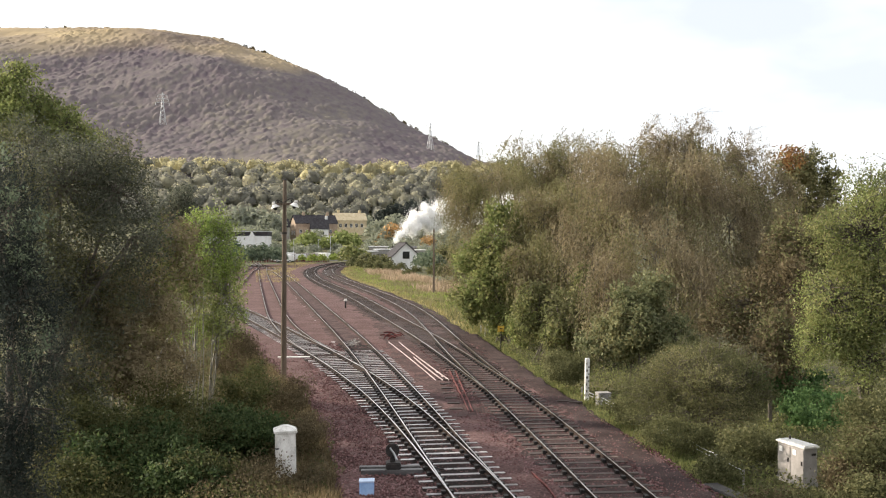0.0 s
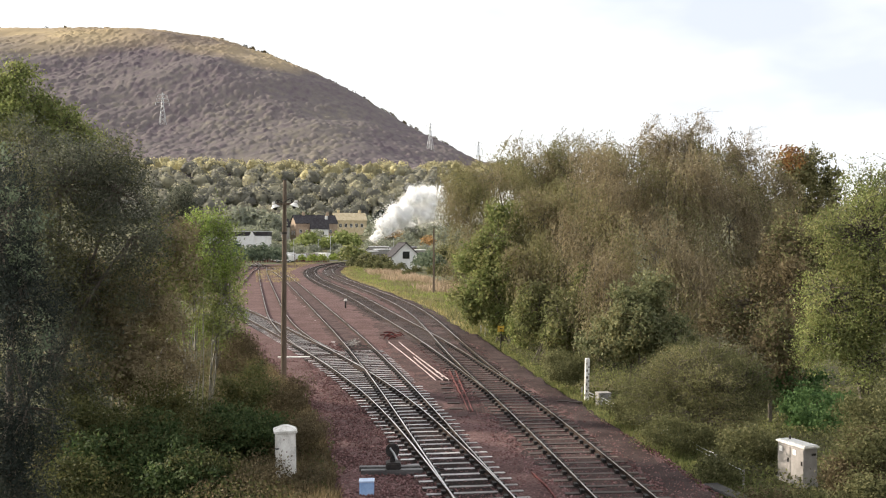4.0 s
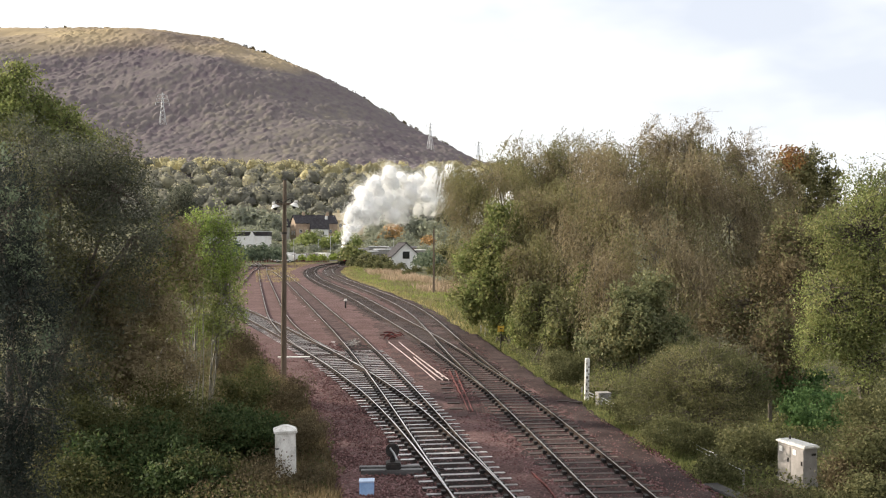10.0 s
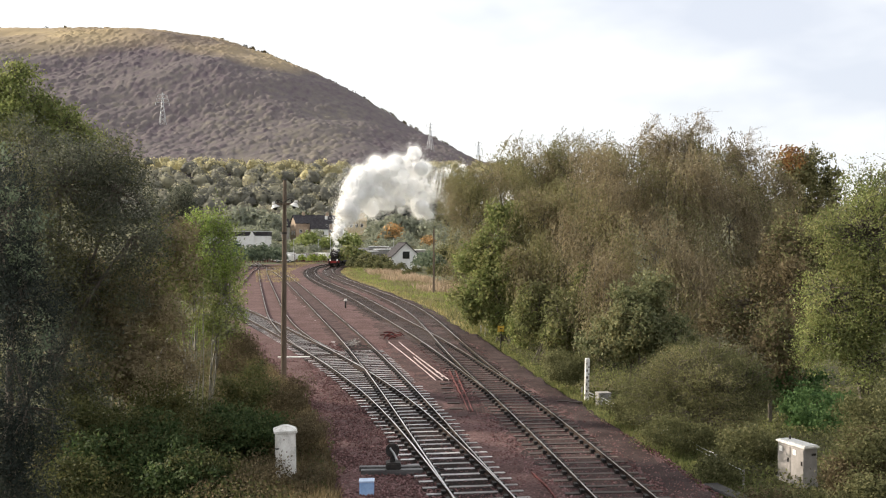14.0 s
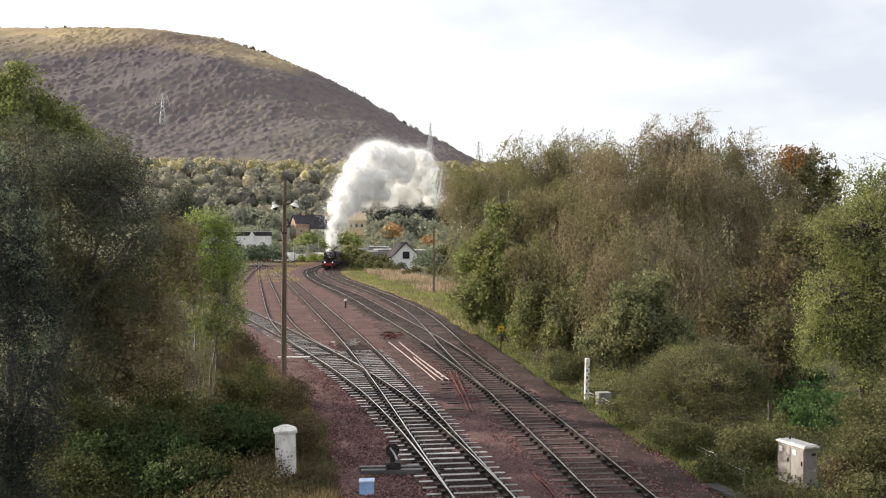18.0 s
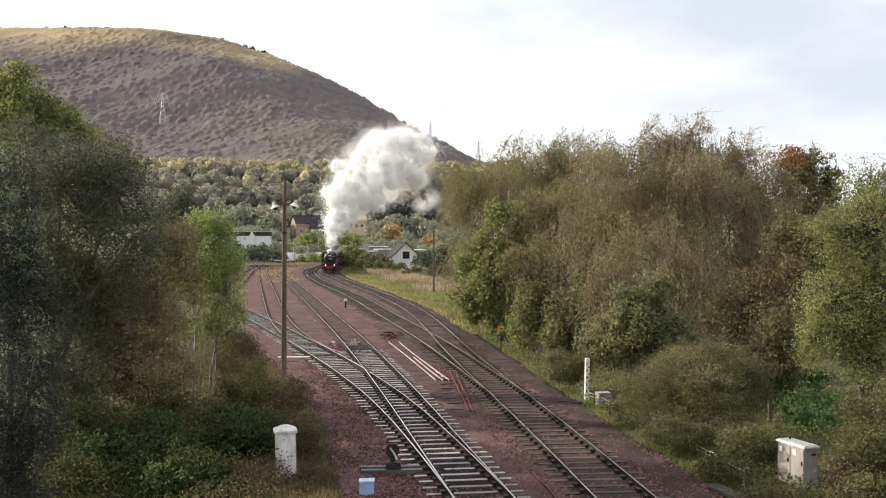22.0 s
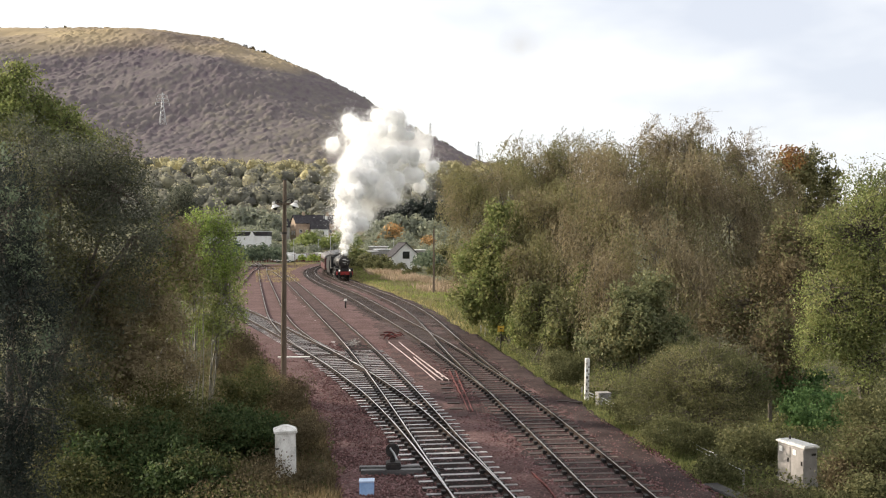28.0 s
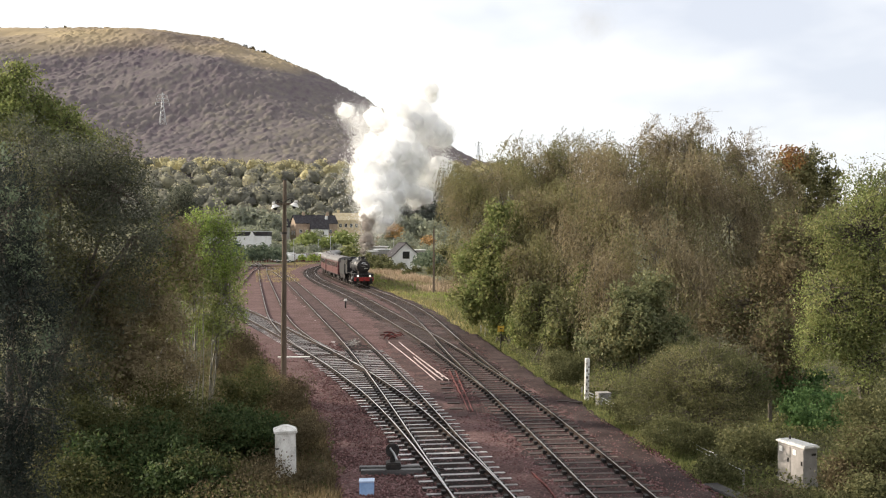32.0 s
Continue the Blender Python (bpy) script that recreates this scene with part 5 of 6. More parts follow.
def loose_rails():
    def rail_piece(name, label, a, b, mat, bow=0.0):
        a, b = np.array(a), np.array(b)
        u = np.linspace(0, 1, 12)[:, None]
        d = (b - a) / np.linalg.norm(b - a)
        q = a * (1 - u) + b * u + bow * np.sin(u * 3.14) * np.array((-d[1], d[0]))
        t = np.gradient(q, axis=0)
        t /= np.linalg.norm(t, axis=1)[:, None]
        tagged(part(name, sweep(name, q, t, [(a * 0.7, b * 0.6) for a, b in RAIL_FORM], 0, -0.115), mat), label, "rail", "loose rails")
    rail_piece("loose_rail", "pale loose rail lying on the ballast", (-3.43, 64.29), (-0.34, 47.18), BARE_RAIL, 0.04)
    rail_piece("loose_rail", "pale loose rail lying on the ballast", (-2.79, 64.29), (0.29, 47.18), BARE_RAIL, -0.05)
    rail_piece("loose_rail", "pale loose rail lying on the ballast", (-1.62, 56.25), (-0.02, 47.18), BARE_RAIL, -0.03)
    rail_piece("rusty_rail", "rusty red rail lying beside the main line", (0.31, 50.87), (0.99, 38.74), RUST, 0.0)
    rail_piece("rusty_rail", "rusty red rail lying beside the main line", (0.62, 50.43), (1.14, 38.74), RUST, 0.0)
    rail_piece("rusty_rail", "rusty bent rail end near the points", (2.49, 28.68), (2.89, 25.22), RUST, 0.08)
    rng = random.Random(5)
    for k in range(7):
        x, y = 0.75, 43.33
        ob = tagged(part("sleeper_stub", box(0.5, 0.2, 0.1, bevel=0.01), DARK_SLEEPER), "rotten sleeper end in the ballast", "sleeper", "sleeper stubs")
        ob.matrix_world = pose(x - 0.25 - 0.08 * k, y - 4 + k * 1.35, -0.17, 0, 0, rng.uniform(-12, 12))
    for k in range(9):
        x, y = -3.55, 68.02
        ob = tagged(part("scrap_iron", tubes("scrap_iron", [([(-0.35, 0, 0), (0, 0.05, 0.08), (0.4, -0.04, 0.02)], (0.04, 0.05, 0.035))], 5), RUST), "rusty scrap iron heaped on the ballast", "scrap", "scrap heap")
        ob.matrix_world = pose(x + rng.uniform(-0.6, 0.7), y + rng.uniform(-1.8, 1.8), -0.1 + 0.03 * k % 0.12, rng.uniform(-14, 14), rng.uniform(-25, 25), rng.uniform(0, 180))
    ob = tagged(part("white_plank", box(1.9, 0.22, 0.08, bevel=0.01), OLD_WHITE), "white painted plank lying by the pole", "plank")
    ob.matrix_world = pose(-8.2, 56.3, -0.15, 0, 0, 2)
    for px, py in ((0, 0), (1.1, -0.3)):
        ob = tagged(part("ballast_plank", box(0.55, 0.2, 0.06, bevel=0.01), DARK_SLEEPER), "grey plank end on the ballast", "plank", "plank ends")
        ob.matrix_world = pose(4.9 + px * 0.4, 41.2 + py, -0.15, 0, 0, 6)


def small_posts():
    th = empty("marker_post", pose(-9.2, 96, -0.25), "short black marker post with white top", "post")
    part("shaft", tubes("shaft", [([(0, 0, -0.2), (0, 0, 0.75)], (0.09, 0.09))], 8), IRON, th)
    part("cap", tube(0.16, 0.12, 0.2, pose(0, 0, 0.72), segments=12), OLD_WHITE, th, "white cap")
    th = empty("white_post", pose(6.02, 42.6, -0.4, 0, 1, 10), "peeling white concrete post in the weeds", "post")
    part("shaft", box(0.17, 0.17, 1.85, 0, 0, 0.9, bevel=0.02), OLD_WHITE, th)
    for k in range(10):
        part("peeling_patch", box(0.04 + 0.025 * (k % 3), 0.006, 0.05 + 0.04 * (k % 2), 0.04 * (-1) ** k + 0.01 * (k % 3), -0.087, 0.3 + 0.145 * k), BARK, th, "dark peeled patch")
    th = empty("junction_box", pose(6.5, 41.2, -0.35, 0, 0, 15), "small grey concrete junction box", "box")
    part("body", box(0.52, 0.4, 0.5, 0, 0, 0.27, bevel=0.02), CONCRETE, th)
    part("lid", box(0.56, 0.44, 0.05, 0, 0, 0.54, bevel=0.012), CONCRETE, th)
    part("leg", box(0.1, 0.3, 0.12, -0.24, 0, 0.0), CONCRETE, th)
    th = empty("yellow_sign", pose(3.5, 61.5, -0.4, 0, 0, 8), "small yellow lineside sign on a black post", "sign")
    part("post", tubes("post", [([(0, 0, -0.1), (0, 0, 1.35)], (0.035, 0.035))], 8), IRON, th)
    part("plate", box(0.42, 0.02, 0.36, 0, -0.05, 1.36, bevel=0.006), YELLOW_PAINT, th)
    part("bar", box(0.18, 0.006, 0.05, 0, -0.064, 1.36), IRON, th)
    for k, (x, y) in enumerate(((2.7, 72), (3.2, 72.6), (2.9, 70))):
        ob = tagged(part("short_stake", box(0.07, 0.07, 0.75, 0, 0, 0.3, bevel=0.01), OLD_WHITE), "short pale wooden stake in the verge", "stake", "verge stakes")
        ob.matrix_world = pose(x, y, -0.42, 2, -2 + k, 0)
    th = empty("signal_pole", pose(-1.1, 122, -0.45), "thin grey wooden pole beside the reeds", "pole")
    part("shaft", tubes("shaft", [([(0, 0, -0.3), (0, 0, 8.0)], (0.14, 0.09))], 8), POLE_WOOD, th)
    part("step_iron", box(0.4, 0.05, 0.05, 0, -0.1, 7.2), IRON, th)
    part("stay_wire", tubes("stay_wire", [([(0, 0, 7), (1.6, -1.0, 0)], (0.012, 0.012))], 4), IRON, th)
    th = empty("ground_signal", pose(-32.8, 225, -0.3), "thin post standing in the dry grass", "post")
    part("shaft", tubes("shaft", [([(0, 0, -0.3), (0, 0, 3.6)], (0.09, 0.07))], 8), POLE_WOOD, th)
    part("arm", box(0.5, 0.06, 0.12, 0.1, -0.06, 3.2), OLD_WHITE, th)
    th = empty("cable_trough", pose(7.65, 26.3, -0.3, 0, 0, 14), "dark concrete cable trough lids beside the ballast", "cable trough")
    for k in range(4):
        part("lid", box(0.42, 0.92, 0.08, 0.02 * (-1) ** k, -1.9 + k * 0.95, 0.06, bevel=0.012), TROUGH, th)
    fence = empty("cess_cable", Matrix(), "two grey cables slung on short stakes", "cable")
    knots = [(7.9 - 0.045 * k, 28 + 2.2 * k) for k in range(8)]
    knots = [(float(bed_edges(y)[1]) + 1.25, y) for _, y in knots]
    for h in (0.34, 0.46):
        pts = []
        for (x0, y0), (x1, y1) in zip(knots, knots[1:]):
            pts += [(x0 + (x1 - x0) * u, y0 + (y1 - y0) * u, -0.4 + h - 0.22 * u * (1 - u)) for u in (0, 0.25, 0.5, 0.75)]
        part("cable", tubes("cable", [(pts, [0.016] * len(pts))], 5), GALVANISED, fence)
    for x, y in knots:
        part("stake", box(0.05, 0.05, 0.6, x, y, -0.2), CONCRETE, fence)
    st = empty("dark_stake", pose(12.4, 38.5, -0.4), "short dark fence stake in the clearing", "stake")
    part("shaft", box(0.14, 0.12, 1.2, 0, 0, 0.5, bevel=0.02), BARK, st)


def spilled_ash():
    rng = np.random.default_rng(8)
    n = 260
    x, y = -5.75 + rng.normal(0, 0.2, n), 64 + rng.normal(0, 1.1, n)
    c = np.column_stack([x, y, np.full(n, -0.158)])
    tagged(part("spilled_ash", leaf_mesh("spilled_ash", rng, c, 0.11, 0, 14.0, 0.8), CONCRETE), "patch of pale spilled ash between the rails", "ash", kind="stuff")


spilled_ash()
telegraph_pole()
locker_post()
relay_case()
point_lever()
loose_rails()
small_posts()


# ---- houses and works of the town ----
def gable_roof(width, length, eaves, ridge, over=0.35, thick=0.16):
    """A pitched roof, ridge along local y, as one mesh of two slabs."""
    bm = bmesh.new()
    for s in (-1, 1):
        a, b = Vector((0, 0, ridge)), Vector((s * width / 2, 0, eaves))
        d = (b - a).normalized()
        b2 = b + d * over
        up = Vector((-d.z * s, 0, abs(d.x))).normalized() * thick
        vs = [bm.verts.new(p + Vector((0, y, 0))) for y in (-length / 2 - over, length / 2 + over) for p in (a, b2, b2 + up, a + up)]
        for f in ((0, 1, 2, 3), (7, 6, 5, 4), (0, 4, 5, 1), (1, 5, 6, 2), (2, 6, 7, 3), (3, 7, 4, 0)):
            bm.faces.new([vs[i] for i in f])
    bmesh.ops.recalc_face_normals(bm, faces=bm.faces)
    return bm


def gable_walls(width, length, eaves, ridge):
    bm = bmesh.new()
    vs = [[bm.verts.new((x, y, z)) for x, z in ((-width / 2, -4), (width / 2, -4), (width / 2, eaves), (0, ridge - 0.02), (-width / 2, eaves))] for y in (-length / 2, length / 2)]
    bm.faces.new(vs[0]), bm.faces.new(vs[1][::-1])
    for i in range(5):
        j = (i + 1) % 5
        bm.faces.new((vs[0][j], vs[0][i], vs[1][i], vs[1][j]))
    bmesh.ops.recalc_face_normals(bm, faces=bm.faces)
    return bm


def window(parent, w, h, m, mat=None):
    """A framed window with a cross bar; its outside looks along local -y."""
    fr = box(w + 0.16, 0.08, 0.08, 0, 0, h / 2 + 0.04)
    add_box(fr, w + 0.16, 0.08, 0.08, 0, 0, -h / 2 - 0.04)
    add_box(fr, 0.08, 0.08, h, w / 2 + 0.04, 0, 0)
    add_box(fr, 0.08, 0.08, h, -w / 2 - 0.04, 0, 0)
    add_box(fr, 0.06, 0.06, h, 0, 0, 0)
    bmesh.ops.transform(fr, matrix=m, verts=fr.verts)
    win = part("window", fr, mat or WHITE, parent)
    g = box(w, 0.02, h)
    bmesh.ops.transform(g, matrix=m @ Matrix.Translation((0, 0.02, 0)), verts=g.verts)
    part("pane", g, DARK_GLASS, win)
    return win


def house(name, label, m, width, length, eaves, ridge, walls, chimneys=(), gable_windows=(), side_windows=(), win_mat=None, roof=None):
    th = empty(name, m, label, "house")
    part("wall", gable_walls(width, length, eaves, ridge), walls, th)
    part("roof", gable_roof(width, length, eaves, ridge), roof or SLATE, th)
    part("ridge_tile", box(0.3, length + 0.7, 0.1, 0, 0, ridge + 0.17), SLATE, th)
    for y in chimneys:
        bm = box(0.7, 1.1, 1.6, 0, y, ridge + 0.5, bevel=0.03)
        st = part("chimney", bm, walls, th)
        for k in (-0.25, 0.25):
            part("chimney_pot", tube(0.13, 0.1, 0.45, pose(0, y + k, ridge + 1.3), segments=10), YELLOW_STONE, st)
    for x, z, w, h in gable_windows:
        window(th, w, h, pose(x, -length / 2 - 0.03, z), win_mat)
    for side, y, z, w, h in side_windows:
        window(th, w, h, pose(side * (width / 2 + 0.03), y, z, 0, 0, 90 * side), win_mat)
    return th



house("white_cottage", "white gabled cottage with dark slate roof", pose(-8.6, 216, -0.4, 0, 0, 13), 6.1, 8.0, 2.75, 5.6, WHITE, (), [(0, 3.15, 1.3, 1.35)], [(-1, -1.0, 1.2, 1.2, 1.1)], IRON)
lean = empty("garden_shed", pose(-13.0, 217, -0.4, 0, 0, 22), "white lean-to shed beside the cottage", "shed")
part("wall", box(2.0, 3.0, 2.2, 0, 0, 1.1), WHITE, lean)
part("roof", box(2.5, 3.4, 0.14, 0, 0, 2.45, m=pose(0, 0, 0, 0, -20, 0)), SLATE, lean)
house("long_terrace", "tan terrace with long slate roof and chimneys", pose(-54.3, 428, 4.3, 0, 0, -65), 8, 18.0, 8.0, 11.3, TAN_HARL, (-4.5, 6.0), [(-1.5, 4, 1.1, 1.5), (1.5, 4, 1.1, 1.5)], [(1, -7 + 2.6 * k, 4.6, 1.0, 1.3) for k in range(6)] + [(1, -7 + 2.6 * k, 1.6, 1.0, 1.4) for k in range(6)])
house("white_end_house", "white rendered end house with slate roof", pose(-51.0, 420, 4.3, 0, 0, -80), 7.4, 7, 5.6, 9.6, WHITE, (2.8,), [], [(1, -1.8, 4.0, 1.0, 1.2), (1, 1.2, 4.0, 1.0, 1.2), (1, -1.8, 1.5, 1.0, 1.2)])
# roof takes the yellow stone colour to stand for sun on its tiles
house("yellow_villa", "yellow stone villa on the rise, sunlight put into its roof colour", pose(-43.4, 470, 7.0, 0, 0, -72), 9, 14.5, 7.2, 10.6, YELLOW_STONE, (-5, 5), [(-2, 4.8, 1.1, 1.6), (2, 4.8, 1.1, 1.6)], [(1, -5 + 2.5 * k, 4.8, 1.1, 1.6) for k in range(5)], None, YELLOW_STONE)
house("roadside_house", "grey slate-roofed house among the trees", pose(-70, 430, 4.3, 0, 0, -70), 7, 9, 6.5, 9.8, WHITE, (3,), [], [(1, -2, 4, 1, 1.3), (1, 2, 4, 1, 1.3)])

works = empty("white_works", pose(-65.6, 305, 0.3, 0, 0, 2), "long low white works with dark roof band", "works building")
part("wall", box(27, 9, 6.6, 0, 0, 3.3, bevel=0.05), WHITE, works)
part("roof_band", box(27.3, 9.3, 1.25, 0, 0, 7.2, bevel=0.05), SLATE, works, "dark roof band")
part("coping", box(27.6, 9.6, 0.16, 0, 0, 7.9, bevel=0.03), SHEET, works)
part("gablet", gable_walls(1.5, 0.4, 6.7, 7.95), WHITE, works).matrix_basis = pose(9.0, -4.75, 0)
part("flue", tube(0.12, 0.12, 0.9, pose(-3, 1, 7.9), segments=8), GALVANISED, works)
for k in range(4):
    window(works, 1.6, 1.0, pose(-11 + 5 * k, -4.53, 2.8))


def low_shed(m, w, d, h, label):
    th = empty("low_shed", m, label, "shed", "yard sheds")
    part("wall", box(w, d, h, 0, 0, h / 2, bevel=0.03), CONCRETE, th)
    part("roof", box(w + 0.5, d + 0.5, 0.22, 0, 0, h + 0.1, bevel=0.05), WHITE, th)
    for k in range(3):
        part("door", box(1.0, 0.06, h * 0.7, -w / 2 + (k + 0.5) * w / 3, -d / 2 - 0.03, h * 0.36), DARK_GLASS, th)


low_shed(pose(-18.3, 250, -0.35, 0, 0, 8), 4.2, 3.5, 3.3, "low shed with pale sheet roof")
low_shed(pose(-14.6, 254, -0.35, 0, 0, -6), 4.4, 4, 3.7, "low shed with pale sheet roof")
low_shed(pose(-16.6, 262, -0.3, 0, 0, 0), 4.6, 3, 4.3, "taller store with white roof")
low_shed(pose(-7.0, 262, -0.3, 0, 0, 4), 4.5, 4, 3.4, "low shed with pale sheet roof")


def van(m, label, paint):
    th = empty("parked_van", m, label, "van", "parked vans")
    bm = box(1.9, 4.6, 1.25, 0, 0, 1.35, bevel=0.15)
    add_box(bm, 1.9, 5.4, 0.6, 0, 0.3, 0.7, bevel=0.12)
    part("body", bm, paint, th)
    part("windscreen", box(1.6, 0.05, 0.55, 0, 2.32, 1.55, m=pose(0, 0, 0)), DARK_GLASS, th)
    for s in (-1, 1):
        part("side_window", box(0.03, 1.0, 0.45, s * 0.955, 1.3, 1.55), DARK_GLASS, th)
        for y in (-1.6, 1.8):
            w = part("wheel", tube(0.33, 0.33, 0.2, pose(s * 0.75, y, 0.34, 0, 90 * s, 0), segments=16), IRON, th)
            part("rim", tube(0.18, 0.16, 0.03, pose(s * 0.95, y, 0.34, 0, 90 * s, 0), segments=12), GALVANISED, w)


for x, y, r, paint in ((-42.5, 268, 75, WHITE), (-39.0, 272, 80, SHEET), (-36.2, 276, 70, GREY_PAINT), (-43.5, 284, 95, WHITE), (-46.2, 272, 85, WHITE), (-48.8, 276, 70, SHEET), (-40.8, 262.5, 82, WHITE), (-33.5, 282, 60, WHITE)):
    van(pose(x, y, float(terrain(x, y)), 0, 0, r), "pale van parked beyond the yard", paint)

wall = empty("platform_edge", pose(-30.2, 275, 0.1, 0, 0, 12), "low white-edged platform ramp beside the curve", "platform")
part("slab", box(9, 2.2, 1.1, 0, 0, 0.1, bevel=0.04), CONCRETE, wall)
part("white_edge", box(9, 0.25, 0.08, 0, -1.0, 0.7), WHITE, wall, "white painted edge")
yard_fence = empty("yard_fence", Matrix(), "rusty brown paling fence along the yard", "fence")
for k in range(46):
    x, y = -58 + 0.62 * k, 262 + 0.12 * k
    part("paling", box(0.4, 0.04, 1.2, x, y, 0.25), RUST if k % 3 else POLE_WOOD, yard_fence)
part("rail", box(28.8, 0.06, 0.1, 0, 0, 0, m=pose(-44, 264.8, 0.5, 0, 0, 11)), POLE_WOOD, yard_fence)
for x, y, h in ((-33.2, 300, 6.2), (-44, 300, 5.4), (-38, 310, 5.0), (-16, 330, 5)):
    th = empty("street_lamp", pose(x, y, float(terrain(x, y))), "slim galvanised street lamp in the town", "street lamp", "street lamps")
    part("column", tubes("column", [([(0, 0, -0.2), (0, 0, h)], (0.11, 0.07))], 8), GALVANISED, th)
    part("head", box(0.9, 0.2, 0.14, 0.3, 0, h, bevel=0.04), GALVANISED, th)


def pylon(x, y, h):
    z = float(terrain(x, y))
    th = empty("pylon", pose(x, y, z - 1, 0, 0, 25), "grey steel lattice pylon on the hill", "pylon", "hill pylons")
    lines = []
    for sx in (-1, 1):
        for sy in (-1, 1):
            lines.append(([(sx * h * 0.1, sy * h * 0.1, 0), (sx * h * 0.03, sy * h * 0.03, h * 0.62), (sx * 0.3, sy * 0.3, h)], (0.28, 0.22, 0.16)))
            for k in range(7):
                f = k / 7
                r0, r1 = h * (0.1 - 0.07 * min(1, f * 1.2)), h * (0.1 - 0.07 * min(1, (f + 0.143) * 1.2))
                lines.append(([(sx * r0, sy * r0, f * h * 0.9), (-sx * r1, sy * r1, (f + 0.143) * h * 0.9)], (0.13, 0.13)))
    part("lattice", tubes("lattice", lines, 4), GALVANISED, th)
    for k, zz in enumerate((0.68, 0.8, 0.92)):
        w = h * (0.2 - 0.03 * k)
        arm = part("arm", tubes("arm", [([(-w, 0, h * zz), (0, 0, h * (zz + 0.03)), (w, 0, h * zz)], (0.15, 0.3, 0.15))], 4), GALVANISED, th)
        for s in (-1, 1):
            part("insulator", tubes("insulator", [([(s * w, 0, h * zz), (s * w, 0, h * zz - 2.4)], (0.25, 0.25))], 6), WHITE, arm)


pylon(-289, 1050, 34)
pylon(-14, 1120, 32)
pylon(45, 1290, 30)


# ---- the steam train ----
BLACK = material("black_engine_paint", [(0.008, 0.008, 0.009), (0.016, 0.016, 0.018), (0.03, 0.029, 0.03)], 2, 0.5, bump=0.1, spec=0.4)
RED = material("red_buffer_beam", [(0.2, 0.016, 0.014), (0.27, 0.026, 0.022), (0.33, 0.045, 0.04)], 2, 0.4, bump=0.05)
MAROON = material("maroon_coach_paint", [(0.07, 0.024, 0.025), (0.105, 0.036, 0.037), (0.145, 0.055, 0.053)], 1.5, 0.4, bump=0.05, spec=0.5)
ROOF_GREY = material("sooty_coach_roof", [(0.09, 0.085, 0.085), (0.14, 0.132, 0.13), (0.2, 0.19, 0.19)], 1.0, 0.6, bump=0.1)
STEEL = material("bright_steel_rods", [(0.45, 0.44, 0.43), (0.6, 0.59, 0.58), (0.7, 0.69, 0.68)], 3, 0.3, 0.9, bump=0.05)
COAL = material("coal", [(0.006, 0.006, 0.006), (0.015, 0.015, 0.016), (0.04, 0.04, 0.042)], 6, 0.5, bump=0.9, fine=20)
LAMP = material("lit_lamp_lens", [(0.9, 0.88, 0.8), (0.95, 0.93, 0.87)], 2, 0.3, bump=0)
LAMP.node_tree.nodes["Principled BSDF"].inputs["Emission Color"].default_value = (1.0, 0.95, 0.85, 1)
LAMP.node_tree.nodes["Principled BSDF"].inputs["Emission Strength"].default_value = 1.6


def lathe(name, rings, segments=28):
    """A turned body along local y: rings of (y, radius, z of the axis)."""
    w = np.linspace(0, 2 * np.pi, segments, endpoint=False)
    v = np.array([[(r * np.sin(a), y, z + r * np.cos(a)) for a in w] for y, r, z in rings]).reshape(-1, 3)
    n = len(rings)
    i, j = np.meshgrid(np.arange(n - 1), np.arange(segments), indexing="ij")
    jn = (j + 1) % segments
    f = np.stack([i * segments + j, i * segments + jn, (i + 1) * segments + jn, (i + 1) * segments + j], -1).reshape(-1, 4)
    return fast_mesh(name, v, f, True)


def wheel(parent, x, y, r, name="wheel", spokes=12):
    bm = bmesh.new()
    s = 1 if x > 0 else -1
    ring = bmesh.ops.create_cone(bm, cap_ends=False, segments=32, radius1=r, radius2=r, depth=0.13)["verts"]
    inner = bmesh.ops.create_cone(bm, cap_ends=False, segments=32, radius1=r * 0.86, radius2=r * 0.86, depth=0.13)["verts"]
    bm.edges.ensure_lookup_table()
    bmesh.ops.bridge_loops(bm, edges=[e for e in bm.edges if e.is_boundary and e.verts[0].co.z > 0])
    bmesh.ops.bridge_loops(bm, edges=[e for e in bm.edges if e.is_boundary and e.verts[0].co.z < 0])
    add_tube(bm, r * 0.2, r * 0.2, 0.18, pose(0, 0, -0.09), 12)
    for k in range(spokes):
        add_box(bm, r * 0.75, 0.05, 0.06, r * 0.5, 0, 0, m=pose(0, 0, 0, 0, 0, k * 360 / spokes))
    bmesh.ops.recalc_face_normals(bm, faces=bm.faces)
    bmesh.ops.transform(bm, matrix=pose(0, 0, 0, 0, 90, 0), verts=bm.verts)
    w = part(name, bm, IRON, parent)
    w.matrix_basis = pose(x, y, r)
    return w


WHEELS, RODS = [], []


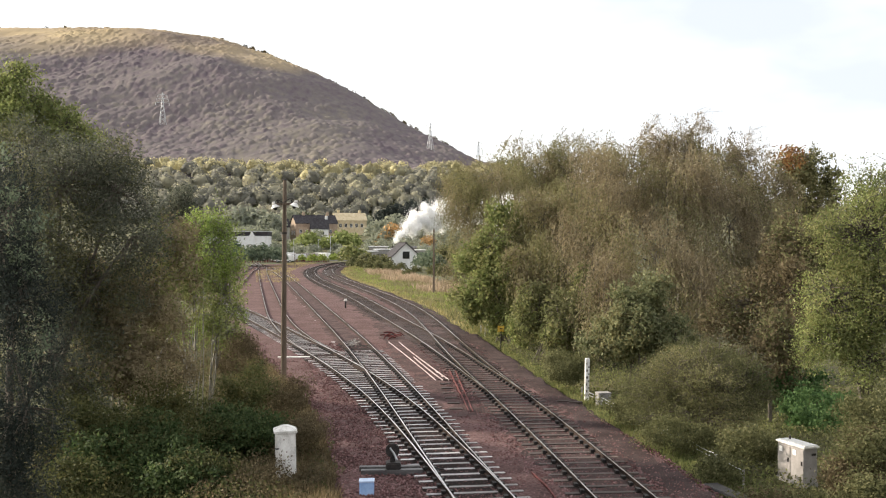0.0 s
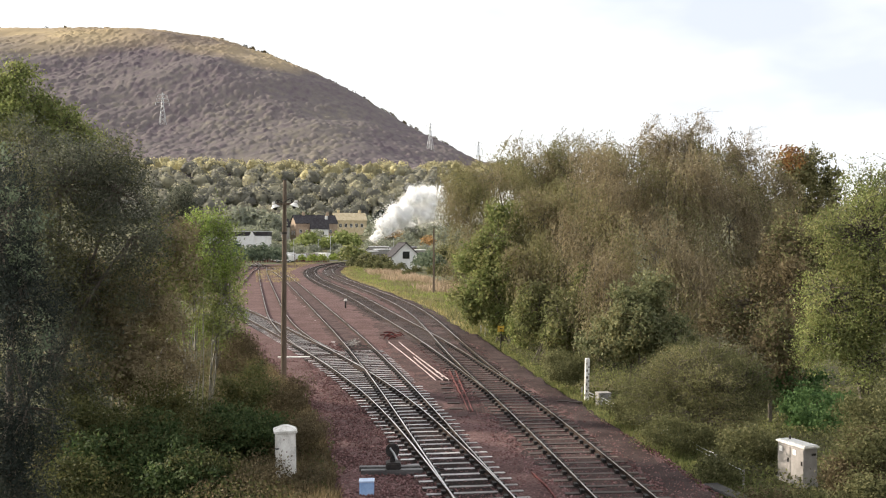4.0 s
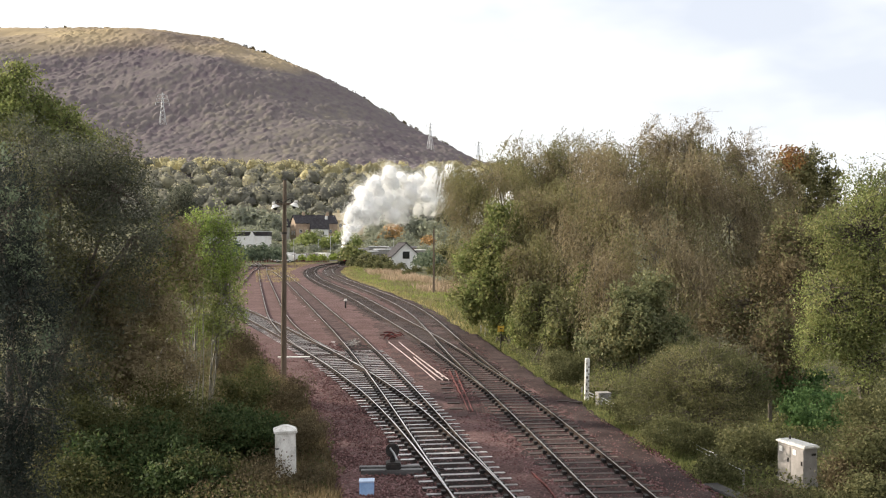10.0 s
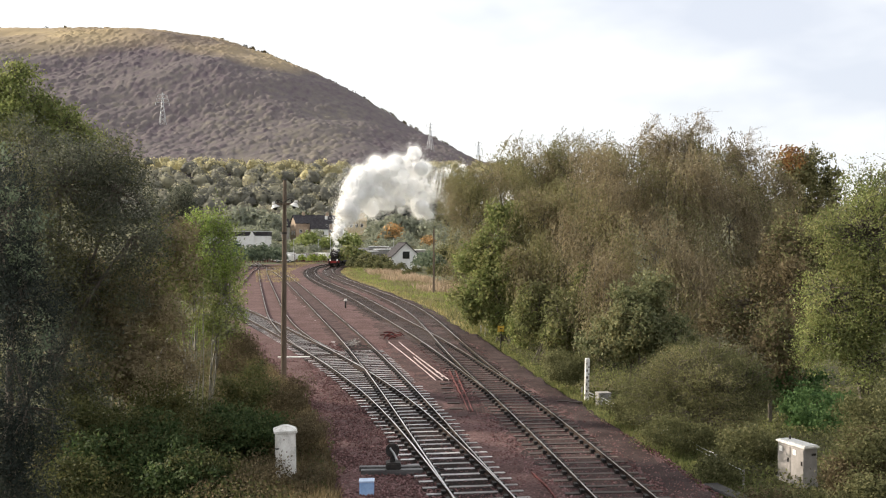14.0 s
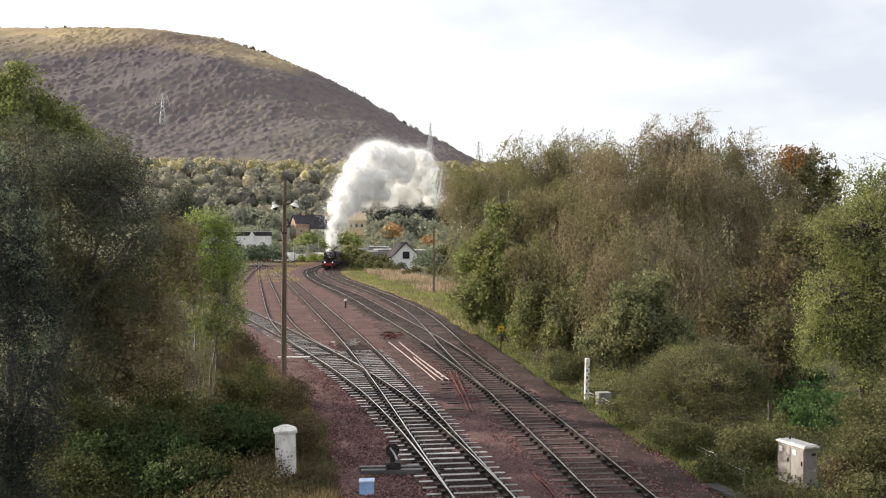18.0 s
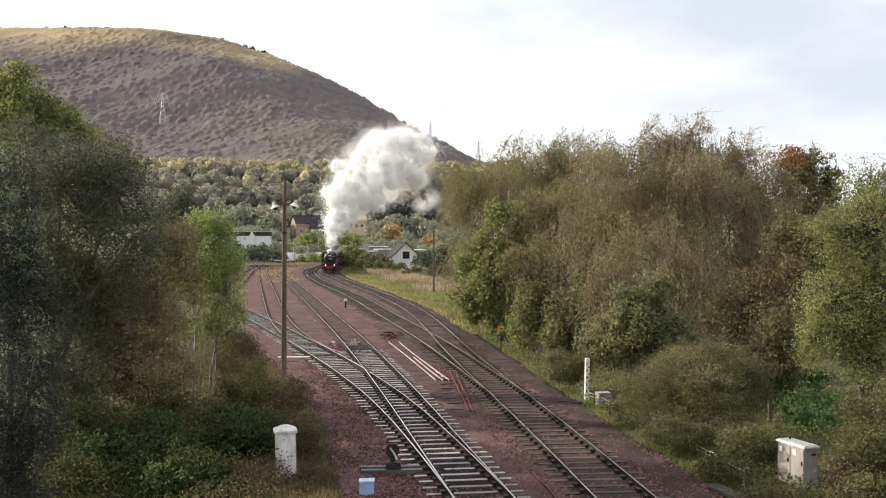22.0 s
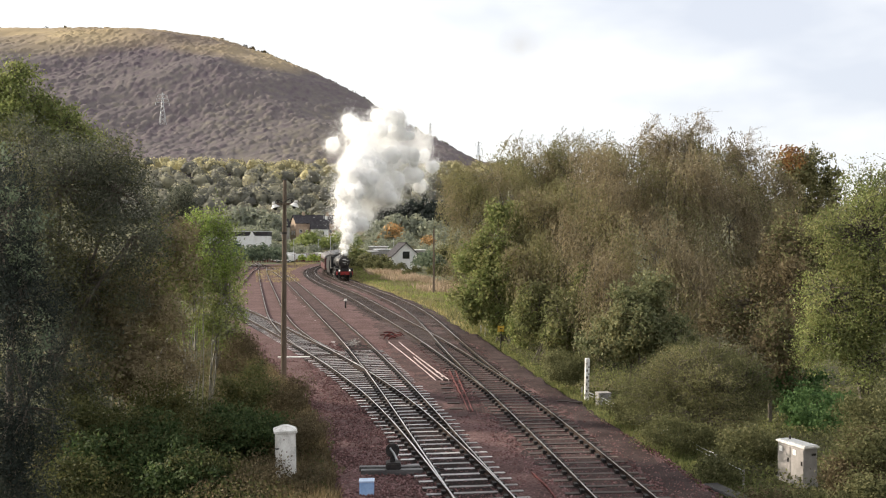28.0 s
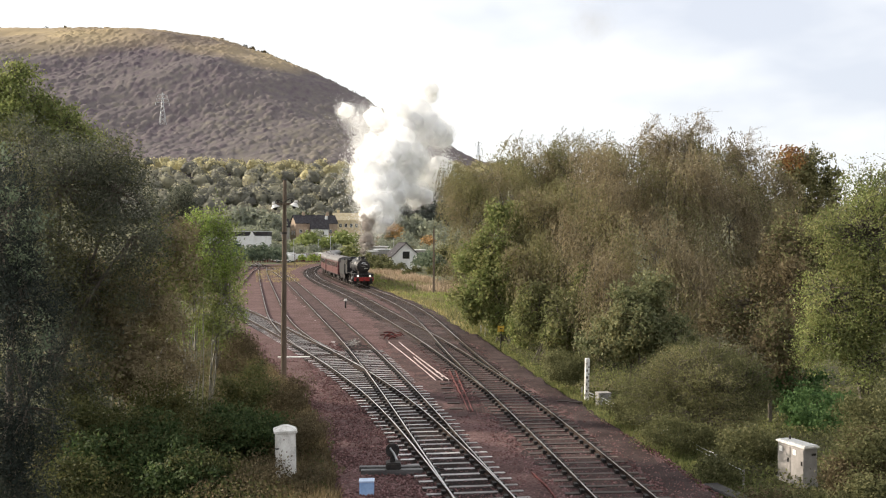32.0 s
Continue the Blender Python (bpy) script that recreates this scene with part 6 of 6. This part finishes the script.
def locomotive():
    th = empty("steam_locomotive", Matrix(), "black mixed-traffic steam locomotive with red buffer beam", "locomotive")
    part("boiler", lathe("boiler", [(-1.6, 0.0, 2.75), (-1.6, 0.93, 2.75), (1.2, 0.9, 2.72), (3.2, 0.8, 2.7), (3.2, 0.0, 2.7)]), BLACK, th)
    part("smokebox", lathe("smokebox", [(3.15, 0.84, 2.7), (4.85, 0.84, 2.7), (4.9, 0.8, 2.7), (4.9, 0.0, 2.7)]), IRON, th)
    door = part("smokebox_door", lathe("smokebox_door", [(4.89, 0.68, 2.68), (4.97, 0.62, 2.68), (5.05, 0.4, 2.68), (5.09, 0.0, 2.68)]), IRON, th)
    part("dart_handle", box(0.5, 0.03, 0.04, 0, 5.12, 2.68), STEEL, door)
    part("number_bar", box(0.55, 0.02, 0.12, 0, 5.02, 3.16), WHITE, door, "pale number bar")
    for z in (2.45, 2.95):
        part("hinge", box(0.55, 0.03, 0.05, -0.3, 5.06, z), STEEL, door)
    part("chimney", lathe("chimney_body", [(0, 0.0, 0), (0, 0.4, 0), (0.1, 0.3, 0), (0.38, 0.27, 0), (0.45, 0.33, 0), (0.5, 0.31, 0), (0.5, 0.2, 0)]), IRON, th).matrix_basis = pose(0, 4.1, 3.48, 90)
    part("dome", lathe("dome", [(0, 0.44, 0), (0.15, 0.36, 0), (0.3, 0.33, 0), (0.4, 0.2, 0), (0.43, 0.0, 0)]), BLACK, th).matrix_basis = pose(0, 1.2, 3.52, 90)
    part("top_feed", box(0.5, 0.5, 0.2, 0, 2.2, 3.55, bevel=0.07), BLACK, th)
    fb = box(1.85, 2.2, 1.5, 0, -1.7, 2.75, bevel=0.35)
    part("firebox", fb, BLACK, th)
    for s in (-1, 1):
        part("safety_valve", tube(0.08, 0.06, 0.25, pose(s * 0.14, -1.4, 3.45), segments=10), STEEL, th)
        part("running_plate", box(0.55, 9.4, 0.05, s * 1.03, 0.2, 1.72, bevel=0.01), BLACK, th)
        part("front_drop", box(0.55, 0.06, 0.75, s * 1.03, 4.92, 1.38, m=pose(0, 0, 0)), BLACK, th)
        part("splasher", box(0.3, 1.5, 0.35, s * 0.95, 0.9, 1.85, bevel=0.1), BLACK, th)
        part("cylinder", lathe("cylinder", [(-0.55, 0.0, 0), (-0.55, 0.36, 0), (0.5, 0.36, 0), (0.55, 0.3, 0), (0.55, 0.0, 0)], 18), BLACK, th).matrix_basis = pose(s * 1.1, 3.7, 1.02)
        part("valve_chest", lathe("valve_chest", [(-0.6, 0.0, 0), (-0.6, 0.2, 0), (0.6, 0.2, 0), (0.6, 0.0, 0)], 14), BLACK, th).matrix_basis = pose(s * 0.98, 3.7, 1.5)
        part("handrail", tubes("handrail", [([(s * 0.9, -1, 3.0), (s * 0.9, 3, 2.95), (s * 0.82, 4.8, 2.9)], (0.02, 0.02, 0.02))], 6), STEEL, th)
        part("side_step", box(0.35, 0.25, 0.4, s * 1.1, 4.2, 0.6), BLACK, th)
        bf = part("buffer", lathe("buffer", [(0, 0.12, 0), (0.3, 0.11, 0), (0.3, 0.07, 0), (0.48, 0.07, 0), (0.48, 0.23, 0), (0.53, 0.22, 0), (0.54, 0.0, 0)], 18), IRON, th)
        bf.matrix_basis = pose(s * 0.87, 5.35, 1.06)
        part("cab_side", box(0.05, 2.2, 1.95, s * 1.25, -3.6, 2.5, bevel=0.02), BLACK, th)
        part("cab_window", box(0.06, 0.6, 0.55, s * 1.255, -3.2, 3.0), DARK_GLASS, th)
    part("smoke_deflector_plate", box(1.5, 0.9, 0.05, 0, 4.9, 1.62), BLACK, th)
    part("buffer_beam", box(2.5, 0.1, 0.48, 0, 5.3, 1.08, bevel=0.015), RED, th, "red buffer beam")
    part("coupling", tubes("coupling", [([(0, 5.4, 1.05), (0, 5.62, 0.95), (0, 5.6, 0.6)], (0.05, 0.05, 0.05))], 8), IRON, th)
    for x in (-0.78, 0.78):
        lm = part("head_lamp", box(0.2, 0.2, 0.3, x, 5.3, 1.5, bevel=0.03), WHITE, th, "white head lamp")
        part("lens", lathe("lens", [(0, 0.085, 0), (0.04, 0.07, 0), (0.05, 0.0, 0)], 14), LAMP, lm).matrix_basis = pose(x, 5.4, 1.5)
    part("frame", box(1.1, 10.6, 0.7, 0, 0, 1.15, bevel=0.02), IRON, th)
    part("saddle", box(1.2, 1.3, 0.6, 0, 4.1, 1.75, bevel=0.05), IRON, th)
    part("cab_front", box(2.5, 0.05, 1.9, 0, -2.52, 2.5), BLACK, th)
    roof = bmesh.new()
    add_box(roof, 2.6, 2.5, 0.08, 0, -3.7, 3.62, bevel=0.03)
    add_box(roof, 1.7, 2.45, 0.16, 0, -3.7, 3.7, bevel=0.06)
    part("cab_roof", roof, BLACK, th)
    part("cab_floor", box(2.4, 2.2, 0.1, 0, -3.7, 1.55), BLACK, th)
    for y in (4.55, 2.6):
        for s in (-1, 1):
            WHEELS.append((wheel(th, s * 0.75, y, 0.5, "bogie_wheel", 9), s * 0.75, y, 0.5))
    for y in (0.9, -1.35, -3.7):
        for s in (-1, 1):
            WHEELS.append((wheel(th, s * 0.75, y, 0.915, "driving_wheel", 18), s * 0.75, y, 0.915))
    for s in (-1, 1):
        rod = part("coupling_rod", box(0.06, 4.75, 0.14, 0, -1.4, 0, bevel=0.02), STEEL, th, "bright steel rod")
        con = part("connecting_rod", box(0.06, 2.6, 0.13, 0, 0.0, 0, bevel=0.02), STEEL, th, "bright steel rod")
        RODS.append((rod, con, s))
        part("slide_bar", box(0.08, 1.2, 0.08, s * 1.1, 2.6, 1.15), STEEL, th)
    return th


def tender():
    th = empty("tender", Matrix(), "black six-wheeled tender heaped with coal", "tender")
    part("tank", box(2.55, 6.4, 1.6, 0, 0, 2.05, bevel=0.08), BLACK, th)
    for s in (-1, 1):
        part("side_sheet", box(0.06, 5.0, 0.6, s * 1.15, 0.5, 3.0, bevel=0.02), BLACK, th)
        part("frame_side", box(0.06, 6.5, 0.55, s * 1.15, 0, 0.95, bevel=0.02), IRON, th)
        bf = part("buffer", tube(0.22, 0.22, 0.5, pose(s * 0.87, -3.2, 1.06, 90), segments=14), IRON, th)
        for y in (-2.1, 0, 2.1):
            WHEELS.append((wheel(th, s * 0.75, y, 0.65), s * 0.75, y, 0.65))
            part("axlebox", box(0.14, 0.3, 0.35, s * 1.2, y, 0.7, bevel=0.03), IRON, th)
    rng = np.random.default_rng(4)
    bm = bmesh.new()
    bmesh.ops.create_grid(bm, x_segments=14, y_segments=28, size=1)
    for v in bm.verts:
        x, y = v.co.x, v.co.y
        v.co = Vector((x * 1.1, 0.6 + y * 2.3, 2.86 + 0.55 * max(0, 1 - x * x) * max(0, 1 - y**4) + rng.normal(0, 0.05)))
    part("coal_heap", bm, COAL, th, "heaped black coal")
    return th


def coach():
    th = empty("passenger_coach", Matrix(), "maroon passenger coach with grey roof", "railway coach", "coaches of the train")
    half, n = 1.38, 14
    roof = [(-half - 0.02, 2.95)] + [(half * 1.02 * math.sin(a), 2.95 + 0.7 * math.cos(a) ** 0.8) for a in np.linspace(-1.5, 1.5, n)] + [(half + 0.02, 2.95)]
    ys = (-9.85, 9.85)
    v = [(x, y, z) for y in ys for x, z in roof]
    k = len(roof)
    f = [[i, i + 1, k + i + 1, k + i] for i in range(k - 1)] + [[k - 1, 0, k, 2 * k - 1]]
    me = bpy.data.meshes.new("roof")
    me.from_pydata(v, [], f + [list(range(k))[::-1], list(range(k, 2 * k))])
    part("roof", me, ROOF_GREY, th)
    part("body", box(2 * half, 19.6, 1.95, 0, 0, 2.0, bevel=0.06), MAROON, th)
    for s in (-1, 1):
        for i in range(8):
            y = -7.7 + 2.2 * i
            w = part("window", box(0.05, 1.35, 0.78, s * (half + 0.002), y, 2.42, bevel=0.02), ROOF_GREY, th)
            part("pane", box(0.05, 1.22, 0.66, s * (half + 0.012), y, 2.42), DARK_GLASS, w)
        for y in (-9.1, 0.0, 9.1):
            d = part("door", box(0.04, 0.68, 1.8, s * (half + 0.008), y + (0.0 if y else 1.1) , 2.02, bevel=0.01), MAROON, th)
            part("door_handle", box(0.05, 0.12, 0.04, s * (half + 0.04), y + 0.2 + (0.0 if y else 1.1), 1.9), STEEL, d)
        part("footboard", box(0.2, 19.0, 0.06, s * 1.3, 0, 0.98), IRON, th)
    for i in range(7):
        part("roof_vent", box(0.25, 0.35, 0.12, 0.35 * (-1) ** i, -7.5 + 2.5 * i, 3.63, bevel=0.04), ROOF_GREY, th)
    part("underframe", box(2.2, 18.6, 0.3, 0, 0, 0.95), IRON, th)
    part("battery_box", box(2.3, 2.4, 0.5, 0, 1.0, 0.65, bevel=0.03), IRON, th)
    for y in (-7, 7):
        part("bogie", box(2.2, 3.6, 0.45, 0, y, 0.6, bevel=0.1), IRON, th)
        for dy in (-1.25, 1.25):
            for s in (-1, 1):
                part("wheel", tube(0.46, 0.46, 0.13, pose(s * 0.7, y + dy, 0.46, 0, 90 * s, 0), segments=18), IRON, th)
    for y in (-9.9, 9.9):
        part("gangway", box(1.0, 0.3, 2.2, 0, y, 2.2, bevel=0.04), IRON, th)
    return th


engine = locomotive()
coal_tender = tender()
coaches = [coach()]
for _ in range(3):
    coaches.append(copy_thing(coaches[0], Matrix()))

# where the front buffer stands on the main line (metres ahead of the bridge) second by second
FRONT = [(-16, 388), (0, 303), (6, 268), (9, 250), (13, 226), (17, 205.5), (19, 196), (21, 186.5), (23, 177), (25, 168), (28, 152.5), (30, 142), (32, 130)]
ALONG = np.arange(len(MQ)) * 0.5
FT = np.array([t for t, _ in FRONT], float)
FS = np.interp([y for _, y in FRONT], MQ[:, 1], ALONG)
FIT = np.polyfit(FT, FS, 4, w=np.r_[0.3, np.ones(len(FT) - 1)])


def line_pose(s):
    """The pose on the main line at the length s, looking towards the bridge."""
    x, y = np.interp(s, ALONG, MQ[:, 0]), np.interp(s, ALONG, MQ[:, 1])
    tx, ty = -np.interp(s, ALONG, MT[:, 0]), -np.interp(s, ALONG, MT[:, 1])
    return pose(x, y, 0.0, 0, 0, math.degrees(math.atan2(ty, tx)) - 90)


def front(t):
    return float(np.polyval(FIT, t))


# ---- the plume of steam ----
def steam_material(name, colour):
    """Dense cloud that light soaks into and passes through."""
    m = bpy.data.materials.new(name)
    m.use_nodes = True
    n, l = m.node_tree.nodes, m.node_tree.links
    b, tr, ms = n["Principled BSDF"], n.new("ShaderNodeBsdfTranslucent"), n.new("ShaderNodeMixShader")
    tr.inputs[0].default_value = (*colour, 1)
    ms.inputs[0].default_value = 0.5
    l.new(b.outputs[0], ms.inputs[1]), l.new(tr.outputs[0], ms.inputs[2]), l.new(ms.outputs[0], n["Material Output"].inputs[0])
    b.inputs["Base Color"].default_value = (*colour, 1)
    b.inputs["Roughness"].default_value, b.inputs["Specular IOR Level"].default_value = 1.0, 0.0
    b.inputs["Subsurface Weight"].default_value, b.inputs["Subsurface Scale"].default_value = 1.0, 3.0
    b.inputs["Subsurface Radius"].default_value = (1.0, 1.0, 1.0)
    tc, nz = n.new("ShaderNodeTexCoord"), n.new("ShaderNodeTexNoise")
    nz.inputs["Scale"].default_value, nz.inputs["Detail"].default_value = 1.3, 6
    l.new(tc.outputs["Object"], nz.inputs["Vector"])
    bp = n.new("ShaderNodeBump")
    bp.inputs["Strength"].default_value, bp.inputs["Distance"].default_value = 0.7, 0.5
    l.new(nz.outputs[0], bp.inputs["Height"]), l.new(bp.outputs[0], b.inputs["Normal"])
    return m


STEAM = steam_material("white_steam", (0.985, 0.985, 0.985))
SMOKE = steam_material("grey_smoke", (0.5, 0.44, 0.4))
SMOKE_FLECK = material("smoke_fleck", [(0.42, 0.38, 0.34), (0.5, 0.46, 0.42)], 1, 1.0, bump=0, translucent=0.5, spec=0)


FLECK = bpy.data.materials.new("steam_fleck")
FLECK.use_nodes = True
fn, fl = FLECK.node_tree.nodes, FLECK.node_tree.links
fn.remove(fn["Principled BSDF"])
fd, ft, fm = fn.new("ShaderNodeBsdfDiffuse"), fn.new("ShaderNodeBsdfTranslucent"), fn.new("ShaderNodeMixShader")
fd.inputs[0].default_value = ft.inputs[0].default_value = (0.985, 0.98, 0.97, 1)
fm.inputs[0].default_value = 0.5
fl.new(fd.outputs[0], fm.inputs[1]), fl.new(ft.outputs[0], fm.inputs[2]), fl.new(fm.outputs[0], fn["Material Output"].inputs[0])


def billow(name, seed, radius, mat, flecks, core=0.56, reach=0.95, speck=0.084, second=None):
    """A cloudlet of that radius: a lumpy, folded core that frays into a haze of small droplets. core 0: haze alone."""
    bm = bmesh.new()
    bmesh.ops.create_icosphere(bm, subdivisions=3 if radius > 1 else 2, radius=1)
    rng = np.random.default_rng(seed)
    co = np.array([v.co.normalized() for v in bm.verts])
    tri = np.array([[v.index for v in f.verts] for f in bm.faces])
    bm.free()
    big, small = rng.normal(size=(13, 3)), rng.normal(size=(70, 3))
    big /= np.linalg.norm(big, axis=1)[:, None]
    small /= np.linalg.norm(small, axis=1)[:, None]

    def swell(d):
        """How far the folded surface stands from the middle, by direction."""
        one = np.clip(((d @ big.T).max(1) - 0.62) / 0.38, 0, 1) ** 0.5
        two = np.clip(((d @ small.T).max(1) - 0.87) / 0.13, 0, 1) ** 0.5
        warp = np.array([noise.fractal(Vector(k) * 1.3 + Vector((7, seed, 2)), 1.0, 2.0, 3) for k in d])
        return 0.58 + 0.3 * one + 0.16 * two + 0.13 * warp

    solid = co * (core * swell(co) + 0.02 * rng.normal(size=len(co)))[:, None]
    d = rng.normal(size=(flecks, 3))
    d /= np.linalg.norm(d, axis=1)[:, None]
    frayed = np.array([noise.fractal(Vector(k) * 2.6 + Vector((seed, 3, 1)), 1.0, 2.0, 4) for k in d])
    out = rng.exponential(0.3, flecks) * np.clip(0.7 + 1.3 * frayed, 0.12, 2.2)
    c = d * ((core * 0.94 * swell(d) if core else rng.random(flecks) ** 0.5 * 0.8 * swell(d)) + reach * np.minimum(out, 1.4))[:, None]
    a = np.cross(d, rng.normal(size=(flecks, 3)))
    a /= np.linalg.norm(a, axis=1)[:, None]
    b = np.cross(a, d + 0.8 * rng.normal(size=(flecks, 3)))
    b /= np.linalg.norm(b, axis=1)[:, None]
    s = rng.uniform(0.5, 1.3, flecks)[:, None] * speck / radius
    q = np.stack([c - a * s, c + b * s, c + a * s], 1).reshape(-1, 3)
    if core:
        v, f = np.vstack([solid, q]), np.vstack([tri, len(co) + np.arange(3 * flecks).reshape(-1, 3)])
    else:
        v, f, tri = q, np.arange(3 * flecks).reshape(-1, 3), tri[:0]
    me = fast_mesh(name, v * radius, f, True)
    me.materials.append(mat), me.materials.append(second or FLECK)
    me.polygons.foreach_set("material_index", np.r_[np.zeros(len(tri), np.int32), np.ones(flecks, np.int32)])
    return me


def drift(te, a, off, lift, radius, gust):
    """Where steam that left the chimney at te stands a seconds later."""
    c = (line_pose(front(te) + 5.9) @ pose(0, 4.1, 4.0)).translation
    high = float(np.interp(te, [-16, -4, 0, 8, 14, 19, 22, 26, 32], [14, 19, 23, 26, 28, 28, 30, 27, 26]))
    wind = float(np.interp(te, [-16, 0, 4, 8, 11, 13.5, 17, 19.5, 24.5, 28, 32], [2.4, 2.1, 1.7, 1.35, 1.4, 2.0, 1.9, 1.55, 1.75, 2.0, 2.8])) * (1 + gust * float(np.interp(te, [10, 18, 24, 28], [0.03, 0.08, 0.1, 0.06])))
    lift += float(np.interp(te, [8, 11, 20, 24], [0, 0.2, 0.2, 0])) * (1.08 - lift)
    up = lift * high * (1 - math.exp(-a / 4.0)) - 0.9 * max(0.0, a - float(np.interp(te, [12, 15, 20, 23], [11, 9, 9, 10]))) ** 1.5
    slow = float(np.interp(te, [26, 30], [3.2, 4.2]))
    wide = 0.95 + float(np.interp(te, [0, 12, 20, 26], [6.2, 6.5, 7.0, 7.8])) * (1 - math.exp(-((a / slow) ** 1.15)))
    lag = float(np.interp(te, [24, 28], [1.0, 0.5])) * (1 - math.exp(-a / 1.5))
    return c + Vector((wind * (a - lag) + 0.35 * max(0.0, a - 9) ** 1.7, 0.5 * a, up)) + off * max(0.1, wide - 0.8 * radius) * min(1.0, 0.5 + 0.16 * radius)


# radius, seconds after the chimney at which the steam has grown to it, how many leave in a second, and the share of the plume's life that it lasts
SIZES = {"jet": (0.6, 0.0, 6.0, 0.3), "puff": (1.3, 0.35, 6.5, 0.75), "roll": (2.3, 1.3, 8.5, 0.95), "bank": (3.2, 2.6, 5.0, 1.0), "wisp": (3.3, 3.4, 1.5, 1.3)}


def build_plume():
    plume = empty("steam_plume", Matrix(), "billowing white exhaust steam drifting from the engine", "steam")
    rng = random.Random(77)
    flecks = {"jet": 500, "puff": 1500, "roll": 3300, "bank": 4600, "wisp": 8000}
    shapes = {k: [billow(k, 10 * i + len(k), r, STEAM, flecks[k], *((0.0, 0.62, 0.045) if k == "wisp" else ())) for i in range(4)] for k, (r, _, _, _) in SIZES.items()}
    dark = {k: [billow(k, 80 + i, SIZES[k][0], SMOKE, flecks[k], second=SMOKE_FLECK) for i in range(2)] for k in ("jet", "puff")}
    pieces = []
    for kind, (radius, grown, rate, share) in SIZES.items():
        te = 4.0 if kind == "jet" else -13.0
        while te + grown < 31.9:
            te += 1 / rate
            d = Vector((rng.gauss(0, 1), rng.gauss(0, 1), rng.gauss(0, 1) * 0.85)).normalized() * rng.random() ** (0.75 if radius > 2 else 0.5) * (0.84 if radius > 2 else 1.0)
            sooty = kind in dark and te > 31.0
            ob = part(kind, rng.choice(dark[kind] if sooty else shapes[kind]), None, plume)
            tagged(ob, kind="stuff")
            ob.scale = [rng.uniform(0.85, 1.18) for _ in range(3)]
            spin = Euler([rng.uniform(-3, 3) for _ in range(3)])
            pieces.append((ob, te, grown, radius, d, spin, rng.uniform(-6, 6), Vector((rng.gauss(0, 1), rng.gauss(0, 1), rng.gauss(0, 1))).normalized(), rng.uniform(float(np.interp(te, [14, 17, 20, 22, 27], [0.5, 0.28, 0.32, 0.46, 0.52])), 1.05), share * (float(np.interp(te, [6, 12, 15, 17, 19, 24, 30], [13, 11.5, 10, 9.0, 9.0, 10.5, 10])) + rng.uniform(-0.7, 0.7))))
    return plume, pieces


PLUME, PIECES = build_plume()
AGES = (0.0, 0.25, 0.6, 1.1, 1.8, 2.8, 4.0, 5.5, 7.5, 10, 12.5, 14.5, 17, 20, 24, 30, 48)
HAZE = part("haze", billow("haze", 95, 5.6, SMOKE, 14000, 0, 0.8, 0.036, SMOKE_FLECK), None, PLUME, "thin brownish smoke")


def motions():
    times = [0.5 * k for k in range(65)]
    walk(engine, [(t, line_pose(front(t) + 5.9)) for t in times])
    walk(coal_tender, [(t, line_pose(front(t) + 15.3)) for t in times])
    for k, c in enumerate(coaches):
        walk(c, [(t, line_pose(front(t) + 29.0 + 20.2 * k)) for t in times])
    s0 = front(0)
    for ob, x, y, r in WHEELS:
        n = int((s0 - front(32)) / (r * 1.25)) + 1
        walk(ob, [(32 * i / n, pose(x, y, r, -math.degrees((s0 - front(32 * i / n)) / r))) for i in range(n + 1)])
    for rod, con, s in RODS:
        rows, rows2 = [], []
        for i in range(321):
            t = i / 10
            a = -(s0 - front(t)) / 0.915 + (math.pi / 2 if s > 0 else 0)
            cy, cz = 0.33 * math.cos(a), 0.33 * math.sin(a)
            rows.append((t, pose(s * 0.9, cy, 0.915 + cz)))
            py, pz = -1.35 + cy, 0.915 + cz
            rows2.append((t, pose(s * 1.0, py + 1.25, (pz + 1.02) / 2, math.degrees(math.atan2(1.02 - pz, 2.5)))))
        walk(rod, rows), walk(con, rows2)
    for ob, te, grown, radius, d, spin, along, axis, lift, life in PIECES:
        rows, turn, start = [], spin.to_matrix().to_4x4(), te + grown
        if start > 0:
            # steam that is not yet formed waits in the ground under the train
            for k in range(int(start / 2.5) + 1):
                t = min(k * 2.5, start - 0.04)
                rows.append((t, line_pose(front(t) + 29.0) @ pose(0, along, -2.0 - 1.7 * radius)))
            rows = [r for r in rows if r[0] < start - 0.1] + [(start - 0.034, line_pose(front(start - 0.034) + 29.0) @ pose(0, along, -2.0 - 1.7 * radius))]
        begin, end = max(start, 0.0), te + life
        for t in [begin] + [te + a for a in AGES if begin + 0.05 < te + a < end - 0.05] + [end]:
            last, t = t >= 32, min(t, 32.0)
            if t < begin:
                continue
            a = max(0.0, t - te)
            rows.append((t, Matrix.Translation(drift(te, a, d, lift, radius, along)) @ Matrix.Rotation(0.14 * a, 4, axis) @ turn))
            if last:
                break
        if end < 32:
            # evaporated
            gone = Matrix.Translation((-24, 215, -2.0 - 1.7 * radius))
            rows = [r for r in rows if r[0] < end + 0.001] + [(max(end, 0.0) + 0.034, gone), (32.0, gone)]
        walk(ob, rows)
    # a last thin puff that drifts away over the trees
    sky_way = [(0, -10, -9), (17.0, -3, -9), (19.5, -2.5, 20), (22, 0, 30), (25.5, 6.5, 38), (28, 14.5, 42), (30, 22, 45.5), (32, 28, 46)]
    walk(HAZE, [(t, pose(x, 190, z, 0, 0, 4 * t)) for t, x, z in sky_way])


motions()
